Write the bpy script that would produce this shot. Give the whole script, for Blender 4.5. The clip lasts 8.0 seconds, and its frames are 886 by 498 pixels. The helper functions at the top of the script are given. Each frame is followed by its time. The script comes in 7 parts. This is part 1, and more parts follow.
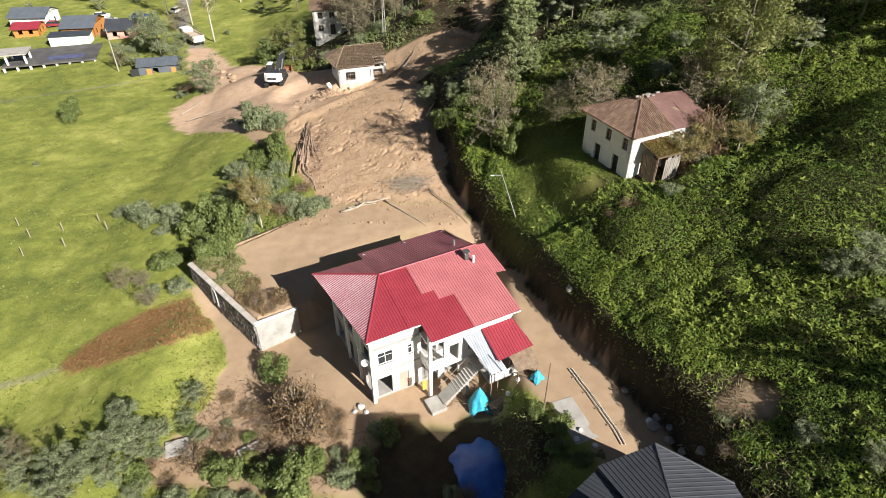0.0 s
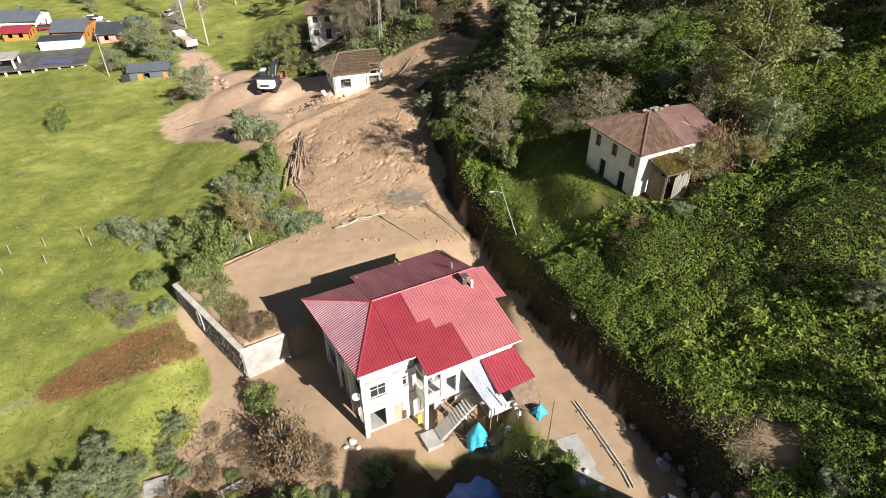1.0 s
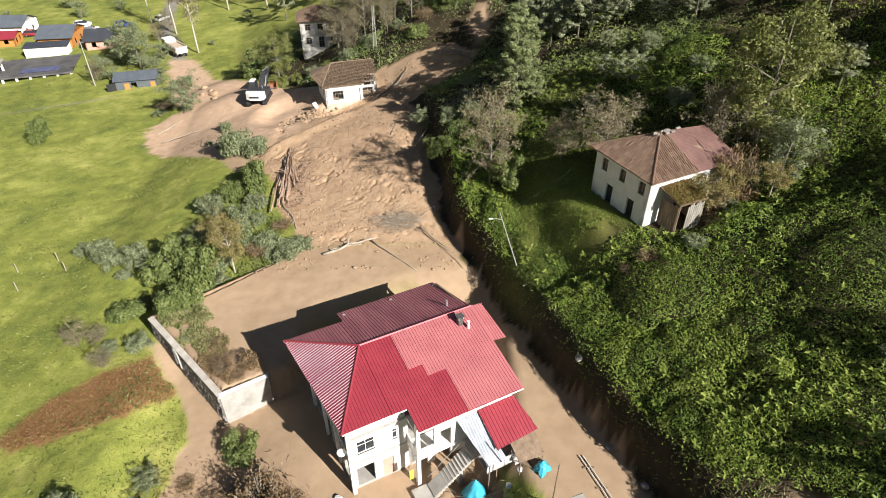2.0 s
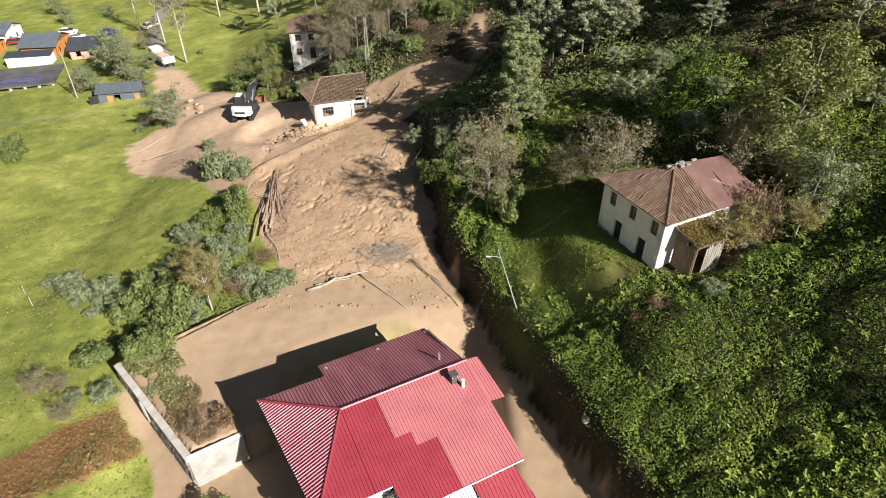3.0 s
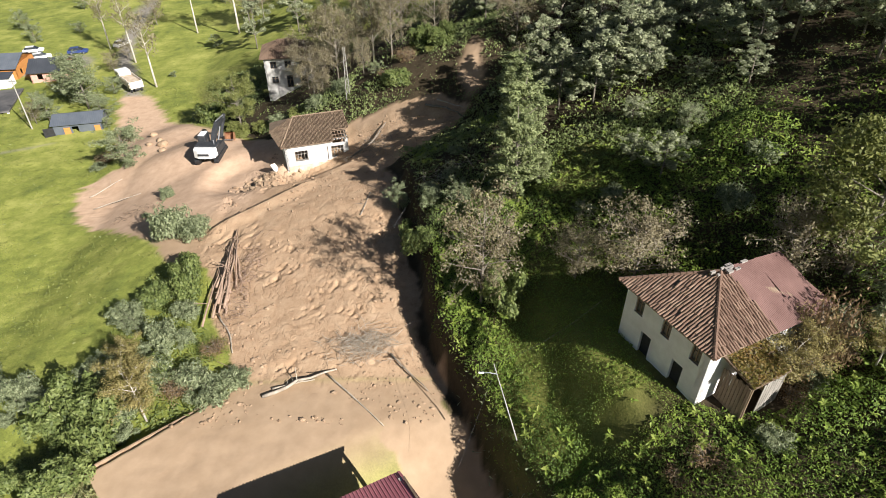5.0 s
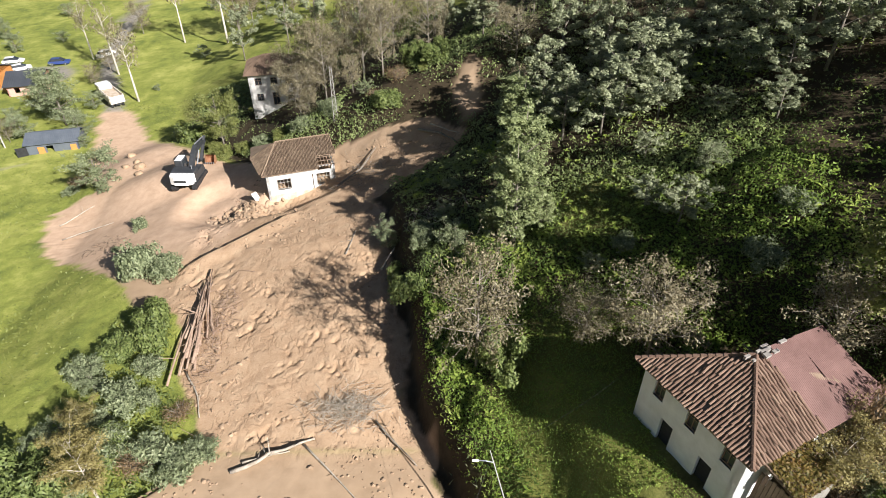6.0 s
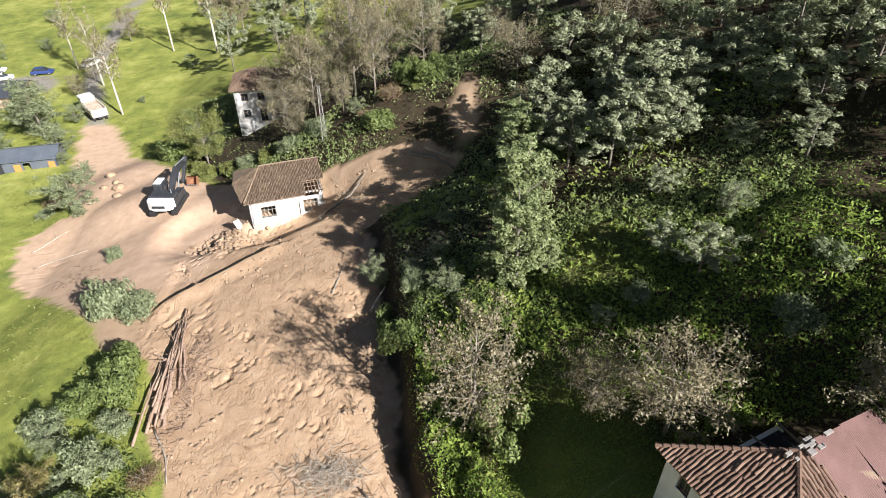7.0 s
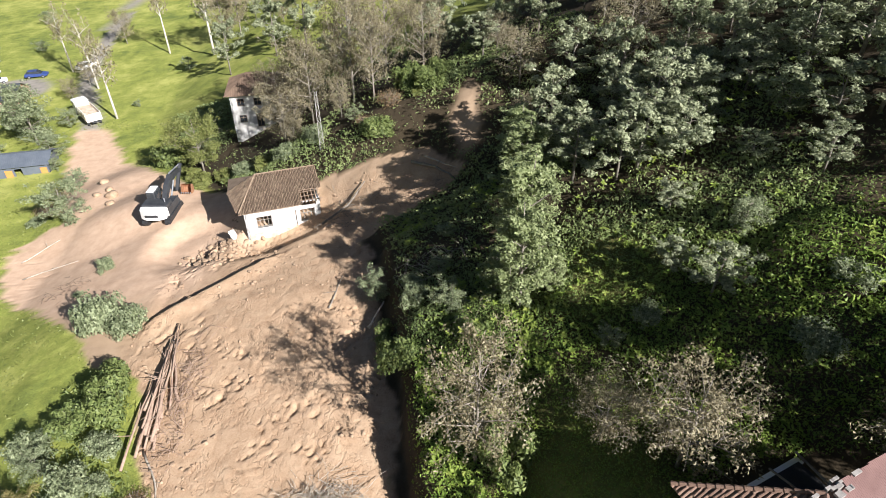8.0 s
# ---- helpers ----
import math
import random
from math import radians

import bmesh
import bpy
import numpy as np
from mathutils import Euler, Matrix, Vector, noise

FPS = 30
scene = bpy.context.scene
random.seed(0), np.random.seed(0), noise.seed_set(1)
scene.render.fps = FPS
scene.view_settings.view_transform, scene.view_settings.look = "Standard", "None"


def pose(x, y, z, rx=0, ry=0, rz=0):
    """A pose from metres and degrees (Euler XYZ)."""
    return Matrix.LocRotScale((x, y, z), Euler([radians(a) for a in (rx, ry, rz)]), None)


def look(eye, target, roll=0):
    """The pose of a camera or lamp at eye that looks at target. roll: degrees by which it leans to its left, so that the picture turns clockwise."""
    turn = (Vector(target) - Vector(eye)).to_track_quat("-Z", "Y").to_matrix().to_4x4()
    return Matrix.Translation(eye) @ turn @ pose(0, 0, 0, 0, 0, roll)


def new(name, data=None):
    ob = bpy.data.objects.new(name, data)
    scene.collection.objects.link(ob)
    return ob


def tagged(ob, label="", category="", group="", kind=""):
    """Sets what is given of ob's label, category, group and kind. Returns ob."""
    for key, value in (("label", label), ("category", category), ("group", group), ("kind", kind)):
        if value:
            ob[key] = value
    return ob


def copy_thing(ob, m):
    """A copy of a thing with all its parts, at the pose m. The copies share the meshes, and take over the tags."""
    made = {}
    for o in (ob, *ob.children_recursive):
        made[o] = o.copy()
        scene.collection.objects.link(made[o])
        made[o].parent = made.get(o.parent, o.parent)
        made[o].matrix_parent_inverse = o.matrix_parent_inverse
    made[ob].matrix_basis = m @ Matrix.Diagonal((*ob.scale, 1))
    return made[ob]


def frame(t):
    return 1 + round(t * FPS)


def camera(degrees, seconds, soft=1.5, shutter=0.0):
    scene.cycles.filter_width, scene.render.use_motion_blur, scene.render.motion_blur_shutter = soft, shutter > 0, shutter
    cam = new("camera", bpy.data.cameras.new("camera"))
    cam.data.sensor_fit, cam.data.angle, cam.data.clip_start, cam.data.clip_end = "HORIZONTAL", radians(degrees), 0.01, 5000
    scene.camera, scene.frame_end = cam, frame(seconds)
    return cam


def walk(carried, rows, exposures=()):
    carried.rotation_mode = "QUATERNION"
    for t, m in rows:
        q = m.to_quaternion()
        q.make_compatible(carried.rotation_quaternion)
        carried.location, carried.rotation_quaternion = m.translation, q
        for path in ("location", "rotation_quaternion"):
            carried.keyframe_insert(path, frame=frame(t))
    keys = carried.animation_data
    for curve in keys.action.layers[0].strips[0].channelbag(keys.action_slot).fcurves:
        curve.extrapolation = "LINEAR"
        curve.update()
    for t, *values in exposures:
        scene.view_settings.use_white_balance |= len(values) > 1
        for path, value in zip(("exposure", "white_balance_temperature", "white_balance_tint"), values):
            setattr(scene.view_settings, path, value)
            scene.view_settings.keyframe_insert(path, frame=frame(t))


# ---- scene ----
cam = camera(72.8, 8.0, soft=0.8)
METRES, EYE, TILT, LEAN, TURN = 43.0, 39.0, -36.0, 0.0, 0.0
ROWS = [
    (0.0, 0.0, 0.0, 0.0, -0.0, 0.0, 0.0),
    (0.5, 0.0028, 0.0313, 0.0215, 0.01, -0.03, 0.01),
    (1.0, 0.0064, 0.0708, 0.0491, -0.01, -0.05, 0.01),
    (1.5, 0.0109, 0.1163, 0.0816, -0.03, -0.06, 0.02),
    (3.0, 0.0305, 0.2784, 0.1993, -0.05, 0.0, 0.06),
    (3.5, 0.0378, 0.3376, 0.2443, -0.05, 0.01, 0.08),
    (4.0, 0.045, 0.3991, 0.2898, -0.06, 0.05, 0.07),
    (4.5, 0.0518, 0.4616, 0.3362, -0.11, 0.09, 0.07),
    (6.0, 0.0773, 0.6542, 0.4811, -0.08, 0.07, 0.13),
    (6.5, 0.0839, 0.7148, 0.5288, -0.12, 0.07, 0.13),
    (7.0, 0.0876, 0.7605, 0.5626, -0.15, 0.08, 0.11),
    (7.5, 0.0869, 0.7885, 0.5827, -0.19, 0.07, 0.11),
    (8.0, 0.0849, 0.8016, 0.5904, -0.21, 0.07, 0.1),
]
walk(cam, [(t, pose(0, 0, EYE, TILT, LEAN, TURN) @ pose(METRES * x, METRES * y, METRES * z, 90 + pitch, roll, yaw)) for t, x, y, z, yaw, pitch, roll in ROWS],
     [(0.0, 0.86, 6420, 11), (3.5, 0.87, 6420, 11), (6.0, 1.02, 6180, 12), (8.0, 1.17, 5980, 13)])

# ---- light: a clear autumn morning, sun behind the camera's right shoulder ----
SUN_TO = Vector((0.598, -0.62, 0.515)).normalized()
world = bpy.data.worlds.new("sky")
scene.world = world
world.use_nodes = True
wn = world.node_tree
sky = wn.nodes.new("ShaderNodeTexSky")
sky.sky_type = "NISHITA"
sky.sun_disc = False
sky.sun_elevation = math.asin(SUN_TO.z)
sky.sun_rotation = math.atan2(SUN_TO.x, SUN_TO.y)
wn.nodes["Background"].inputs[1].default_value = 0.027
wn.links.new(sky.outputs[0], wn.nodes["Background"].inputs[0])
sun_data = bpy.data.lights.new("sun", "SUN")
sun_data.energy, sun_data.angle, sun_data.color = 5.25, radians(0.53), (1.0, 0.95, 0.88)
sun = new("sun", sun_data)
sun.matrix_world = look(SUN_TO * 200, (0, 0, 0))

# ---- materials ----
def rgb(c):
    return (c[0], c[1], c[2], 1.0)


class Nodes:
    """A short way to write node trees."""

    def __init__(self, name, rough=0.8, metal=0.0):
        self.mat = bpy.data.materials.new(name)
        self.mat.use_nodes = True
        self.tree = self.mat.node_tree
        self.bsdf = self.tree.nodes["Principled BSDF"]
        self.bsdf.inputs["Roughness"].default_value = rough
        self.bsdf.inputs["Metallic"].default_value = metal
        self.coord = self.tree.nodes.new("ShaderNodeTexCoord").outputs["Object"]

    def node(self, kind, **sets):
        n = self.tree.nodes.new(kind)
        for k, v in sets.items():
            n.inputs[k].default_value = v
        return n

    def link(self, a, b):
        self.tree.links.new(a, b)

    def noise(self, scale, detail=4.0, rough=0.55, stretch=None):
        n = self.node("ShaderNodeTexNoise", Scale=scale, Detail=detail, Roughness=rough)
        if stretch:
            m = self.node("ShaderNodeMapping")
            m.inputs["Scale"].default_value = stretch
            self.link(self.coord, m.inputs[0])
            self.link(m.outputs[0], n.inputs["Vector"])
        else:
            self.link(self.coord, n.inputs["Vector"])
        return n.outputs["Fac"]

    def ramp(self, fac, stops):
        r = self.node("ShaderNodeValToRGB")
        el = r.color_ramp.elements
        while len(el) < len(stops):
            el.new(0.5)
        for e, (p, c) in zip(el, stops):
            e.position, e.color = p, rgb(c)
        self.link(fac, r.inputs[0])
        return r.outputs[0]

    def mix(self, fac, a, b, how="MIX"):
        m = self.tree.nodes.new("ShaderNodeMix")
        m.data_type, m.blend_type = "RGBA", how
        for value, slot in ((fac, 0), (a, 6), (b, 7)):
            if isinstance(value, (int, float)):
                m.inputs[slot].default_value = value
            elif isinstance(value, tuple):
                m.inputs[slot].default_value = rgb(value)
            else:
                self.link(value, m.inputs[slot])
        return m.outputs[2]

    def math(self, how, a, b=0.0):
        m = self.tree.nodes.new("ShaderNodeMath")
        m.operation = how
        for k, v in enumerate((a, b)):
            if isinstance(v, (int, float)):
                m.inputs[k].default_value = v
            else:
                self.link(v, m.inputs[k])
        return m.outputs[0]

    def attr(self, name):
        a = self.tree.nodes.new("ShaderNodeAttribute")
        a.attribute_name = name
        return a.outputs["Fac"]

    def bump(self, height, strength=0.4, distance=0.05):
        b = self.node("ShaderNodeBump", Strength=strength, Distance=distance)
        self.link(height, b.inputs["Height"])
        self.link(b.outputs[0], self.bsdf.inputs["Normal"])
        return self

    def color(self, socket):
        self.link(socket, self.bsdf.inputs["Base Color"])
        return self


def plain(name, a, b, scale=3.0, rough=0.8, metal=0.0, bump=0.25, fine=25.0, stretch=None):
    """A surface whose colour drifts between two tones at two scales, with fine relief."""
    n = Nodes(name, rough, metal)
    big, small = n.noise(scale, 5, 0.6, stretch), n.noise(fine, 3, 0.6, stretch)
    fac = n.math("ADD", n.math("MULTIPLY", big, 0.7), n.math("MULTIPLY", small, 0.3))
    n.color(n.ramp(fac, [(0.35, a), (0.65, b)]))
    n.bump(small, bump, 0.03)
    return n.mat


def foliage(name, dark, mid, light, rough=0.55):
    """Leaves: tones by leaf and by clump, some light passing through."""
    n = Nodes(name, rough)
    geo = n.tree.nodes.new("ShaderNodeNewGeometry")
    clump = n.noise(0.45, 2, 0.5)
    fac = n.math("ADD", n.math("MULTIPLY", geo.outputs["Random Per Island"], 0.55), n.math("MULTIPLY", clump, 0.55))
    col = n.ramp(fac, [(0.2, dark), (0.52, mid), (0.9, light)])
    n.color(col)
    tr = n.node("ShaderNodeBsdfTranslucent")
    n.link(col, tr.inputs[0])
    mx = n.node("ShaderNodeMixShader", Fac=0.26)
    out = n.tree.nodes["Material Output"]
    n.link(n.bsdf.outputs[0], mx.inputs[1])
    n.link(tr.outputs[0], mx.inputs[2])
    n.link(mx.outputs[0], out.inputs[0])
    n.bsdf.inputs["Specular IOR Level"].default_value = 0.35
    return n.mat

# ---- ground ----
_LATTICE = np.random.RandomState(7).rand(256, 256)


def value_noise(x, y):
    xi, yi = np.floor(x).astype(int), np.floor(y).astype(int)
    fx, fy = x - xi, y - yi
    fx, fy = fx * fx * (3 - 2 * fx), fy * fy * (3 - 2 * fy)
    g = lambda a, b: _LATTICE[a % 256, b % 256]
    return (g(xi, yi) * (1 - fx) + g(xi + 1, yi) * fx) * (1 - fy) + (g(xi, yi + 1) * (1 - fx) + g(xi + 1, yi + 1) * fx) * fy


def fbm(x, y, octaves=4):
    """Layered noise, about -1 to 1."""
    total, amp = 0.0, 1.0
    for k in range(octaves):
        total = total + amp * (2 * value_noise(x * 2**k + 17.3 * k, y * 2**k + 9.1 * k) - 1)
        amp *= 0.5
    return total / 1.6


def smooth(t):
    t = np.clip(t, 0, 1)
    return t * t * (3 - 2 * t)


def toe(y):
    """The foot of the eastern hillside."""
    return np.interp(y, [10, 29, 35, 42.4, 50, 59, 66, 72, 84, 90, 95, 99, 103, 108, 115, 125, 145, 260],
                     [19, 18, 14.2, 10.8, 8.2, 4.2, 1.2, 0.6, -1.5, -2.5, -5, -9, -14, -23, -29, -36, -46, -70])


def slide_left(y):
    return np.interp(y, [62, 66, 70, 75, 77.5, 79.5, 84, 87, 91, 97, 103, 107, 112, 125, 136, 140], [-16, -17, -19.5, -20.5, -23, -28, -30.5, -36, -41, -48, -48, -46, -48, -54, -58.5, -60])


def slide_right(y):
    return np.interp(y, [62, 94, 98, 101, 103.5, 105, 109, 116, 126, 136, 140], [30, 30, 5, 2, -3, -19, -25, -33.5, -44.5, -51.5, -54])


HOUSE_U, HOUSE_V = (0.887, 0.462), (-0.462, 0.887)


def plateau(x, y):
    """1 inside the walled courtyard, 0 outside."""
    d1 = 0.65 * (x + 27.2) - 0.76 * (y - 51.3)
    d2 = 0.70 * (x + 27.2) + 0.71 * (y - 51.3)
    d3 = -0.462 * (x + 17.7) + 0.887 * (y - 41.9)
    east = smooth((x + 13.4) / 2.4)
    return smooth((d1 + 0.15) / 0.2) * smooth((d2 - 0.1) / 0.2) * (smooth((d3 - 0.5) / 0.2) * (1 - east) + smooth((d3 - 1) / 7.0) * east)


def yard_shade(x, y):
    """1 on the sunken front yard, whose shade is put into the ground colour."""
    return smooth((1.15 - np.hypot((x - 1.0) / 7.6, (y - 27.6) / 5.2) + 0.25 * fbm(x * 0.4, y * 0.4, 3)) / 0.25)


def mud_cover(x, y):
    """How far fresh mud covers the ground, 0 to 1."""
    wx = x + 1.1 * fbm(x * 0.35, y * 0.35, 3) + 0.3 * fbm(x * 1.7, y * 1.7, 2)
    fingers = 3.0 * fbm(x * 0.09 + 5, y * 0.55, 2) * smooth((y - 84) / 5) * smooth((118 - y) / 6)
    slide = smooth((wx + fingers - slide_left(y)) / 0.7) * smooth((slide_right(y) - wx) / 0.7) * smooth((y - 62) / 1.0) * smooth((139 - y) / 1.0)
    slide = slide * smooth((toe(y) - 0.1 - wx + 14 * smooth((y - 92) / 5) * smooth((104 - y) / 3)) / 0.7)
    road = smooth((toe(y) - 0.1 - wx) / 0.5) * smooth((wx - np.interp(y, [22, 29, 36, 44, 62], [12, 9.8, 5.5, 0, -3])) / 0.8) * smooth((y - 20) / 2) * smooth((64 - y) / 2)
    yard = smooth((wx + np.interp(y, [26, 30, 36, 41, 47, 50.5], [27, 23.5, 20.8, 21.3, 26, 28.5])) / 0.7) * smooth((6.0 - wx) / 1.0) * smooth((y - 25.0 + 0.12 * (x + 8)) / 1.2) * smooth((51 - y) / 1)
    scar = np.maximum(smooth(1.3 - np.hypot((wx - 6.5) / 1.9, (y - 102.5) / 4.0) + 0.5 * fbm(x * 0.5, y * 0.5, 3)), smooth(1.4 - np.hypot((wx - 21.4) / 1.2, (y - 27.8) / 1.6)))
    # No tan mud where the yard's shade is coloured in.
    yard = yard * (1 - yard_shade(x, y))
    return np.clip(np.maximum.reduce([slide, road, yard, plateau(x, y) * smooth((64 - y) / 2) * smooth((toe(y) - 0.1 - wx) / 0.5), scar]), 0, 1)


def in_bed(x, y):
    u, v = 0.85 * (x + 30.2) + 0.53 * (y - 43.3), -0.53 * (x + 30.2) + 0.85 * (y - 43.3)
    d = np.hypot(u / 7.8, v / (3.0 + 0.13 * u)) + 0.25 * fbm(x * 0.5, y * 0.5, 3)
    return smooth((1.05 - d) / 0.15) * (mud_cover(x, y) < 0.2)


def segment(x, y, a, b):
    """Distance from the line a to b."""
    dx, dy = b[0] - a[0], b[1] - a[1]
    k = np.clip(((x - a[0]) * dx + (y - a[1]) * dy) / (dx * dx + dy * dy), 0, 1)
    return np.hypot(x - a[0] - k * dx, y - a[1] - k * dy)


def far_track(x, y):
    """1 on the gravel track that leads off beyond the hamlet."""
    mid = np.interp(y, [134, 145, 158, 175, 196, 217, 300], [-54.5, -59.5, -66.4, -72.7, -77.8, -82.2, -100])
    off = np.abs(x - mid + 0.4 * fbm(x * 0.4, y * 0.4, 2))
    side = smooth((1.0 - np.hypot((x + 83) / 10, (y - 158) / 7) - 0.3 * fbm(x * 0.2, y * 0.2, 2)) / 0.2)
    worn = np.minimum(segment(x, y, (-36.6, 39.8), (-44.5, 38.0)), segment(x, y, (-62.0, 118.5), (-90.0, 108.0))) + 0.35 * fbm(x * 0.5, y * 0.5, 2)
    return np.maximum(np.maximum(smooth((2.1 - off) / 0.6) * smooth((y - 134) / 2), side), 0.45 * smooth((0.7 - worn) / 0.5))


def ground_plain(x, y):
    """Height of the ground, without its small relief."""
    meadow = np.maximum(-2.7 - 0.1 * np.clip(-28 - x, 0, 17) - 0.04 * np.maximum(0, -45 - x), -8.0) + 0.012 * np.clip(y - 130, 0, 200)
    meadow = meadow - 2.0 * smooth((46 - y) / 14) * smooth((-28 - x) / 14)
    top = np.interp(y, [20, 50, 62, 72, 85, 97, 105, 115, 125, 140, 300], [-2.9, -2.8, 0.5, 2.2, 4.6, 4.9, 4.6, 2, -0.5, -2.5, -1])
    c = np.clip((x + 42) / 38, 0, 1)
    shift = smooth((y - 104) / 20)
    c = np.clip(c - 0.35 * shift, 0, 1)
    near = smooth((62 - y) / 12)
    w = (1 - (1 - c) ** 1.25) * (1 - near) + near * smooth((x + 27) / 10)
    floor = meadow + (top - meadow) * w
    floor = floor - 0.9 * near * smooth((-9 - x) / 9) * smooth((x + 27) / 4)
    court = -0.45 + 0.5 * smooth((x + 20) / 16) + 0.3 * smooth((y - 52) / 8)
    p = plateau(x, y) * smooth((66 - y) / 5)
    floor = floor * (1 - p) + court * p
    road = smooth((x - 3.8) / 3.4) * smooth((56 - y) / 8)
    floor = floor * (1 - road) + 0.3 * road
    floor = floor - 1.5 * smooth(1.35 - np.hypot((x + 13.6) / 5.6, (y - 95.4 - 0.3 * (x + 13.6)) / 2.6))
    floor = floor + 1.9 * smooth(1.5 - np.hypot((x + 38) / 9.0, (y - 112) / 10.0))
    floor = floor - 1.3 * smooth(1.5 - np.hypot((x + 23.5) / 4.2, (y - 97) / 4.5))
    pit = smooth(1.25 - np.hypot((x - 0.5) / 7.5, (y - 25) / 6.5))
    floor = floor - 0.7 * pit
    s = x - toe(y) + 0.4 * fbm(x * 0.4, y * 0.4, 3)
    bank = np.interp(y, [60, 78, 88, 94], [3.7, 3.5, 2.2, 0.0])
    slope = np.interp(y, [30, 60, 90, 110, 150], [0.47, 0.46, 0.5, 0.42, 0.25])
    hill = bank * smooth((s + 0.1) / 1.3) + slope * np.maximum(0, s - 0.8)
    hill = hill + 0.10 * np.maximum(0, s - 40)
    z = floor + hill
    pad = smooth(1.5 - np.hypot((x - 19) / 8.0, (y - 58) / 8.0)) * smooth((x - toe(y) - 4) / 4)
    z = z * (1 - pad) + (9.7 + 0.06 * (x - 18)) * pad
    return z


def ground_height(x, y):
    x, y = np.asarray(x, float), np.asarray(y, float)
    z, mud = ground_plain(x, y), mud_cover(x, y)
    heap = smooth((y - 60) / 6) * smooth((101 - y) / 5) * smooth((x + 26) / 4)
    smooth_part = mud * (1 - heap)
    rough = fbm(x * 0.45, y * 0.45, 4)
    # ragged tears and small scarps, in clusters, drawn out across the slope
    u, v = 0.62 * x + 0.78 * y + 1.1 * rough, -0.78 * x + 0.62 * y + 1.3 * fbm(x * 0.5 + 31, y * 0.5, 3)
    tear = fbm(u * 1.1 + 11, v * 1.9, 4)
    nick = fbm(u * 1.5 + 40, v * 2.6 + 7, 3)
    broken = smooth(2.6 * fbm(x * 0.21 + 4, y * 0.21 + 1, 3) + 0.28)
    scarp = 0.06 * smooth((tear - 0.40) / 0.06) - 0.22 * smooth((-0.46 - tear) / 0.06)
    groove = -0.34 * smooth((0.06 - np.abs(nick - 0.12)) / 0.05) * smooth((fbm(x * 0.8 + 21, y * 0.8, 2) + 0.02) / 0.2)
    z = z + heap * mud * (0.08 * rough + (0.15 + 0.85 * broken) * scarp + broken * groove) + 0.05 * smooth_part * fbm(x * 0.6, y * 0.6, 3)
    z = z + smooth_part * smooth((y - 84) / 4) * smooth(2.0 * fbm(x * 0.14 + 9, y * 0.14, 2)) * (0.5 * scarp + 0.5 * groove)
    wash = smooth(1.3 - np.hypot((x + 20.3) / 2.6, (y - 94.0) / 2.2))
    z = z + wash * (0.5 * np.abs(fbm(x * 1.1, y * 1.1, 3)) - 0.1)
    z = z + (1 - mud) * 0.16 * fbm(x * 0.5, y * 0.5, 3)
    step = smooth((x + 24) / 1.5) * smooth((-11 - x) / 3)
    lip = y - 90.2 - 0.72 * (x + 13.7) - 0.5 * fbm(x * 0.7, y * 0.2, 3)
    z = z + step * (0.45 * smooth((lip + 2.5) / 2.5) - 0.7 * smooth(lip / 0.25)) * smooth((99 - y) / 5)
    return z


def ground_at(x, y):
    return float(ground_height(np.array([x]), np.array([y]))[0])


def spaced(stops):
    """Grid lines: (start, step) pairs, the last start closes the row."""
    out = []
    for (a, step), (b, _) in zip(stops, stops[1:]):
        n = max(1, round((b - a) / step))
        out += [a + (b - a) * k / n for k in range(n)]
    return np.array(out + [stops[-1][0]])


def mesh_from(name, verts, faces, material, smooth_faces=True):
    """A mesh from numpy arrays: verts n x 3, faces m x 3 or m x 4."""
    me = bpy.data.meshes.new(name)
    k = faces.shape[1]
    me.vertices.add(len(verts))
    me.vertices.foreach_set("co", np.asarray(verts, np.float32).ravel())
    me.loops.add(faces.size)
    me.loops.foreach_set("vertex_index", faces.astype(np.int32).ravel())
    me.polygons.add(len(faces))
    me.polygons.foreach_set("loop_start", np.arange(len(faces), dtype=np.int32) * k)
    me.polygons.foreach_set("use_smooth", np.full(len(faces), smooth_faces))
    me.update(calc_edges=True)
    me.materials.append(material)
    return me


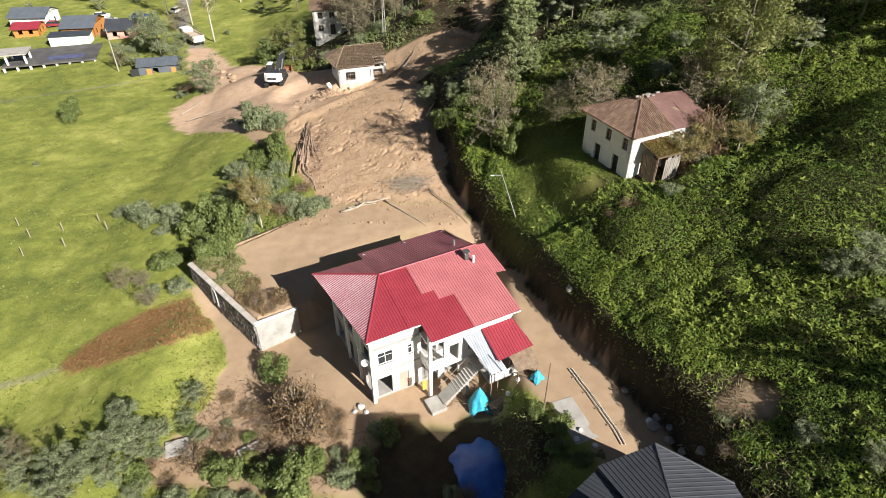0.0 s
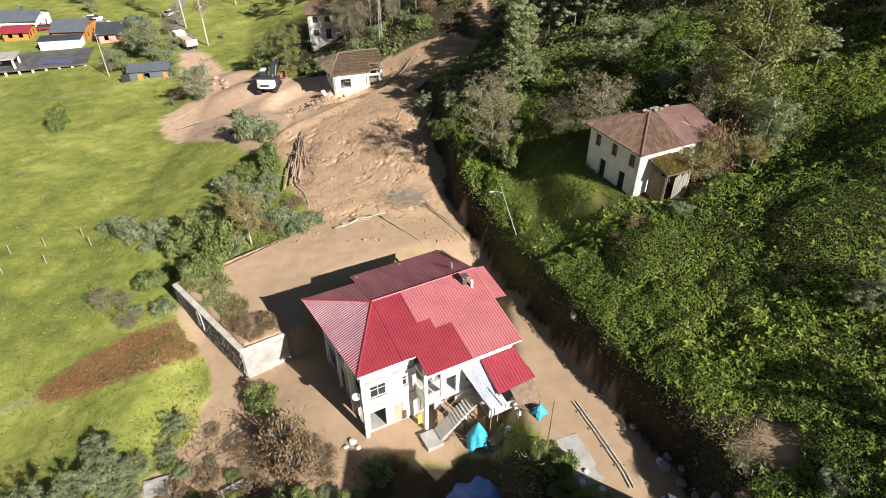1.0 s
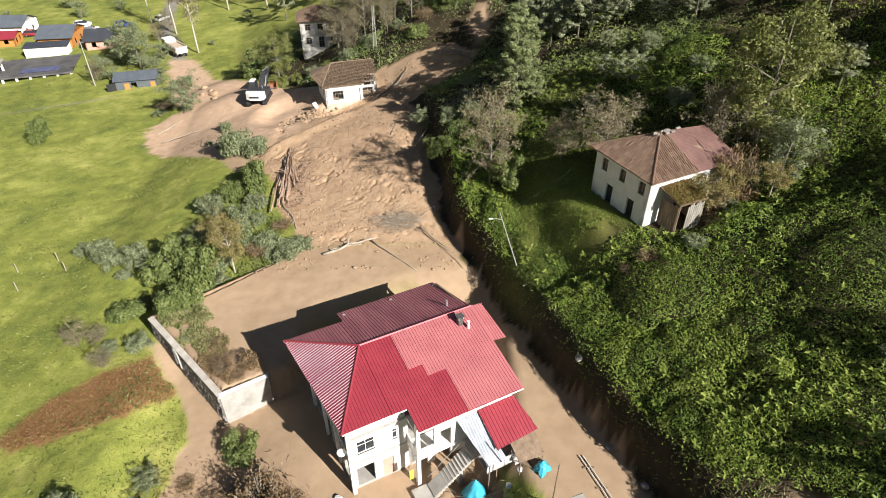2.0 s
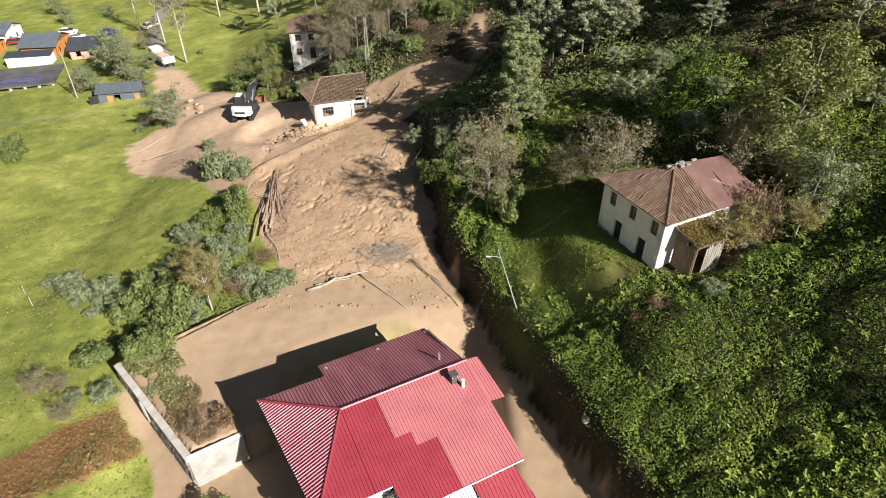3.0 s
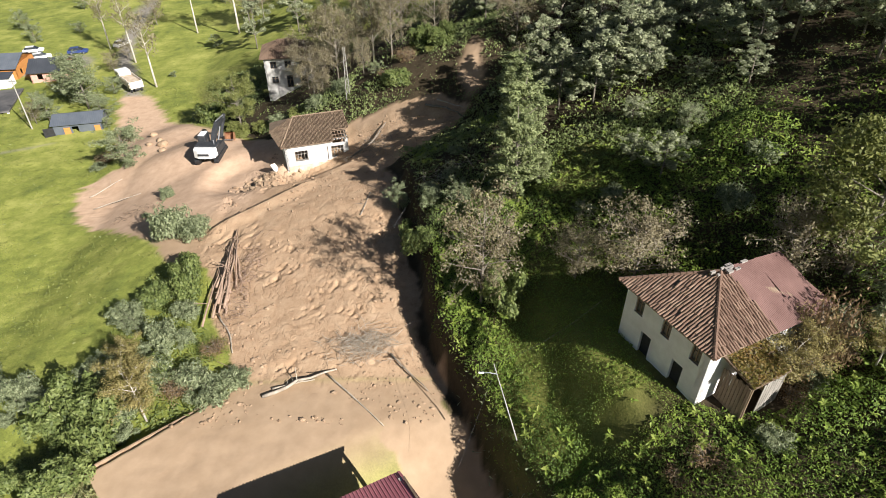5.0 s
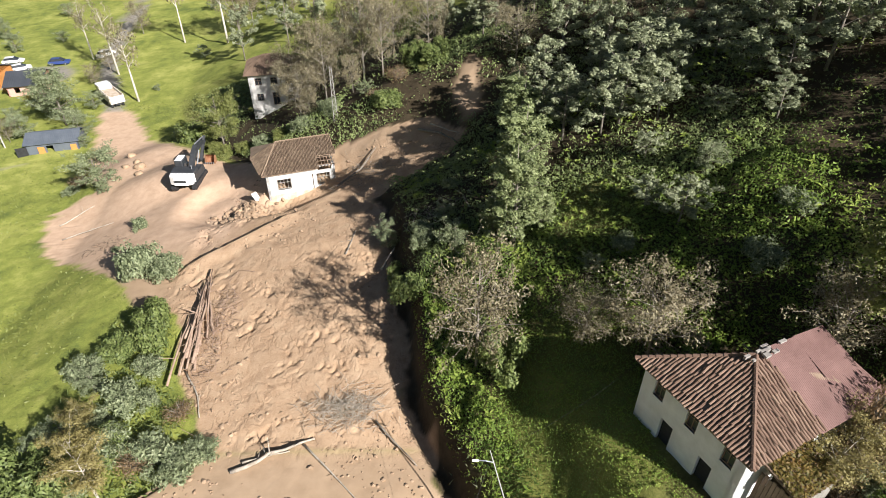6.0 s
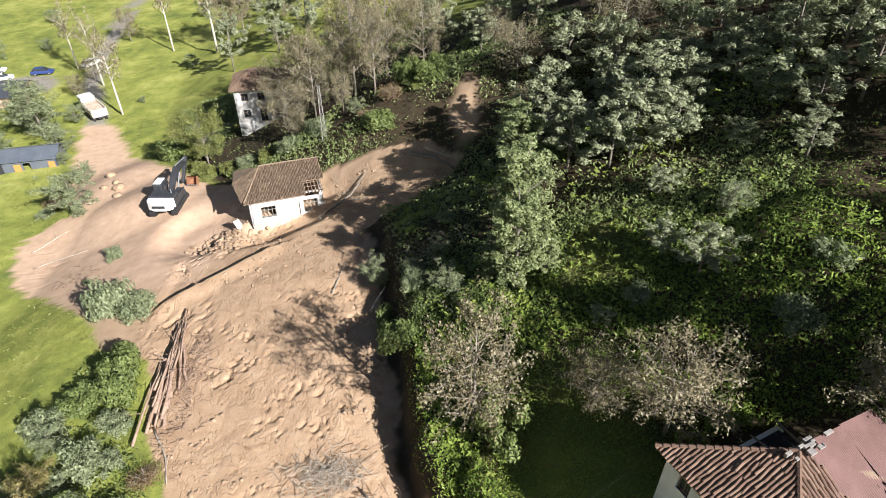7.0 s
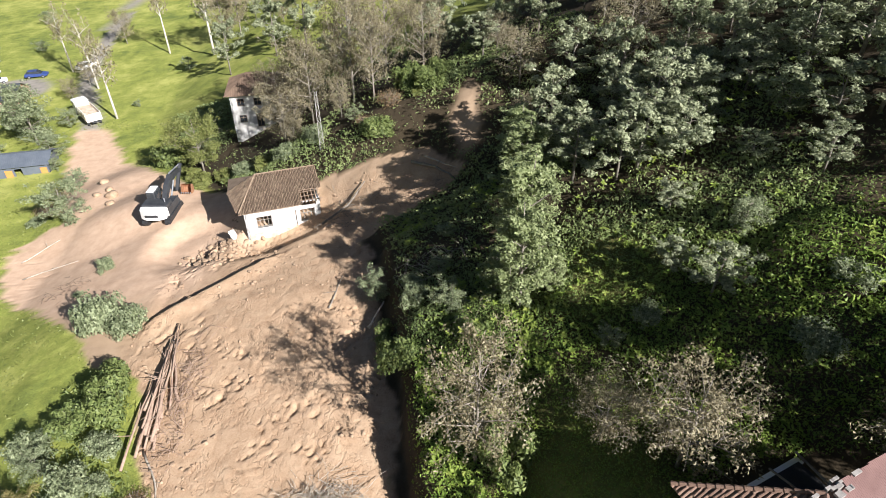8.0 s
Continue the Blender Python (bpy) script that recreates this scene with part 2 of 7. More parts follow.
def ground_material():
    n = Nodes("ground", 0.95)
    mud, dry, track = n.attr("mud"), n.attr("dry"), n.attr("track")
    wet, silt = n.attr("wet"), n.attr("silt")
    big, mid, fine = n.noise(0.07, 6, 0.65), n.noise(0.9, 5, 0.6), n.noise(7, 4, 0.65)
    mixed = n.math("ADD", n.math("MULTIPLY", mid, 0.6), n.math("MULTIPLY", fine, 0.4))
    mudcol = n.ramp(mixed, [(0.3, (0.285, 0.183, 0.107)), (0.5, (0.385, 0.263, 0.163)), (0.72, (0.47, 0.342, 0.222))])
    flat = n.ramp(n.math("ADD", n.math("MULTIPLY", big, 0.6), n.math("MULTIPLY", mid, 0.4)), [(0.35, (0.33, 0.23, 0.142)), (0.65, (0.44, 0.317, 0.207))])
    dried = n.ramp(n.math("ADD", n.math("MULTIPLY", fine, 0.3), n.math("MULTIPLY", mid, 0.7)), [(0.3, (0.43, 0.29, 0.19)), (0.7, (0.59, 0.42, 0.29))])
    mudcol = n.mix(silt, n.mix(wet, mudcol, flat), dried)
    blotch = n.noise(0.35, 5, 0.7)
    grass = n.ramp(n.math("ADD", n.math("ADD", n.math("MULTIPLY", big, 0.4), n.math("MULTIPLY", blotch, 0.35)), n.math("MULTIPLY", fine, 0.25)), [(0.40, (0.115, 0.145, 0.034)), (0.5, (0.225, 0.25, 0.05)), (0.60, (0.37, 0.37, 0.10))])
    # Soil taken near black, so its colour carries part of the shade in gaps.
    shade_soil = n.ramp(mixed, [(0.3, (0.034, 0.026, 0.014)), (0.7, (0.075, 0.056, 0.032))])
    low = n.mix(dry, grass, shade_soil)
    low = n.mix(n.attr("bed"), low, n.ramp(mixed, [(0.3, (0.16, 0.085, 0.035)), (0.7, (0.30, 0.175, 0.08))]))
    low = n.mix(track, low, n.ramp(mixed, [(0.3, (0.20, 0.18, 0.15)), (0.7, (0.34, 0.31, 0.26))]))
    n.color(n.mix(mud, low, mudcol))
    crease = n.math("ABSOLUTE", n.math("SUBTRACT", n.noise(1.1, 4, 0.6, (1.0, 0.7, 1.0)), 0.5))
    crease = n.math("MINIMUM", n.math("MULTIPLY", crease, 22.0), 1.0)
    where = n.math("MINIMUM", n.math("MAXIMUM", n.math("MULTIPLY", n.math("SUBTRACT", n.noise(0.3, 3, 0.6), 0.42), 8.0), 0.0), 1.0)
    crease = n.math("MULTIPLY", n.math("MULTIPLY", n.math("SUBTRACT", crease, 1.0), where), n.math("MULTIPLY", mud, n.math("SUBTRACT", 1.0, wet)))
    calm = n.math("SUBTRACT", 1.0, n.math("MULTIPLY", n.math("MULTIPLY", wet, mud), 0.75))
    n.bump(n.math("ADD", n.math("MULTIPLY", calm, n.math("ADD", n.math("MULTIPLY", fine, 0.5), n.math("MULTIPLY", mid, 1.1))), n.math("MULTIPLY", crease, 0.55)), 0.6, 0.13)
    n.bsdf.inputs["Specular IOR Level"].default_value = 0.2
    return n.mat


def build_ground():
    xs = spaced([(-1500, 120), (-400, 40), (-160, 4), (-80, 1.0), (-34, 0.4), (-24, 0.18), (4, 0.45), (20, 0.8), (45, 2.0), (100, 15), (300, 60), (1500, 0)])
    ys = spaced([(-900, 100), (-100, 15), (0, 2.0), (22, 0.42), (54, 0.18), (102, 0.7), (140, 1.6), (220, 8), (400, 50), (2500, 0)])
    gx, gy = np.meshgrid(xs, ys)
    gz = ground_height(gx, gy)
    far = smooth((np.hypot(gx, gy - 60) - 250) / 600)
    gz = gz * (1 - far) + far * np.minimum(gz, 60)
    nx, ny = len(xs), len(ys)
    idx = np.arange(nx * ny).reshape(ny, nx)
    quads = np.stack([idx[:-1, :-1], idx[:-1, 1:], idx[1:, 1:], idx[1:, :-1]], -1).reshape(-1, 4)
    me = mesh_from("ground", np.stack([gx, gy, gz], -1).reshape(-1, 3), quads, ground_material())
    heap = smooth((gy - 60) / 5) * smooth((gx + 26) / 4) * smooth((103 - gy) / 5)
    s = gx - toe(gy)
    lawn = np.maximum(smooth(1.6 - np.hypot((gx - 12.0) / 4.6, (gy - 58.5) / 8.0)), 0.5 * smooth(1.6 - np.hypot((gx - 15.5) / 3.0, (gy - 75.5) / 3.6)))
    # Dark soil over hillside and bank, darkening the shade under the growth.
    shade_soil = np.clip(smooth((s + 1.7) / 1.0) * smooth((150 - gy) / 25) * smooth((gy - 13) / 4), 0, 1) * (1 - 0.6 * lawn)
    # Near-black colour over the sunken yard deepens the house's shade there.
    shade_soil = np.maximum(shade_soil, yard_shade(gx, gy))
    for name, values in (("mud", mud_cover(gx, gy)), ("wet", 1 - heap), ("dry", shade_soil), ("silt", smooth((gy - 84) / 6) * smooth((-17 - gx) / 5 + 0.6 * smooth((gy - 93) / 3))), ("track", far_track(gx, gy)), ("bed", in_bed(gx, gy))):
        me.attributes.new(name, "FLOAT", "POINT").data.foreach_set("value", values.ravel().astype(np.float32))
    return tagged(new("ground", me), "valley ground of mown grass buried under fresh tan landslide mud", "ground", kind="structure")


ground = build_ground()

# ---- tools for building things ----
def base(name, x, y, z, turn=0.0, label="", category="", group=""):
    """An empty at the base of a thing; its parts are built in its own axes."""
    ob = new(name)
    ob.matrix_world = pose(x, y, z, 0, 0, turn)
    ob.empty_display_size = 0.2
    return tagged(ob, label, category, group)


def part(name, bm, material, parent=None, label="", shade=False):
    """Links a bmesh as one mesh object under a thing or a part."""
    me = bpy.data.meshes.new(name)
    bm.normal_update()
    for f in bm.faces:
        f.smooth = shade
    bm.to_mesh(me)
    bm.free()
    me.materials.append(material)
    ob = new(name, me)
    ob.parent = parent
    if label:
        ob["label"] = label
    return ob


def linked(name, me, parent, m=None, label=""):
    ob = new(name, me)
    ob.parent = parent
    if m is not None:
        ob.matrix_basis = m
    if label:
        ob["label"] = label
    return ob


def add_box(bm, x0, y0, z0, x1, y1, z1, bevel=0.0):
    made = bmesh.ops.create_cube(bm, size=1.0)["verts"]
    for v in made:
        v.co = Vector((x0 + (v.co.x + 0.5) * (x1 - x0), y0 + (v.co.y + 0.5) * (y1 - y0), z0 + (v.co.z + 0.5) * (z1 - z0)))
    if bevel:
        edges = list({e for v in made for e in v.link_edges})
        bmesh.ops.bevel(bm, geom=edges, offset=bevel, segments=1, affect="EDGES")
    return bm


def box(*a, bevel=0.0):
    return add_box(bmesh.new(), *a, bevel=bevel)


def add_tube(bm, points, radii, sides=7, cap=True):
    """A tapered tube through points."""
    rings = []
    pts = [Vector(p) for p in points]
    for k, p in enumerate(pts):
        d = (pts[min(k + 1, len(pts) - 1)] - pts[max(k - 1, 0)]).normalized()
        a = d.orthogonal().normalized()
        if k and rings:
            a = (last - d * last.dot(d)).normalized() if (last - d * last.dot(d)).length > 1e-4 else a
        last = a
        b = d.cross(a)
        r = radii[k] if isinstance(radii, (list, tuple)) else radii
        rings.append([bm.verts.new(p + r * (math.cos(t) * a + math.sin(t) * b)) for t in (2 * math.pi * j / sides for j in range(sides))])
    for p, q in zip(rings, rings[1:]):
        for j in range(sides):
            bm.faces.new((p[j], p[(j + 1) % sides], q[(j + 1) % sides], q[j]))
    if cap:
        bm.faces.new(list(reversed(rings[0])))
        bm.faces.new(rings[-1])
    return bm


def tube(points, radii, sides=7):
    return add_tube(bmesh.new(), points, radii, sides)


def add_slab(bm, outline, thick):
    """A plate: a polygon of 3D points, thickened downwards."""
    top = [bm.verts.new(p) for p in outline]
    low = [bm.verts.new((p[0], p[1], p[2] - thick)) for p in outline]
    bm.faces.new(top)
    bm.faces.new(list(reversed(low)))
    n = len(outline)
    for k in range(n):
        bm.faces.new((top[k], low[k], low[(k + 1) % n], top[(k + 1) % n]))
    bmesh.ops.recalc_face_normals(bm, faces=bm.faces)
    return bm


def slab(outline, thick):
    return add_slab(bmesh.new(), outline, thick)


def wall_with_holes(length, height, thick, holes, z0=0.0):
    """A wall along +x from 0 to length, its outer face at y=0 and its inner face at y=thick, with openings (x0, z0, x1, z1) cut through."""
    bm = bmesh.new()
    xs = sorted({0.0, length, *(h[0] for h in holes), *(h[2] for h in holes)})
    zs = sorted({z0, z0 + height, *(h[1] for h in holes), *(h[3] for h in holes)})
    solid = {}
    for i in range(len(xs) - 1):
        for j in range(len(zs) - 1):
            cx, cz = (xs[i] + xs[i + 1]) / 2, (zs[j] + zs[j + 1]) / 2
            solid[i, j] = not any(h[0] < cx < h[2] and h[1] < cz < h[3] for h in holes)
    cache = {}

    def vert(i, j, k):
        if (i, j, k) not in cache:
            cache[i, j, k] = bm.verts.new((xs[i], thick * k, zs[j]))
        return cache[i, j, k]

    for (i, j), full in solid.items():
        if not full:
            continue
        bm.faces.new((vert(i, j, 0), vert(i + 1, j, 0), vert(i + 1, j + 1, 0), vert(i, j + 1, 0)))
        bm.faces.new((vert(i, j, 1), vert(i, j + 1, 1), vert(i + 1, j + 1, 1), vert(i + 1, j, 1)))
        for di, dj, e in ((-1, 0, ((0, 0), (0, 1))), (1, 0, ((1, 1), (1, 0))), (0, -1, ((1, 0), (0, 0))), (0, 1, ((0, 1), (1, 1)))):
            if not solid.get((i + di, j + dj), False):
                (a, b), (c, d) = e
                bm.faces.new((vert(i + a, j + b, 0), vert(i + c, j + d, 0), vert(i + c, j + d, 1), vert(i + a, j + b, 1)))
    bmesh.ops.recalc_face_normals(bm, faces=bm.faces)
    return bm


def moved(bm, x=0, y=0, z=0, rx=0, ry=0, rz=0):
    bmesh.ops.transform(bm, matrix=pose(x, y, z, rx, ry, rz), verts=bm.verts)
    return bm


def leaf_arrays(centers, normals, sizes, rng, slim=0.55):
    """Leaves as tapering blades: verts and triangles."""
    n = len(centers)
    t = rng.normal(size=(n, 3))
    t -= normals * (t * normals).sum(1)[:, None]
    t /= np.linalg.norm(t, axis=1)[:, None] + 1e-9
    b = np.cross(normals, t)
    s = sizes[:, None]
    droop = normals * s * 0.18
    v = np.stack([centers - t * s * 0.5 - b * s * slim * 0.75, centers - t * s * 0.5 + b * s * slim * 0.75, centers + t * s * 0.95 - droop], 1).reshape(-1, 3)
    return v, np.arange(3 * n).reshape(-1, 3)


def leaf_mesh(name, centers, normals, sizes, rng, material, slim=0.55):
    v, f = leaf_arrays(centers, normals, sizes, rng, slim)
    return mesh_from(name, v, f, material, False)

# ---- shared materials ----
M_WHITE = plain("white plaster", (0.70, 0.68, 0.63), (0.82, 0.81, 0.78), 0.7, 0.85)
M_OLDWHITE = plain("weathered lime plaster", (0.66, 0.655, 0.63), (0.84, 0.835, 0.82), 0.9, 0.9)
M_CONCRETE = plain("bare concrete", (0.30, 0.28, 0.25), (0.45, 0.43, 0.39), 0.8, 0.9)
# Near black: puts indoor shade into floors and openings; also colours the doors.
M_DARK = plain("near-black interior shade and door paint", (0.015, 0.015, 0.015), (0.03, 0.03, 0.03), 2, 0.9)
M_RED = plain("red painted sheet", (0.25, 0.03, 0.045), (0.32, 0.045, 0.06), 0.5, 0.42, bump=0.05)
M_REDDUST = plain("dusty dark red sheet", (0.31, 0.10, 0.12), (0.50, 0.19, 0.205), 0.35, 0.45, bump=0.05, stretch=(3, 0.6, 1))
# Pale tone that paints the sky's reflection onto the left hip's ribs.
M_RIBSHEEN = plain("pale painted-in rib sheen", (0.33, 0.13, 0.16), (0.53, 0.40, 0.43), 0.28, 0.45, bump=0.05)
M_WETBLUE = plain("dark soaked tarpaulin", (0.06, 0.065, 0.13), (0.15, 0.16, 0.27), 0.8, 0.5, bump=0.4)
M_PINK = plain("faded red sheet", (0.38, 0.12, 0.13), (0.46, 0.16, 0.165), 0.5, 0.42, bump=0.05)
M_WETSLAB = plain("dark wet concrete", (0.05, 0.05, 0.05), (0.16, 0.15, 0.14), 0.35, 0.6)
M_GREY = plain("grey coated sheet", (0.045, 0.05, 0.058), (0.065, 0.07, 0.08), 0.4, 0.4, bump=0.05)
M_TILE = plain("old clay tile", (0.16, 0.07, 0.045), (0.34, 0.17, 0.10), 2.2, 0.9)
M_RUST = plain("rusted sheet", (0.115, 0.058, 0.048), (0.205, 0.115, 0.098), 0.45, 0.75)
M_RUSTROOF = plain("brown rusted roofing", (0.10, 0.065, 0.042), (0.19, 0.125, 0.082), 0.7, 0.8)
M_WOOD = plain("weathered wood", (0.16, 0.11, 0.07), (0.30, 0.22, 0.15), 2.5, 0.85, stretch=(1, 1, 0.2))
M_OLDBOARD = plain("silvered boards", (0.17, 0.155, 0.13), (0.34, 0.315, 0.27), 2.5, 0.9, stretch=(1, 1, 0.2))
M_BARK = plain("grey bark", (0.11, 0.09, 0.07), (0.28, 0.25, 0.20), 3.0, 0.9, bump=0.6)
M_STONE = plain("field stone", (0.22, 0.20, 0.18), (0.38, 0.35, 0.31), 1.5, 0.9, bump=0.5)
M_GLASS = plain("dusty window glass", (0.02, 0.025, 0.03), (0.05, 0.055, 0.06), 2, 0.15, bump=0.0)
M_AWNING = plain("translucent ribbed plastic", (0.30, 0.33, 0.37), (0.46, 0.49, 0.53), 0.8, 0.4)
M_BLUE = plain("blue tarpaulin", (0.015, 0.07, 0.30), (0.03, 0.13, 0.45), 1.2, 0.5, bump=0.5, fine=6)
M_CYAN = plain("turquoise tarpaulin", (0.03, 0.30, 0.42), (0.07, 0.45, 0.58), 1.5, 0.5, bump=0.5, fine=6)
M_SLATE = plain("blue-grey roof sheet", (0.085, 0.10, 0.12), (0.13, 0.145, 0.165), 0.6, 0.5, bump=0.05)
M_STEEL = plain("galvanised steel", (0.30, 0.31, 0.32), (0.45, 0.46, 0.47), 2, 0.45, 0.6)
M_PIPE = plain("white plastic pipe", (0.55, 0.52, 0.46), (0.75, 0.73, 0.68), 1, 0.5)
M_YELLOW = plain("yellow cloth", (0.55, 0.50, 0.05), (0.70, 0.65, 0.10), 2, 0.9)
M_PEACH = plain("salmon painted door", (0.55, 0.30, 0.24), (0.65, 0.38, 0.30), 2, 0.6)
M_MUDDY = plain("mud splashed plaster", (0.36, 0.25, 0.15), (0.62, 0.55, 0.45), 0.9, 0.95)
M_ORANGE = plain("orange painted board", (0.45, 0.19, 0.05), (0.55, 0.25, 0.07), 2, 0.6)
M_BLACK = plain("black rubber and paint", (0.012, 0.012, 0.013), (0.03, 0.03, 0.032), 3, 0.6)
M_BAG = plain("white woven sacking", (0.62, 0.62, 0.60), (0.80, 0.80, 0.80), 2, 0.8)

# ---- the red-roofed house ----
def ribbed(outline, along, pitch=0.24, width=0.09, rise=0.04, thick=0.03, caps=False):
    """One profiled sheet over a flat polygon of 3D points; the ribs run up the slope, across the direction along."""
    pts = [Vector(p) for p in outline]
    a = Vector(along).normalized()
    n = Vector((0, 0, 0))
    for p, q in zip(pts, pts[1:] + pts[:1]):
        n += p.cross(q)
    n = n.normalized() if n.z > 0 else -n.normalized()
    a = (a - n * a.dot(n)).normalized()
    b = n.cross(a).normalized()
    o = pts[0]
    flat = [((p - o).dot(a), (p - o).dot(b)) for p in pts]
    lo, hi = min(f[0] for f in flat), max(f[0] for f in flat)
    columns = [(lo + 1e-4, 0.0), (hi - 1e-4, 0.0)]
    for fx, _ in flat:
        columns += [(fx + e, 0.0) for e in (-2e-3, 2e-3) if lo < fx + e < hi]
    x = lo + pitch * 0.5
    while x < hi - width / 2:
        columns += [(x - width / 2, 0.0), (x - width / 4, rise), (x + width / 4, rise), (x + width / 2, 0.0)]
        x += pitch
    bm = bmesh.new()
    last, height = None, 0.0
    for x, dz in sorted(columns):
        cuts = [y0 + (y1 - y0) * (x - x0) / (x1 - x0) for (x0, y0), (x1, y1) in zip(flat, flat[1:] + flat[:1]) if (x0 - x) * (x1 - x) < 0]
        if len(cuts) < 2:
            continue
        pair = [bm.verts.new(o + a * x + b * y + n * (dz + (0.012 if caps else 0.0))) for y in (min(cuts), max(cuts))]
        if last and not (caps and dz + height < rise):
            bm.faces.new((last[0], pair[0], pair[1], last[1]))
        last, height = pair, dz
    bm.normal_update()
    bmesh.ops.solidify(bm, geom=bm.faces[:], thickness=thick)
    bmesh.ops.recalc_face_normals(bm, faces=bm.faces)
    return bm


def window(parent, x, z, w, h, depth=0.12, frame_mat=None, bars=1, y=0.0, turn=0.0, glass=True):
    """A framed window in a wall that faces -y; its lower left corner at (x, z)."""
    frame_mat = frame_mat or M_WOOD
    t = 0.07
    bm = bmesh.new()
    add_box(bm, 0, 0, 0, t, depth, h)
    add_box(bm, w - t, 0, 0, w, depth, h)
    add_box(bm, t, 0, 0, w - t, depth, t)
    add_box(bm, t, 0, h - t, w - t, depth, h)
    for k in range(bars):
        c = w * (k + 1) / (bars + 1)
        add_box(bm, c - 0.025, 0.02, t, c + 0.025, depth - 0.02, h - t)
    add_box(bm, t, 0.03, h * 0.62, w - t, depth - 0.03, h * 0.62 + 0.045)
    win = part("window", bm, frame_mat, parent)
    win.matrix_basis = pose(x, y, z, 0, 0, turn)
    if glass:
        part("pane", box(t, depth * 0.5, t, w - t, depth * 0.5 + 0.01, h - t), M_GLASS, win)
    part("sill", box(-0.06, -0.08, -0.06, w + 0.06, 0.0, 0.0), M_CONCRETE, win)
    return win


def placed(ob, x=0, y=0, z=0, turn=0.0):
    ob.matrix_basis = pose(x, y, z, 0, 0, turn)
    return ob


def red_house():
    h = base("red_roofed_house", -6.1, 34.1, -2.6, 27.5, "two-storey white house under a red ribbed sheet roof, mud round it", "house")
    ze, zr = 7.55, 8.95
    fall = (zr - ze) / 6.0
    low = ze - 1.8 * fall
    # floors
    part("floor_slab", box(0.5, 0.6, 2.9, 13.0, 10.2, 3.1), M_CONCRETE, h)
    part("floor_slab", box(0.45, 0.5, 5.85, 13.05, 10.3, 6.0), M_CONCRETE, h)
    part("floor_slab", box(0.5, 0.7, -0.3, 13.0, 10.2, 0.08), M_CONCRETE, h)
    part("balcony_slab", box(4.9, -1.25, 2.9, 13.0, 0.6, 3.1), M_WHITE, h)
    part("attic_floor", box(4.9, -1.25, 6.0, 13.0, 0.5, 6.15), M_WHITE, h)
    part("attic_floor", box(4.2, 10.3, 5.9, 13.0, 11.9, 6.1), M_CONCRETE, h)
    # left front wall, lower and upper
    placed(part("wall", wall_with_holes(4.4, 2.82, 0.22, [(0.35, 0.08, 1.75, 2.3), (2.4, 0.08, 3.3, 2.1)], 0.08), M_WHITE, h), 0.5, 0.6, 0)
    placed(part("wall", wall_with_holes(4.4, 2.75, 0.22, [(0.55, 3.9, 1.95, 5.25), (3.3, 4.0, 3.75, 5.1)], 3.1), M_WHITE, h), 0.5, 0.6, 0)
    placed(part("wall", wall_with_holes(4.4, 1.3, 0.2, [(0.2, 6.75, 2.0, 7.1)], 6.0), M_WHITE, h), 0.5, 0.62, 0)
    window(h, 1.05, 3.9, 1.4, 1.35, y=0.66, frame_mat=M_WHITE, bars=1)
    window(h, 3.8, 4.0, 0.45, 1.1, y=0.66, frame_mat=M_WHITE, bars=0)
    part("front_door", moved(box(0, 0, 0, 0.9, 0.06, 2.02, bevel=0.01), 2.9, 0.68, 0.08), M_PEACH, h, "salmon painted metal door")
    part("column", box(0.3, 0.35, -0.4, 0.62, 0.62, 7.3), M_WHITE, h)
    # recess between the two blocks
    placed(part("wall", wall_with_holes(1.8, 2.8, 0.2, [(0.4, 0.1, 1.4, 2.2)], 0.08), M_WHITE, h), 4.95, 2.4, 0)
    placed(part("wall", wall_with_holes(1.8, 2.75, 0.2, [(0.5, 3.15, 1.4, 5.2)], 3.1), M_PEACH, h), 4.95, 2.4, 0)
    placed(part("wall", wall_with_holes(1.75, 5.8, 0.18, [], 0.08), M_WHITE, h), 4.9, 2.4, 0, -90)
    part("balustrade", box(4.95, -1.2, 3.1, 5.07, 0.6, 4.0), M_WHITE, h)
    part("balustrade", box(5.07, -1.22, 3.1, 6.3, -1.1, 4.0), M_WHITE, h)
    part("column", box(4.9, -1.3, -0.3, 5.2, -1.0, 7.2), M_WHITE, h)
    # right front block
    placed(part("wall", wall_with_holes(6.6, 2.75, 0.22, [(0.5, 3.1, 1.4, 5.1), (2.3, 3.9, 4.2, 4.75)], 3.1), M_WHITE, h), 6.4, -1.15, 0)
    window(h, 8.7, 3.9, 1.9, 0.85, y=-1.08, frame_mat=M_WHITE, bars=2)
    placed(part("wall", wall_with_holes(6.6, 2.82, 0.22, [(0.6, 0.08, 2.0, 2.2), (3.4, 0.08, 6.0, 2.4)], 0.08), M_WHITE, h), 6.4, 0.0, 0)
    placed(part("wall", wall_with_holes(1.6, 5.8, 0.2, [(0.2, 3.3, 1.3, 5.3)], 0.08), M_WHITE, h), 6.6, 2.4, 0, -90)
    part("parapet", box(4.95, -1.32, 6.15, 13.0, -1.2, 6.42), M_WHITE, h)
    for x in (7.0, 9.0, 11.0, 12.85):
        part("roof_post", box(x - 0.06, -1.3, 6.42, x + 0.06, -1.18, ze - 1.25 * fall - 0.03), M_WHITE, h)
    # side and back walls
    placed(part("wall", wall_with_holes(9.6, 2.82, 0.22, [(0.5, 0.1, 2.2, 2.3), (2.9, 0.1, 4.6, 2.3), (5.4, 0.9, 6.8, 2.2), (7.6, 0.1, 9.0, 2.3)], 0.08), M_CONCRETE, h), 0.5, 10.2, 0, -90)
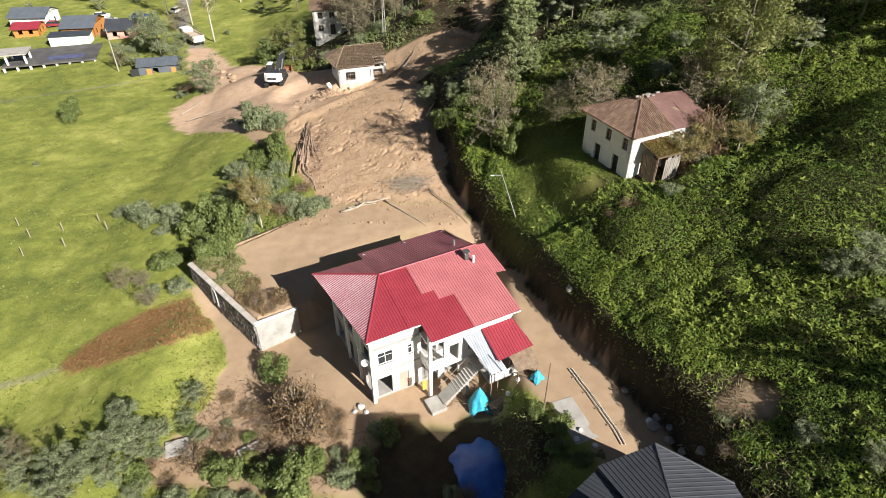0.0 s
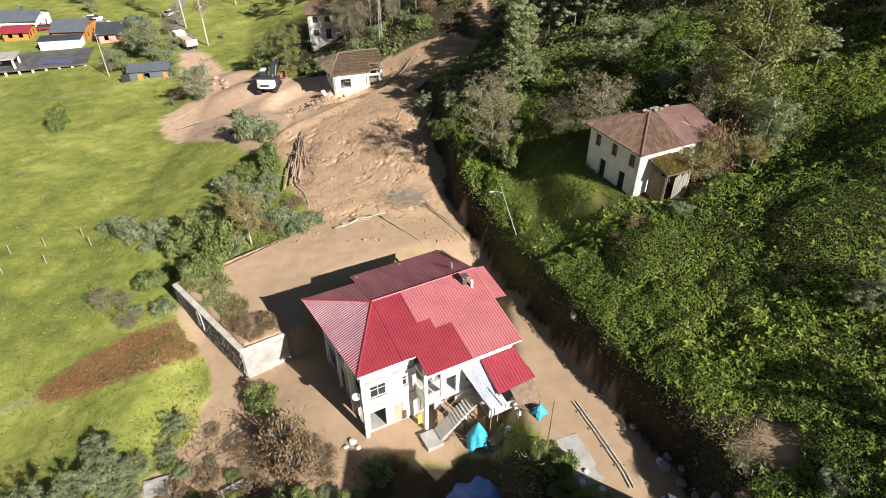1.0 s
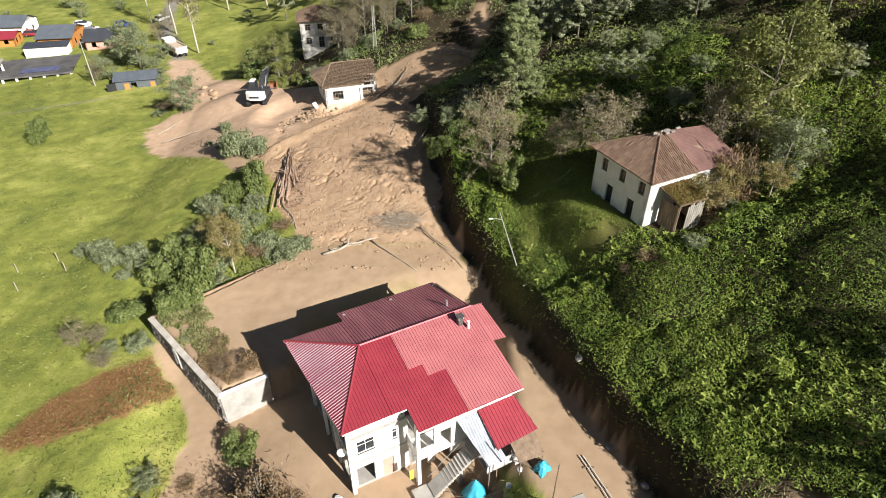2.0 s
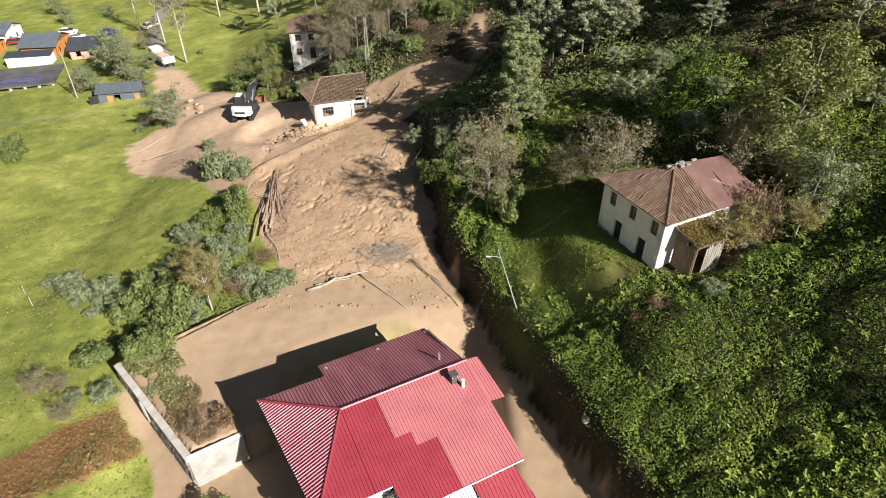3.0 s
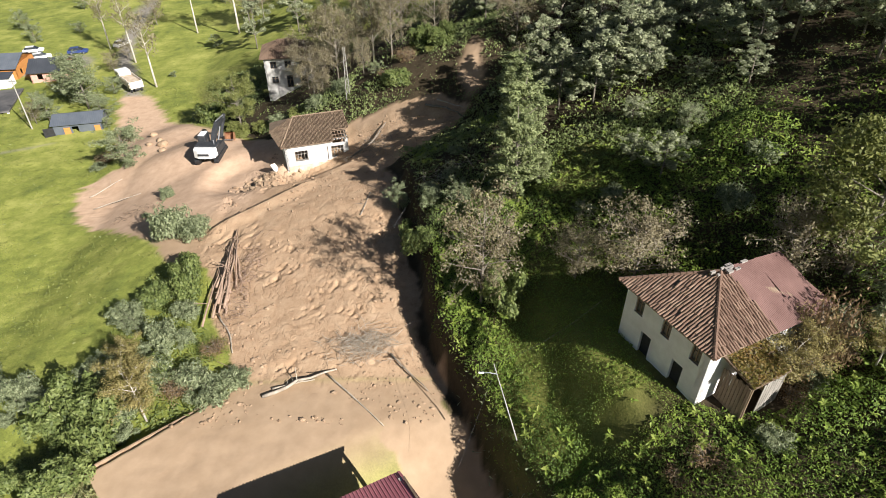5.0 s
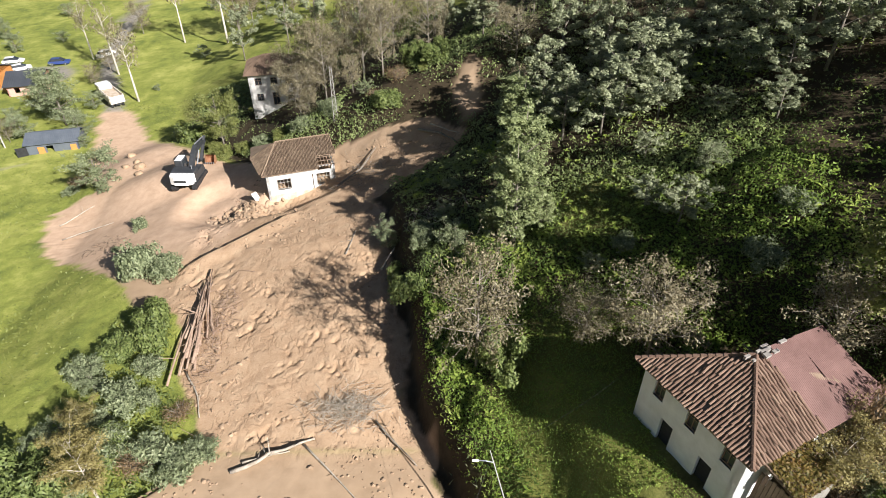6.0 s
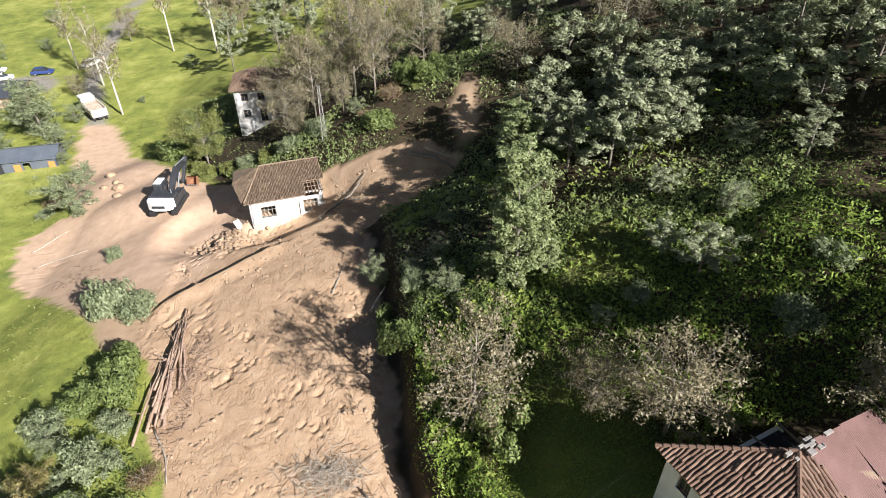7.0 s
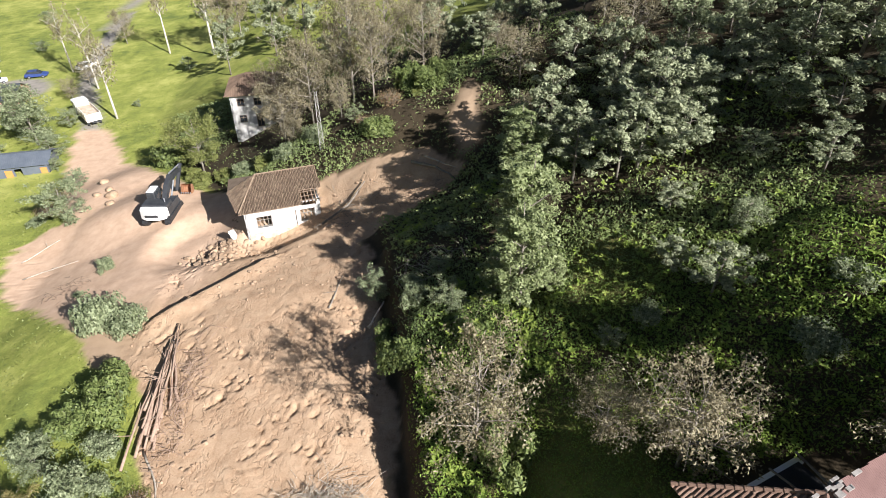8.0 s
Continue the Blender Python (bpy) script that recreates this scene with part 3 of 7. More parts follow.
    placed(part("wall", wall_with_holes(9.6, 2.75, 0.22, [(0.5, 3.5, 2.4, 5.4), (3.2, 3.6, 5.0, 5.4), (5.7, 3.9, 6.5, 5.1), (7.2, 3.5, 9.2, 5.3)], 3.1), M_WHITE, h), 0.5, 10.2, 0, -90)
    placed(part("wall", wall_with_holes(12.5, 2.82, 0.22, [(2, 0.9, 3.2, 2.2), (6, 0.9, 7.2, 2.2), (10, 0.9, 11.2, 2.2)], 0.08), M_WHITE, h), 13.0, 10.2, 0, 180)
    placed(part("wall", wall_with_holes(12.5, 2.75, 0.22, [(2, 3.9, 3.2, 5.2), (6, 3.9, 7.2, 5.2), (10, 3.9, 11.2, 5.2)], 3.1), M_WHITE, h), 13.0, 10.2, 0, 180)
    placed(part("wall", wall_with_holes(9.6, 5.8, 0.22, [(1.5, 0.9, 2.7, 2.2), (5.5, 0.9, 6.7, 2.2), (1.5, 3.9, 2.7, 5.2), (5.5, 3.9, 6.7, 5.2)], 0.08), M_WHITE, h), 13.0, 0.6, 0, 90)
    for y in (3.4, 6.4, 9.9):
        part("column", box(0.28, y, -0.4, 0.5, y + 0.25, 7.35), M_WHITE, h)
    part("balcony_rail", box(0.3, 0.9, 3.9, 0.36, 9.9, 3.98), M_WHITE, h)
    for x, y in ((4.3, 11.7), (8.6, 11.7), (12.8, 11.7)):
        part("column", box(x, y, -0.3, x + 0.25, y + 0.25, 7.05), M_CONCRETE, h)
    # roof sheets
    front = [(0, 0, ze), (4.85, 0, ze), (4.85, -1.9, ze - 1.9 * fall), (13.4, -1.9, ze - 1.9 * fall), (13.4, 6, zr), (3.7, 6, zr)]
    left = [(-1.0, 10.8, 7.35), (0, 0, ze), (3.7, 6, zr)]
    bf = (zr - 7.35) / 4.8
    back = [(13.2, 12.6, zr - 6.6 * bf), (4.0, 12.6, zr - 6.6 * bf), (4.0, 10.8, 7.35), (-1.0, 10.8, 7.35), (3.7, 6, zr), (13.4, 6, zr)]
    part("roof_sheet", ribbed(front, (1, 0, 0)), M_RED, h, "bright red ribbed roof sheet")
    part("roof_sheet", ribbed(left, (-1.0, 10.8, -0.2), 0.24), M_RED, h)
    # Pale strips over the ribs imitate their glossy reflection.
    part("rib_sheen", ribbed(left, (-1.0, 10.8, -0.2), 0.24, thick=0.004, caps=True), M_RIBSHEEN, h, "pale roof ribs with the sky's sheen painted in")["kind"] = "stuff"
    part("roof_sheet", ribbed(back, (1, 0, 0)), M_REDDUST, h, "dusty dark red ribbed roof sheet")

    def patch(x0, y0, x1, y1):
        f = lambda x, y: (x, y, ze + y * fall + 0.06)
        return ribbed([f(x0, y0), f(x1, y0), f(x1, y1), f(x0, y1)], (1, 0, 0))

    for q in ((6.2, 2.7, 7.35, 5.9), (7.35, 1.7, 8.8, 5.9), (8.8, -1.88, 13.42, 5.9)):
        part("roof_patch", patch(*q), M_PINK, h, "faded pink roof sheet")
    part("roof_sheet", ribbed([(13.4, 2.6, ze + 2.4 * fall - 0.1), (14.7, 2.6, ze + 2.4 * fall - 0.25), (14.5, 6.2, zr - 0.3), (13.4, 6.2, zr - 0.1)], (1, 0, 0)), M_PINK, h)
    for a, b in (((3.7, 6, zr), (13.4, 6, zr)), ((0, 0, ze), (3.7, 6, zr)), ((-1, 10.8, 7.35), (3.7, 6, zr))):
        part("ridge_cap", tube([Vector(a) + Vector((0, 0, 0.02)), Vector(b) + Vector((0, 0, 0.02))], 0.11, 6), M_RED, h)
    part("fascia", box(4.85, -1.93, ze - 1.9 * fall - 0.16, 13.4, -1.9, ze - 1.9 * fall - 0.02), M_WHITE, h)
    part("fascia", box(0.02, -0.03, ze - 0.16, 4.85, 0.0, ze - 0.04), M_WHITE, h)
    part("gable", slab([(13.05, -1.2, ze - 1.2 * fall - 0.05), (13.05, 6, zr - 0.05), (13.05, 11.8, ze - 0.3), (13.2, 11.8, ze - 0.3), (13.2, 6, zr - 0.06), (13.2, -1.2, ze - 1.2 * fall - 0.06)], 0.03), M_WOOD, h)
    ch = part("chimney", box(11.5, 4.6, 8.2, 11.95, 5.05, 9.3, bevel=0.02), M_WETSLAB, h)
    part("flue", box(11.6, 4.7, 9.2, 11.85, 4.95, 9.32), M_DARK, ch)
    part("chimney_cap", box(11.42, 4.52, 9.5, 12.03, 5.13, 9.56, bevel=0.01), M_WETSLAB, ch)
    for dx in (0.0, 0.4):
        part("cap_leg", box(11.5 + dx, 4.6, 9.3, 11.56 + dx, 5.0, 9.5), M_CONCRETE, ch)
    part("vent_pipe", tube([(11.9, 7.4, 8.4), (11.9, 7.4, 9.1)], 0.11, 8), M_STEEL, h)
    part("vent_pipe", tube([(12.15, 4.2, 8.3), (12.15, 4.2, 9.3)], 0.13, 8), M_WHITE, h)
    # porch roof and awning on the front
    part("porch_roof", ribbed([(10.0, -4.1, 4.55), (13.6, -3.9, 4.55), (13.1, -1.2, 5.75), (9.95, -1.2, 5.75)], (1, 0, 0), 0.28), M_RED, h, "small red ribbed porch roof")
    part("awning", ribbed([(9.0, -4.6, 3.9), (10.5, -4.75, 3.9), (9.9, -1.2, 5.6), (8.2, -1.2, 5.6)], (1, 0, 0), 0.22, 0.12, 0.03), M_AWNING, h, "greyish white ribbed plastic awning")
    for x, y, t in ((10.15, -3.95, 4.5), (13.4, -3.75, 4.5), (9.2, -4.4, 3.8), (12.0, -3.9, 4.5)):
        part("porch_post", tube([(x, y, -0.2), (x, y, t)], 0.06, 6), M_WOOD, h)
    part("porch_floor", box(9.3, -4.0, 2.0, 13.4, -1.2, 2.16), M_CONCRETE, h)
    part("porch_wall", box(9.3, -4.0, 2.16, 13.4, -3.9, 2.9), M_OLDWHITE, h)
    # outside stairs up to the landing
    stairs = part("stair_flight", slab([(5.5, -2.9, 0.25), (8.9, -2.9, 3.05), (8.9, -1.7, 3.05), (5.5, -1.7, 0.25)], 0.18), M_CONCRETE, h)
    for k in range(14):
        u, z = 5.6 + 3.3 * k / 14, 0.12 + 2.9 * k / 14
        part("stair_step", box(u, -2.95, z, u + 0.30, -1.65, z + 0.2, bevel=0.01), M_CONCRETE, stairs)
    part("stair_landing", box(8.8, -2.95, 2.95, 9.3, -1.15, 3.1), M_CONCRETE, h)
    part("stair_foot", box(4.2, -3.2, -0.35, 5.65, -1.5, 0.12, bevel=0.03), M_CONCRETE, h)
    part("stair_support", box(7.7, -2.7, -0.3, 8.0, -1.9, 1.85), M_CONCRETE, h)
    part("handrail", tube([(5.6, -1.65, 1.1), (8.9, -1.65, 3.95), (9.3, -1.65, 3.95)], 0.03, 6), M_STEEL, h)
    dish = part("satellite_dish", bmesh.new(), M_WHITE, h)
    bm = bmesh.new()
    bmesh.ops.create_uvsphere(bm, u_segments=14, v_segments=10, radius=0.42)
    bmesh.ops.delete(bm, geom=[v for v in bm.verts if v.co.z > -0.2], context="VERTS")
    moved(bm, 0, 0, 0.42)
    bm.to_mesh(dish.data)
    bm.free()
    dish.matrix_basis = pose(0.05, 1.0, 4.5, 70, 0, -20)
    part("dish_arm", tube([(0.1, 0.0, 0.05), (0, 0, 0.55)], 0.02, 5), M_STEEL, dish)
    part("dish_mount", tube([(0, 0, 0.0), (0, 0.1, -0.25), (0.3, 0.1, -0.45)], 0.025, 5), M_STEEL, dish)
    return h


red_house()

# ---- plants ----
L_GREEN = foliage("green leaves", (0.060, 0.086, 0.024), (0.145, 0.185, 0.052), (0.26, 0.30, 0.10))
L_TALL = foliage("silvery green leaves", (0.085, 0.11, 0.043), (0.21, 0.25, 0.10), (0.38, 0.415, 0.205))
L_BROWN = foliage("withered brown leaves", (0.10, 0.082, 0.044), (0.235, 0.20, 0.115), (0.40, 0.355, 0.22))
L_YELLOW = foliage("yellowing leaves", (0.075, 0.090, 0.022), (0.17, 0.19, 0.05), (0.32, 0.33, 0.11))
L_GREY = foliage("dusty olive leaves", (0.075, 0.092, 0.044), (0.20, 0.235, 0.12), (0.39, 0.42, 0.24))
L_WOOD = foliage("grey-green wood leaves", (0.088, 0.105, 0.055), (0.25, 0.275, 0.155), (0.45, 0.47, 0.29))
L_STRAW = foliage("straw-brown twigs and leaves", (0.10, 0.065, 0.032), (0.23, 0.155, 0.08), (0.40, 0.29, 0.165))
L_OCHRE = foliage("ochre autumn leaves", (0.11, 0.092, 0.03), (0.245, 0.205, 0.072), (0.40, 0.345, 0.135))
L_TUFT = foliage("pale meadow tufts", (0.12, 0.125, 0.045), (0.25, 0.26, 0.10), (0.40, 0.40, 0.20))
L_RUST = foliage("dry rusty stalks", (0.15, 0.075, 0.03), (0.33, 0.175, 0.075), (0.48, 0.31, 0.15))
L_GRASS = foliage("grass blades", (0.13, 0.155, 0.04), (0.19, 0.215, 0.05), (0.25, 0.26, 0.075))
M_TWIG = plain("grey-brown twigs", (0.17, 0.145, 0.115), (0.33, 0.29, 0.235), 3.0, 0.9, bump=0.4)
M_PALE = plain("pale living bark", (0.36, 0.32, 0.26), (0.62, 0.58, 0.50), 3.0, 0.85, bump=0.4)
M_BIRCH = plain("pale bark", (0.24, 0.20, 0.15), (0.46, 0.40, 0.32), 3.0, 0.85, bump=0.4)


def hill_leaves():
    """Leaves of many kinds of shrub: a tone for each bush, another for each leaf."""
    n = Nodes("hillside shrub leaves", 0.5)
    geo = n.tree.nodes.new("ShaderNodeNewGeometry")
    fac = n.math("ADD", n.math("MULTIPLY", geo.outputs["Random Per Island"], 0.3), n.math("MULTIPLY", n.attr("tone"), 0.62))
    col = n.ramp(fac, [(0.08, (0.075, 0.112, 0.028)), (0.35, (0.165, 0.245, 0.047)), (0.6, (0.25, 0.33, 0.06)), (0.8, (0.315, 0.37, 0.088)), (0.97, (0.40, 0.44, 0.10))])
    far = n.ramp(fac, [(0.08, (0.08, 0.098, 0.045)), (0.35, (0.175, 0.215, 0.085)), (0.6, (0.255, 0.31, 0.11)), (0.8, (0.33, 0.365, 0.17)), (0.97, (0.46, 0.53, 0.15))])
    col = n.mix(n.attr("wild"), col, far)
    n.color(col)
    tr = n.node("ShaderNodeBsdfTranslucent")
    n.link(col, tr.inputs[0])
    mx = n.node("ShaderNodeMixShader", Fac=0.34)
    n.link(n.bsdf.outputs[0], mx.inputs[1])
    n.link(tr.outputs[0], mx.inputs[2])
    n.link(mx.outputs[0], n.tree.nodes["Material Output"].inputs[0])
    n.bsdf.inputs["Specular IOR Level"].default_value = 0.2
    return n.mat


L_HILL = hill_leaves()


def unit(v):
    return v / (np.linalg.norm(v, axis=-1, keepdims=True) + 1e-9)


def clump_leaves(rng, centers, radii, count, up=0.25, jitter=0.38):
    """Leaves over the outside of many separate clumps: where they sit and how they face."""
    share = radii**2 / (radii**2).sum()
    pick = rng.choice(len(centers), size=count, p=share)
    d = unit(rng.normal(size=(count, 3)) + [0, 0, 0.25])
    r = radii[pick] * (1.0 - 0.55 * rng.rand(count) ** 2.0) * rng.uniform(0.85, 1.15, count)
    pos = centers[pick] + d * r[:, None] * np.array([1, 1, 0.8])
    return pos, unit(d + rng.normal(size=(count, 3)) * jitter + [0, 0, up])


def tree(name, label, height, radius, bare, limbs, leaves, size, leaf_mat, bark, seed, shape="round", trunk_r=0.16, clump=0.42, twigs=3, category="tree"):
    """A tree: tapered trunk with limbs and twigs, and a crown of leaf clumps round their ends."""
    rng = np.random.RandomState(seed)
    ob = new(name)
    tagged(ob, label, category)
    bm = bmesh.new()
    sway = rng.normal(size=2) * 0.04 * height
    spine = lambda h: Vector((sway[0] * (h / height) ** 2, sway[1] * (h / height) ** 2, h))
    hs = [-0.4, 0.25 * height, 0.5 * height, 0.75 * height, 0.97 * height]
    add_tube(bm, [spine(max(h, 0)) + Vector((0, 0, min(h, 0))) for h in hs], [trunk_r, trunk_r * 0.85, trunk_r * 0.6, trunk_r * 0.36, trunk_r * 0.1], 7)
    ends = []
    for k in range(limbs):
        f = (k + 0.5 + 0.4 * rng.uniform(-1, 1)) / limbs
        h = height * (bare + (1 - bare) * 0.92 * f)
        g = (h / height - bare) / (1 - bare)
        reach = radius * {"round": 1.15 * math.sqrt(max(0.05, 1 - (1.9 * g - 0.9) ** 2)), "column": 0.75 + 0.45 * math.sin(3.0 * g) - 0.35 * g, "cone": 1.15 - g, "spread": 0.75 + 0.5 * g}[shape]
        reach *= rng.uniform(0.65, 1.15)
        az = 2.4 * k + rng.uniform(-0.5, 0.5)
        up = {"round": 0.55, "column": 0.8, "cone": 0.15, "spread": 0.75}[shape] * reach * rng.uniform(0.6, 1.3)
        a = spine(h * 0.9)
        d = Vector((math.cos(az), math.sin(az), 0))
        c = a + d * reach + Vector((0, 0, up))
        b = a.lerp(c, 0.5) + Vector((0, 0, 0.12 * reach * rng.uniform(-1, 1.4)))
        r = trunk_r * (0.5 - 0.3 * g)
        add_tube(bm, [a, b, c], [r, r * 0.6, r * 0.15], 5, False)
        ends += [a.lerp(c, 0.45), b.lerp(c, 0.35), b.lerp(c, 0.7), c]
        for _ in range(twigs):
            s = b.lerp(c, rng.uniform(-0.2, 0.9))
            e = s + Vector(rng.normal(size=3) * 0.30 * reach + np.array([0, 0, 0.15 * reach]))
            add_tube(bm, [s, e], [r * 0.3, r * 0.08], 4, False)
            ends += [s.lerp(e, 0.6), e]
    ends += [spine(height * 0.95), spine(height)]
    part("trunk", bm, bark, ob, shade=True)
    ends = np.array([tuple(e) for e in ends])
    ends = ends[rng.rand(len(ends)) < 0.72]
    radii = clump * rng.uniform(0.65, 1.9, len(ends))
    pos, nor = clump_leaves(rng, ends, radii, leaves)
    me = leaf_mesh("crown", pos, nor, size * rng.uniform(0.6, 1.3, size=leaves), rng, leaf_mat)
    linked("crown", me, ob)
    return ob


def bush(name, label, radius, height, leaves, size, leaf_mat, seed, stems=8, category="shrub"):
    """A shrub: stems that fan out from the ground under a lumpy coat of leaves."""
    rng = np.random.RandomState(seed)
    ob = new(name)
    tagged(ob, label, category)
    bm = bmesh.new()
    centers = []
    for k in range(stems):
        az, out = 2.4 * k, radius * rng.uniform(0.25, 0.95)
        top = Vector((math.cos(az) * out, math.sin(az) * out, height * rng.uniform(0.55, 1.0) * (1.1 - 0.45 * out / radius)))
        add_tube(bm, [(0, 0, -0.2), top * 0.5 + Vector((0, 0, 0.12 * height)), top], [0.05, 0.035, 0.01], 5, False)
        centers += [top, top * 0.8, top * Vector((0.75, 0.75, 0.5)), top * Vector((1.05, 1.05, 0.35))]
    part("stem", bm, M_BARK, ob)
    centers = np.array([tuple(c) for c in centers])
    pos, nor = clump_leaves(rng, centers, radius * rng.uniform(0.16, 0.42, len(centers)), leaves, 0.3)
    pos[:, 2] = np.maximum(pos[:, 2], 0.03)
    linked("crown", leaf_mesh("crown", pos, nor, size * rng.uniform(0.6, 1.3, size=leaves), rng, leaf_mat), ob)
    return ob


FAR_OFF = pose(0, 0, -400)
PROTO = {
    "alder": [tree("alder_tree", "leafy green alder tree on the wooded hillside", 11, 2.9, 0.26, 15, 4500, 0.232, L_WOOD, M_BARK, 11 + k, "round", 0.16, 0.36) for k in range(3)],
    "tall": [tree("poplar_tree", "tall slender silvery green tree at the edge of the gully", 15, 2.2, 0.12, 30, 10500, 0.20, L_TALL, M_BARK, 31 + k, "column", 0.2, 0.34, 4) for k in range(2)],
    "brown": [tree("withered_tree", "half-bare tree with grey twigs and brown autumn leaves", 9, 3.2, 0.2, 24, 5700, 0.14, L_BROWN, M_TWIG, 41 + k, "round", 0.14, 0.40, 7) for k in range(3)],
    "yellow": [tree("yellowing_tree", "broad tree with yellow-green autumn leaves", 10, 3.6, 0.15, 20, 12000, 0.165, L_YELLOW, M_BARK, 51 + k, "round", 0.17, 0.55, 4) for k in range(2)],
    "olive": [tree("olive_green_tree", "bushy tree with dusty olive-green leaves", 8, 2.8, 0.15, 17, 5400, 0.175, L_GREY, M_BARK, 61 + k, "round") for k in range(2)],
    "birch": [tree("pale_trunk_tree", "thin pale-trunked tree with sparse brown leaves", 8, 2.0, 0.5, 8, 900, 0.18, L_BROWN, M_PALE, 71 + k, "spread", 0.17, 0.5, 4) for k in range(2)],
    "ochre": [tree("ochre_tree", "pale-trunked tree with yellow-brown autumn leaves", 8, 2.7, 0.40, 12, 6500, 0.14, L_OCHRE, M_PALE, 75 + k, "spread", 0.15, 0.5, 5) for k in range(2)],
    "shrub": [bush("green_shrub", "dense green shrub at the field edge", 1.5, 1.9, 4600, 0.135, L_GREEN, 81 + k, 11) for k in range(3)],
    "hazel": [bush("olive_shrub", "dusty olive shrub bent over by the mud", 1.5, 1.8, 4200, 0.13, L_GREY, 91 + k, 13) for k in range(2)],
    "dry": [bush("dry_shrub", "heap-like dry brown shrub in the mud", 1.4, 1.2, 2000, 0.078, L_STRAW, 101 + k, 36) for k in range(2)],
    "lime": [bush("bright_shrub", "bright yellow-green shrub beside the track", 1.5, 2.2, 4800, 0.14, L_YELLOW, 111 + k, 11) for k in range(2)],
}
for kind in PROTO.values():
    for proto in kind:
        proto.matrix_world = FAR_OFF
_used, _turns = {}, np.random.RandomState(5)


def plant(kind, x, y, scale=1.0, tall=1.0, sink=0.1, lean=0.0, lean_to=0.0):
    """Sets a plant of that kind on the ground; the first of each sort is the original itself."""
    n = _used.get(kind, 0)
    _used[kind] = n + 1
    proto = PROTO[kind][n % len(PROTO[kind])]
    s = Matrix.Diagonal((scale, scale, scale * tall, 1))
    m = pose(x, y, ground_at(x, y) - sink) @ pose(0, 0, 0, 0, 0, lean_to) @ pose(0, 0, 0, 0, lean, 0) @ pose(0, 0, 0, 0, 0, _turns.uniform(0, 360)) @ s
    if n < len(PROTO[kind]):
        proto.matrix_basis = m
        return proto
    return copy_thing(proto, m)


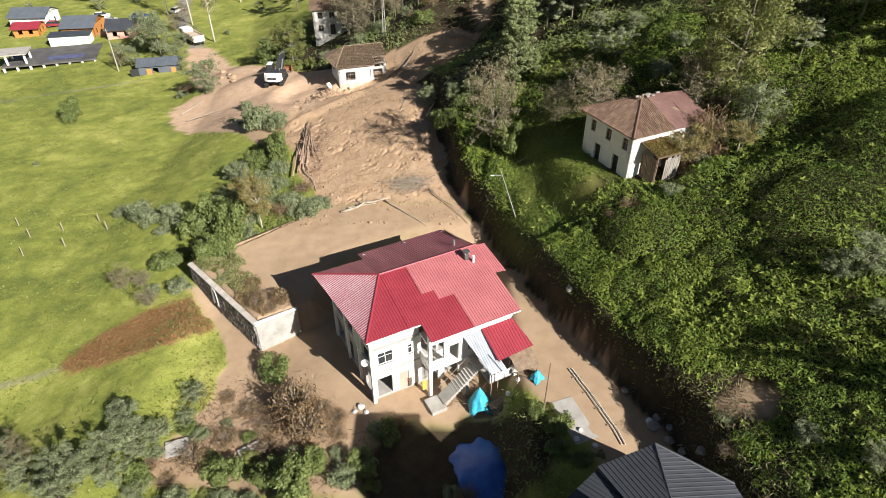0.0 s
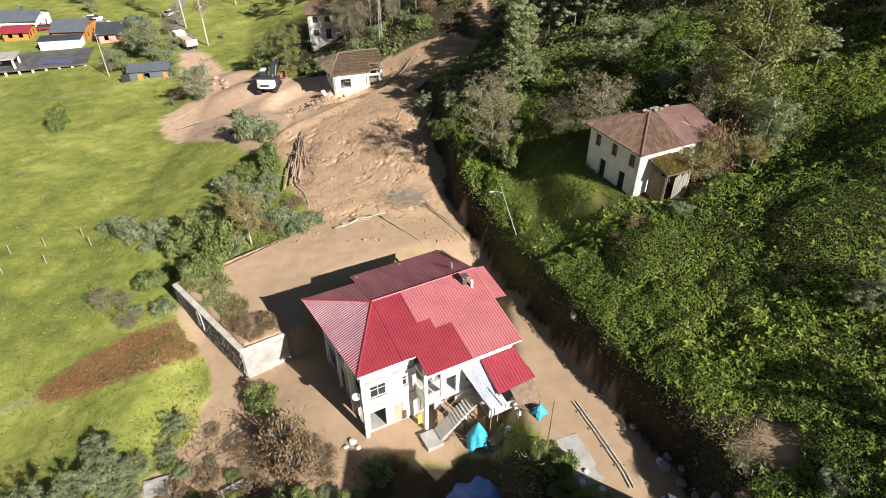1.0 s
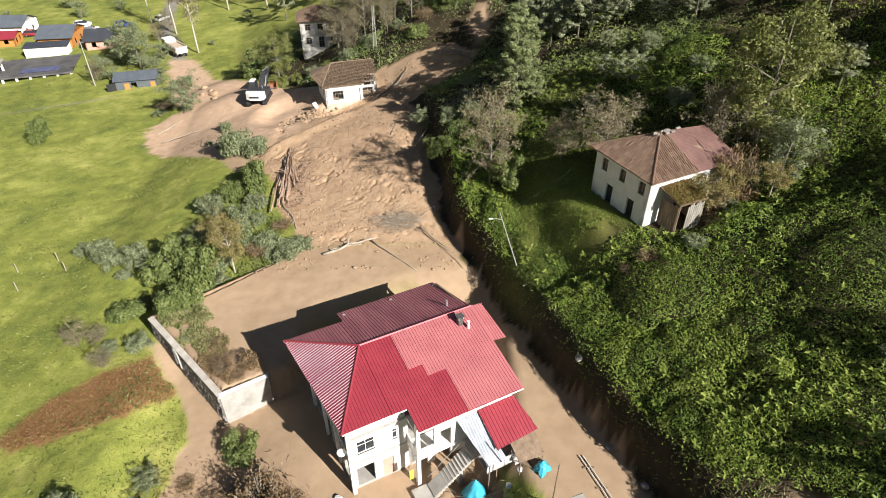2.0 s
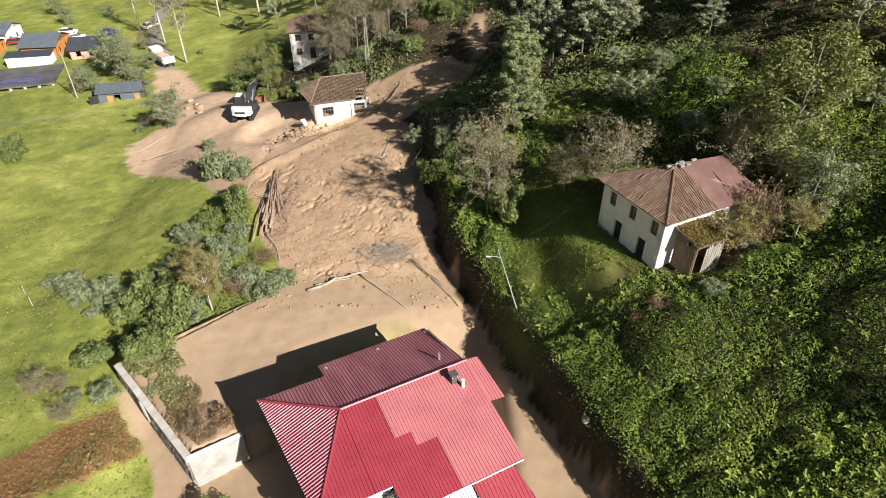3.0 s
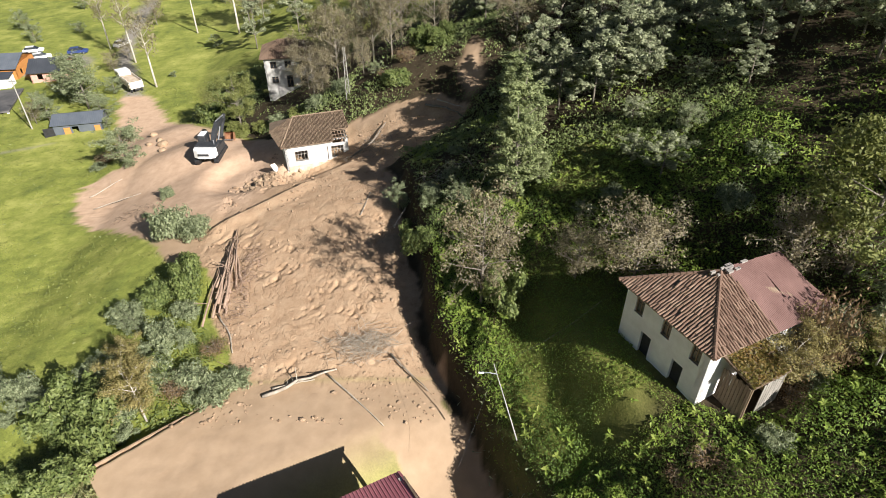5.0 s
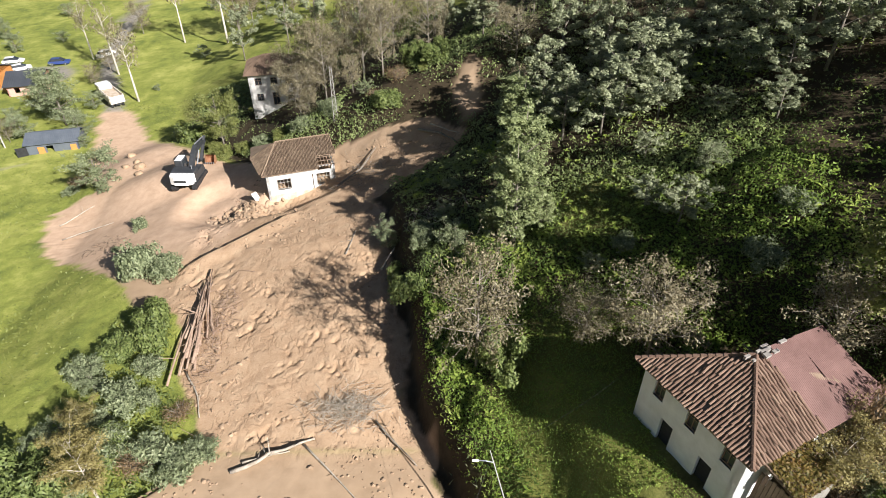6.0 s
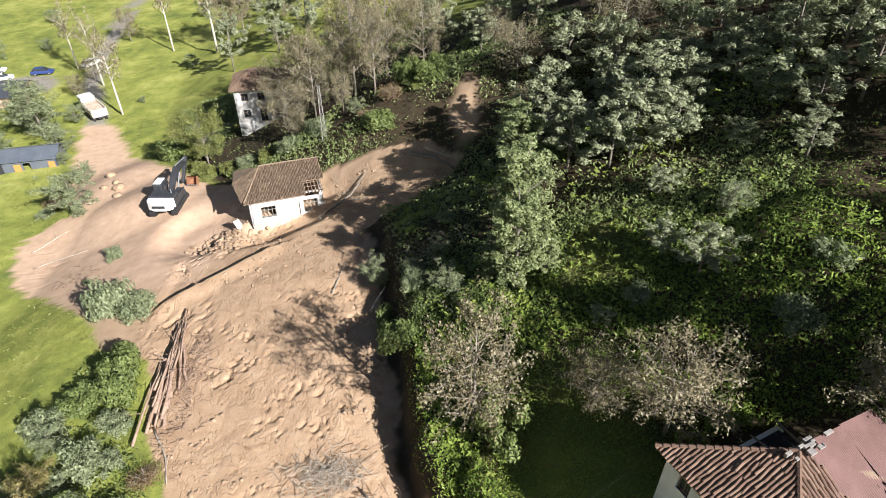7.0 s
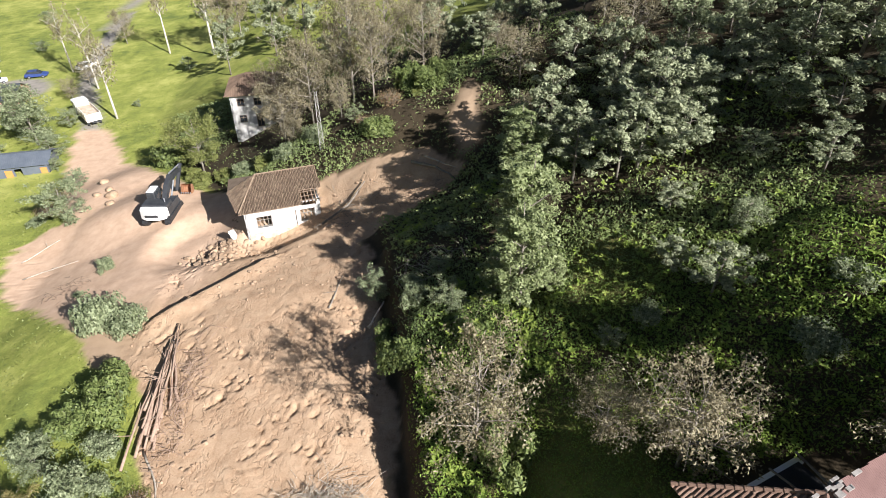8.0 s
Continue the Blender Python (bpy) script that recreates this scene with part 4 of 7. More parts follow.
# single trees and shrubs: kind, x, y, scale, height factor
for row in (
    ("brown", 5.8, 65.6, 0.92, 1.22), ("brown", 16.8, 62.8, 0.9, 0.95), ("brown", 13.0, 64.8, 0.6, 0.9),
    ("tall", 9.2, 75.2, 0.85, 0.75), ("tall", 9.8, 78.8, 0.9, 0.75), ("tall", 10.3, 83.2, 0.95, 0.72), ("tall", 10.6, 88.0, 0.95, 0.75), ("tall", 10.8, 92.8, 1.0, 0.75), ("tall", 11.4, 75.8, 0.5, 0.75), ("tall", 7.6, 77.0, 0.6, 0.75), ("tall", 9.0, 81.2, 0.6, 0.8),
    ("yellow", 29.4, 59.2, 1.15, 1.0), ("olive", 30.4, 55.4, 0.75, 0.85), ("hazel", 25.6, 53.6, 0.8, 1.0), ("dry", 24.0, 52.4, 0.8, 1.0), ("dry", 27.2, 54.8, 1.1, 1.3), ("hazel", 21.6, 49.4, 0.7, 0.8), ("dry", 16.4, 48.6, 0.9, 0.7), ("dry", 18.0, 49.2, 0.8, 0.7), ("brown", 26.6, 60.4, 0.85, 0.85), ("ochre", 23.4, 53.3, 0.62, 0.75), ("dry", 24.6, 54.0, 1.3, 2.3), ("ochre", 25.6, 54.2, 0.62, 0.8), ("dry", 26.4, 55.0, 1.3, 2.4), ("hazel", 27.4, 55.8, 1.2, 1.7), ("olive", 31.0, 34.6, 0.6, 0.7), ("brown", -18.4, 120.0, 1.0, 1.2), ("ochre", 28.8, 53.2, 0.8, 1.0),
    ("olive", -2.0, 83.3, 0.62, 1.0), ("shrub", 0.8, 75.0, 1.2, 1.3), ("shrub", -0.5, 78.2, 1.1, 1.1), ("hazel", 1.5, 79.5, 1.2, 1.4), ("olive", 3.5, 81.5, 0.55, 1.0), ("hazel", 1.4, 81.0, 0.9, 1.0),
    ("olive", 4.5, 77.2, 0.6, 0.9), ("shrub", 6.2, 74.4, 1.0, 1.0), ("hazel", 4.2, 86.0, 0.9, 1.0), ("shrub", 6.0, 67.6, 0.8, 0.9), ("shrub", 7.6, 65.0, 1.1, 1.3),
    ("hazel", -27.4, 83.8, 1.9, 1.5), ("hazel", -24.6, 83.2, 1.6, 1.5), ("hazel", -32.6, 94.6, 0.9, 1.1), ("hazel", -31.5, 87.5, 0.6, 0.8), ("hazel", -33.8, 90.5, 0.5, 0.8),
    ("shrub", -23.6, 77.4, 1.0, 1.0), ("shrub", -22.8, 74.6, 1.2, 1.1), ("hazel", -21.6, 70.8, 1.3, 1.3), ("shrub", -25.2, 73.0, 1.1, 0.9), ("hazel", -20.8, 67.6, 0.9, 1.0),
    ("ochre", -25.2, 65.6, 0.85, 0.8), ("dry", -17.6, 66.2, 1.2, 1.1), ("hazel", -15.0, 62.8, 1.3, 0.9), ("shrub", -21.8, 63.4, 1.2, 1.1), ("shrub", -24.8, 60.6, 1.1, 1.1), ("hazel", -23.0, 58.6, 0.9, 1.1),
    ("olive", -28.6, 63.8, 0.45, 0.8), ("shrub", -27.2, 57.6, 1.0, 0.9), ("hazel", -32.0, 61.6, 1.2, 1.1), ("hazel", -36.8, 63.4, 1.3, 1.0), ("hazel", -34.2, 60.4, 0.9, 0.9), ("shrub", -30.2, 55.4, 0.9, 0.8), ("shrub", -29.0, 59.6, 1.2, 0.9),
    ("ochre", -21.6, 59.6, 1.1, 1.35), ("ochre", -23.2, 61.4, 1.0, 1.3),
    ("brown", -30.8, 47.6, 0.55, 0.8), ("hazel", -28.4, 50.2, 1.0, 1.1), ("hazel", -31.4, 50.0, 0.9, 0.9),
    ("shrub", -15.9, 38.6, 1.0, 0.8), ("dry", -12.6, 33.6, 1.6, 1.3), ("dry", -14.4, 32.6, 1.3, 1.1), ("dry", -11.2, 31.6, 1.3, 1.2), ("dry", -13.2, 35.2, 1.0, 0.8), ("dry", -17.0, 34.4, 0.8, 0.6), ("dry", -10.6, 34.0, 1.0, 0.9), ("hazel", -18.6, 33.0, 0.5, 0.6), ("shrub", -16.4, 31.6, 0.5, 0.7), ("dry", -19.4, 36.0, 0.6, 0.5),
    ("hazel", -5.4, 31.6, 0.9, 1.0), ("dry", -4.0, 32.4, 0.9, 1.2), ("shrub", -4.4, 31.2, 0.6, 0.9),
    ("hazel", -27.4, 33.4, 1.0, 1.0), ("brown", -35.4, 27.6, 0.5, 0.8), ("hazel", -28.4, 27.6, 1.2, 1.1), ("yellow", -34.6, 26.4, 0.4, 0.8), ("brown", -36.0, 30.5, 0.4, 0.8),
    ("brown", -34.2, 29.4, 0.5, 0.7), ("hazel", -20.6, 31.8, 0.7, 0.8), ("dry", -20.4, 29.6, 1.0, 0.8), ("shrub", -21.6, 32.4, 0.5, 0.6), ("hazel", -23.6, 30.0, 0.8, 0.8), ("dry", -23.6, 28.8, 0.9, 0.8), ("dry", -18.2, 31.4, 0.9, 0.7), ("dry", -15.2, 35.0, 0.8, 0.8), ("dry", -14.2, 30.2, 0.9, 0.7), ("hazel", -12.2, 29.6, 0.7, 0.7), ("dry", -8.8, 31.4, 0.9, 0.8), ("dry", -9.0, 33.0, 0.7, 0.6), ("hazel", -16.8, 26.0, 1.0, 0.9), ("hazel", -20.6, 25.6, 1.0, 0.9), ("hazel", -14.6, 25.4, 0.9, 0.9), ("hazel", -26.0, 30.4, 1.1, 1.0), ("hazel", -33.6, 27.6, 1.0, 1.0), ("shrub", -24.0, 27.6, 0.9, 0.8), ("dry", -21.8, 27.6, 0.8, 0.7), ("lime", -18.8, 29.2, 0.7, 0.6), ("shrub", -17.4, 28.0, 0.8, 0.8), ("lime", -15.6, 29.4, 0.6, 0.6), ("shrub", -13.4, 27.6, 0.9, 0.8), ("lime", -18.4, 26.4, 0.8, 0.7),
    ("shrub", -10.2, 28.6, 0.9, 0.9), ("hazel", -7.8, 27.2, 1.0, 0.9), ("shrub", -11.4, 26.4, 1.0, 0.9), ("hazel", -8.6, 29.4, 0.7, 0.8), ("shrub", -6.4, 28.2, 0.8, 0.8), ("lime", -5.6, 26.8, 0.8, 0.8),
    ("hazel", 0.6, 26.0, 0.8, 0.9), ("dry", 1.8, 25.6, 0.8, 1.1), ("shrub", 7.4, 31.2, 0.6, 0.8), ("lime", 8.6, 31.6, 0.5, 0.8), ("shrub", 9.0, 29.6, 0.6, 0.7), ("shrub", 8.6, 27.8, 0.6, 0.6), ("shrub", 10.4, 26.8, 0.6, 0.5), ("lime", 11.8, 27.2, 0.5, 0.5),
    ("olive", 29.4, 35.2, 0.5, 0.7), ("olive", 30.8, 31.4, 0.55, 0.75), ("olive", 26.2, 21.4, 0.5, 0.7), ("alder", 31.4, 24.0, 0.7, 0.7), ("hazel", 23.6, 24.6, 1.0, 1.0), ("olive", 33.0, 28.0, 0.7, 0.8), ("hazel", 19.8, 27.0, 0.5, 0.6), ("dry", 19.6, 24.8, 0.9, 0.8),
    ("shrub", -66.0, 100.4, 1.2, 1.2), ("alder", 33.0, 80.6, 0.9, 0.9), ("alder", 36.6, 74.6, 0.9, 0.9), ("alder", 39.6, 79.4, 1.0, 1.0), ("alder", 38.4, 70.0, 0.9, 0.9), ("alder", 30.0, 80.4, 0.75, 0.85), ("olive", 41.6, 73.6, 1.0, 1.0), ("olive", -67.0, 128.0, 1.2, 1.1), ("hazel", -49.0, 108.6, 1.2, 0.9), ("hazel", -63.0, 83.0, 0.5, 0.7),
    ("olive", -43.4, 106.6, 1.35, 0.9), ("dry", -48.6, 110.6, 1.2, 0.8), ("olive", -48.5, 118.5, 0.8, 0.9), ("olive", -62.6, 133.4, 1.8, 1.0), ("olive", -57.6, 128.6, 1.3, 0.9), ("olive", -67.0, 138.5, 1.7, 1.0), ("brown", -69.0, 127.2, 0.5, 0.8), ("olive", -60.5, 140.0, 0.9, 1.1),
    ("olive", -96.0, 176.0, 0.9, 1.0), ("olive", -88.0, 182.0, 0.8, 1.0), ("olive", -104.0, 186.0, 1.0, 1.0), ("brown", -70.0, 186.0, 0.9, 1.1), ("olive", -98.0, 205.0, 1.0, 1.1), ("birch", -74.0, 168.0, 1.2, 1.3), ("brown", -66.0, 152.0, 0.9, 1.0), ("olive", -112.0, 170.0, 0.8, 1.0), ("olive", -58.0, 205.0, 1.0, 1.1), ("brown", -66.5, 160.0, 0.6, 0.8), ("olive", -52.0, 148.0, 0.35, 0.7), ("olive", -45.0, 186.0, 1.0, 1.1), ("olive", -72.0, 134.0, 0.7, 1.0), ("olive", -70.5, 140.0, 0.8, 1.0), ("olive", -55.0, 124.5, 0.5, 0.8),
    ("birch", -53.6, 142.8, 1.35, 1.25), ("birch", -64.0, 158.0, 1.0, 1.1), ("birch", -44.5, 171.0, 1.2, 1.1), ("olive", -48.0, 165.0, 0.8, 1.1), ("birch", -57.0, 178.0, 1.1, 1.2),
    ("lime", -27.4, 111.8, 1.5, 1.5), ("lime", -24.6, 112.6, 1.6, 1.4), ("lime", -29.6, 114.6, 1.5, 1.2), ("yellow", -29.6, 117.8, 0.75, 1.0), ("lime", -32.0, 117.6, 1.5, 1.1), ("hazel", -21.6, 110.8, 1.5, 1.2), ("shrub", -35.0, 121.0, 1.6, 1.0), ("hazel", -38.0, 124.4, 1.5, 0.9), ("yellow", -33.0, 125.0, 0.8, 1.0), ("olive", -31.0, 122.0, 0.7, 1.0),
    ("brown", -16.6, 115.0, 0.95, 1.0), ("brown", -14.6, 111.6, 0.8, 1.0), ("brown", -12.8, 115.6, 1.0, 1.1), ("hazel", -14.8, 108.4, 1.5, 1.3), ("hazel", -11.4, 109.0, 1.3, 1.2), ("brown", -14.6, 122.6, 1.1, 1.2), ("brown", -16.0, 119.0, 1.1, 1.1), ("lime", -18.4, 109.8, 1.5, 1.2),
    ("olive", -6.4, 108.6, 0.6, 0.9), ("shrub", -3.4, 104.6, 1.5, 0.9), ("shrub", 0.5, 111.0, 1.2, 0.9), ("shrub", 2.6, 109.0, 1.1, 0.9), ("lime", -1.0, 113.4, 1.2, 0.9), ("brown", -4.4, 112.6, 0.9, 1.2), ("brown", 1.6, 115.6, 0.95, 1.2), ("shrub", 3.6, 112.4, 1.2, 1.0), ("lime", 1.2, 108.4, 0.9, 0.7), ("brown", -8.6, 112.8, 0.85, 1.2), ("dry", -5.0, 107.0, 1.2, 0.8), ("dry", -2.2, 108.8, 1.2, 0.8),
    # The three alders beyond x 40 are unseen, added to shade the upper slope.
    ("alder", 36.4, 61.2, 0.85, 0.9), ("alder", 49.0, 53.5, 1.25, 1.1), ("alder", 45.0, 57.5, 1.2, 1.1), ("alder", 42.0, 62.5, 1.1, 1.1),
    ("alder", 20.6, 71.6, 0.62, 0.75), ("alder", 18.8, 74.0, 0.5, 0.7), ("olive", 23.4, 75.4, 0.6, 0.8), ("alder", 19.8, 78.8, 0.6, 0.8), ("olive", 25.6, 81.0, 0.7, 0.8), ("alder", 28.6, 77.4, 0.6, 0.7), ("alder", 21.8, 83.2, 0.7, 0.8), ("hazel", 27.4, 69.6, 1.3, 1.1), ("hazel", 24.6, 66.8, 1.2, 1.0), ("alder", 36.8, 77.6, 0.9, 0.9), ("hazel", 17.0, 71.4, 1.1, 0.9), ("olive", 14.4, 70.6, 0.4, 0.7),
    ("alder", 17.4, 84.2, 0.85, 0.85), ("alder", 20.6, 88.4, 0.95, 0.9), ("olive", 23.8, 86.6, 1.0, 0.95), ("alder", 15.2, 88.6, 0.9, 0.9), ("alder", 27.4, 92.4, 1.0, 1.0), ("olive", 24.2, 94.0, 1.1, 1.0), ("alder", 30.6, 86.8, 0.95, 0.95), ("alder", 19.2, 95.0, 1.0, 1.0), ("alder", 13.6, 93.4, 1.0, 0.95), ("brown", -7.5, 117.0, 1.2, 1.3), ("brown", -3.5, 121.0, 1.3, 1.3), ("alder", 3.5, 120.0, 1.0, 1.1), ("brown", -10.0, 124.0, 1.2, 1.3), ("alder", 8.5, 112.0, 1.0, 1.0),
    ("olive", -23.9, 31.5, 0.75, 0.72), ("olive", -26.0, 31.9, 0.62, 0.72), ("olive", -22.3, 35.9, 0.60, 0.75), ("olive", -28.5, 27.8, 0.75, 0.70), ("olive", -31.5, 28.5, 0.60, 0.70), ("olive", -25.8, 27.2, 0.62, 0.70), ("olive", -22.2, 33.4, 0.50, 0.70), ("olive", -34.5, 28.0, 0.70, 0.70), ("olive", -40.4, 31.8, 0.70, 0.75), ("olive", -28.4, 25.2, 0.70, 0.70), ("olive", -23.6, 26.2, 0.60, 0.60),
    ("hazel", -38.9, 65.1, 1.50, 1.20), ("hazel", -42.5, 67.1, 1.10, 1.00), ("olive", -31.1, 61.5, 0.50, 0.70), ("hazel", -33.6, 62.9, 1.40, 1.20), ("olive", -28.1, 64.0, 0.62, 0.80), ("olive", -26.5, 64.7, 0.60, 0.80), ("shrub", -24.7, 58.7, 1.50, 1.10), ("shrub", -26.7, 60.2, 1.50, 1.20), ("hazel", -23.4, 60.4, 1.40, 1.30), ("olive", -23.9, 65.2, 0.60, 0.85), ("hazel", -22.1, 63.3, 1.50, 1.30), ("hazel", -16.1, 61.5, 1.70, 1.10),
    ("hazel", -18.3, 62.5, 1.50, 1.10), ("dry", -19.6, 61.8, 1.40, 1.30), ("shrub", -31.6, 54.4, 1.20, 0.90), ("lime", -28.0, 56.8, 1.60, 0.70), ("lime", -29.6, 56.1, 1.30, 0.70), ("shrub", -24.9, 53.2, 1.10, 0.90), ("olive", -26.0, 69.1, 0.60, 0.80), ("hazel", -27.6, 70.8, 1.60, 1.30), ("hazel", -22.9, 67.3, 1.50, 1.30), ("brown", -34.8, 50.6, 0.40, 0.70), ("brown", -33.0, 51.1, 0.35, 0.70),
    ("dry", -18.2, 44.7, 0.80, 0.90), ("dry", -16.9, 44.3, 0.80, 0.80), ("dry", -16.2, 45.5, 0.80, 0.80), ("dry", -18.5, 46.5, 0.70, 0.80), ("dry", -19.2, 45.7, 0.60, 0.70), ("hazel", -22.9, 48.8, 0.55, 0.70), ("lime", -22.3, 50.1, 0.60, 0.60), ("hazel", -20.6, 48.2, 0.50, 0.60), ("lime", -24.3, 50.6, 0.50, 0.60), ("lime", -22.0, 48.2, 0.50, 0.60),
    ("olive", -30.2, 26.4, 0.70, 0.75), ("olive", -27.0, 29.8, 0.60, 0.75), ("olive", -24.8, 29.6, 0.55, 0.75), ("olive", -37.0, 29.8, 0.65, 0.75),
):
    plant(row[0], row[1], row[2], row[3], row[4])
_w = np.random.RandomState(23)
_spots = []
for _ in range(2600):
    x, y = _w.uniform(10, 48), _w.uniform(80, 132)
    s = x - float(toe(y))
    wood = (y > 88 and s > 15) or (x > 31 and y > 80) or (y > 83 and s > 16)
    if not wood or any((x - a) ** 2 + (y - b) ** 2 < 4.5**2 for a, b in _spots):
        continue
    if len(_spots) >= 92:
        break
    _spots.append((x, y))
    dark = fbm(np.array([x * 0.08]), np.array([y * 0.08]), 2)[0]
    kind = "alder" if _w.rand() < 0.62 else ("olive" if _w.rand() < 0.5 else ("brown" if _w.rand() < 0.5 else "tall"))
    low = 0.8 if y < 96 else 1.0
    plant(kind, x, y, _w.uniform(0.75, 1.2) * (0.8 + 0.2 * low), _w.uniform(0.85, 1.2) * low)
# Unseen alders added far up the slope to throw shade over the right side.
for k in range(18):
    plant("alder", 50 + 7 * (k % 3) + _w.uniform(-2, 2), 60 + 11 * (k // 3) + _w.uniform(-3, 3), _w.uniform(1.1, 1.4), _w.uniform(1.0, 1.2))
for _ in range(42):
    x, y = _w.uniform(-60, 10), _w.uniform(126, 210)
    if x - float(toe(y)) > 6 and _w.rand() < 0.9:
        plant("brown" if _w.rand() < 0.5 else "alder", x, y, _w.uniform(0.9, 1.4), _w.uniform(0.9, 1.3))


def lumps(x, y, cell, seed, low, high):
    """Rounded bushes scattered one to a cell: the height of the tallest at each place, and its own number."""
    rng = np.random.RandomState(seed)
    px, py, rad, tall, tone = (rng.rand(64, 64) for _ in range(5))
    best, mark = np.zeros_like(x), np.zeros_like(x)
    ci, cj = np.floor(x / cell).astype(int), np.floor(y / cell).astype(int)
    for di in (-1, 0, 1):
        for dj in (-1, 0, 1):
            i, j = ci + di, cj + dj
            a, b = i % 64, j % 64
            r = cell * (0.45 + 0.40 * rad[a, b])
            d = np.hypot(x - cell * (i + px[a, b]), y - cell * (j + py[a, b])) / r
            h = (low + (high - low) * tall[a, b]) * np.clip(1 - d * d, 0, 1) ** 0.4
            mark = np.where(h > best, tone[a, b], mark)
            best = np.maximum(best, h)
    return best, mark


def cover_height(x, y):
    """How tall the low growth on the hillside stands, and a tone for each bush."""
    x, y = x + 0.9 * fbm(x * 0.5, y * 0.5, 3), y + 0.9 * fbm(x * 0.5 + 9, y * 0.5 + 5, 3)
    small, t1 = lumps(x, y, 0.85, 1, 0.15, 0.55)
    mid, t2 = lumps(x, y, 1.9, 2, 0.2, 1.0)
    large, t3 = lumps(x, y, 5.2, 6, -2.9, 1.9)
    mid = mid * smooth(0.6 + 1.2 * fbm(x * 0.13, y * 0.13, 2))
    top = np.maximum(mid, large) + 0.12 * fbm(x * 1.5, y * 1.5, 2)
    tone = np.where(large > mid, 0.5 * t3 + 0.35 * t2, t2)
    drift = 0.5 + 0.9 * fbm(x * 0.09 + 3, y * 0.09 + 8, 3)
    return np.maximum(np.maximum(small, top), 0.15), np.clip(0.62 * np.where(top > small, tone, t1) + 0.38 * drift, 0, 1)


def hillside_cover():
    """Low leafy growth over the whole hillside, as one mass."""
    rng = np.random.RandomState(3)
    n = 860000
    y = 16 + 125 * rng.rand(n) ** 1.25
    x = toe(y) + 0.5 + 44 * rng.rand(n) ** 1.15
    clear = (np.hypot((x - 21.8) / 6.2, (y - 57.0) / 5.6) < 1.0) | (mud_cover(x, y) > 0.35)
    fray = 0.35 * fbm(x * 0.4, y * 0.4, 3)
    yard = (np.hypot((x - 12.6) / 4.4, (y - 62.0) / 7.5) + fray < 1.0) | (np.hypot((x - 15.5) / 3.2, (y - 75.0) / 3.8) + fray < 1.0)
    bare = smooth(0.2 + 2.2 * fbm(x * 0.16 + 7, y * 0.16 + 3, 2))
    clear = clear | (np.hypot((x - 21.4) / 1.3, (y - 27.8) / 1.8) + 0.5 * fbm(x * 0.8, y * 0.8, 2) < 0.9) | (np.hypot((x - 14.6) / 2.3, (y - 52.6) / 1.3) + 0.5 * fbm(x * 0.8, y * 0.8, 2) < 0.9)
    edge = smooth((x - toe(y) - 0.8 - 2.6 * smooth((32 - y) / 3) * smooth(0.6 + fbm(x * 0.4, y * 0.4, 2))) / 1.5)
    glade = smooth(1.6 * fbm(x * 0.11 + 2, y * 0.11 + 6, 3) + 0.35)
    u, v = 0.895 * (x - 18.1) + 0.446 * (y - 52.3), -0.446 * (x - 18.1) + 0.895 * (y - 52.3)
    yard = yard | ((u > -5.5) & (u < 0.3) & (v > 0.3) & (v < 17))
    # Leaves thinned so the near-black ground stands in for deep shade.
    gloom = 1 - 0.8 * smooth((y - 62) / 6) * smooth((x - 27) / 4)
    keep = ~clear & (rng.rand(n) < gloom) & (rng.rand(n) < (0.12 + 0.9 * edge) * (1 - smooth((y - 76) / 8) * (0.98 - 0.3 * glade))) & (~yard | (rng.rand(n) < 0.8)) & (x < 60)
    x, y, yard = x[keep], y[keep], yard[keep]
    h, tone = cover_height(x, y)
    h = np.where(yard, 0.12 + 0.2 * h, h)
    e = 0.25
    gx = (cover_height(x + e, y)[0] - cover_height(x - e, y)[0]) / (2 * e)
    gy = (cover_height(x, y + e)[0] - cover_height(x, y - e)[0]) / (2 * e)
    deep = rng.rand(len(x)) ** 2.2
    z = ground_height(x, y) + h * (1 - 0.8 * deep) + 0.03
    nor = unit(np.stack([-gx, -gy, np.full_like(gx, 0.9)], -1) + rng.normal(size=(len(x), 3)) * 0.85)
    size = rng.uniform(0.06, 0.155, len(x)) * (0.75 + 0.55 * tone) * np.where(yard, 0.7, 1.0) * (1 + 0.012 * np.maximum(0, y - 45))
    me = leaf_mesh("hillside_shrubs", np.stack([x, y, z], -1), nor, size, rng, L_HILL)
    me.attributes.new("tone", "FLOAT", "FACE").data.foreach_set("value", np.where(yard, 0.3 + 0.5 * tone, tone).astype(np.float32))
    me.attributes.new("wild", "FLOAT", "FACE").data.foreach_set("value", smooth((y - 70) / 10).astype(np.float32))
    tagged(new("hillside_shrubs", me), "dense green shrub growth covering the hillside", "shrubs", kind="stuff")


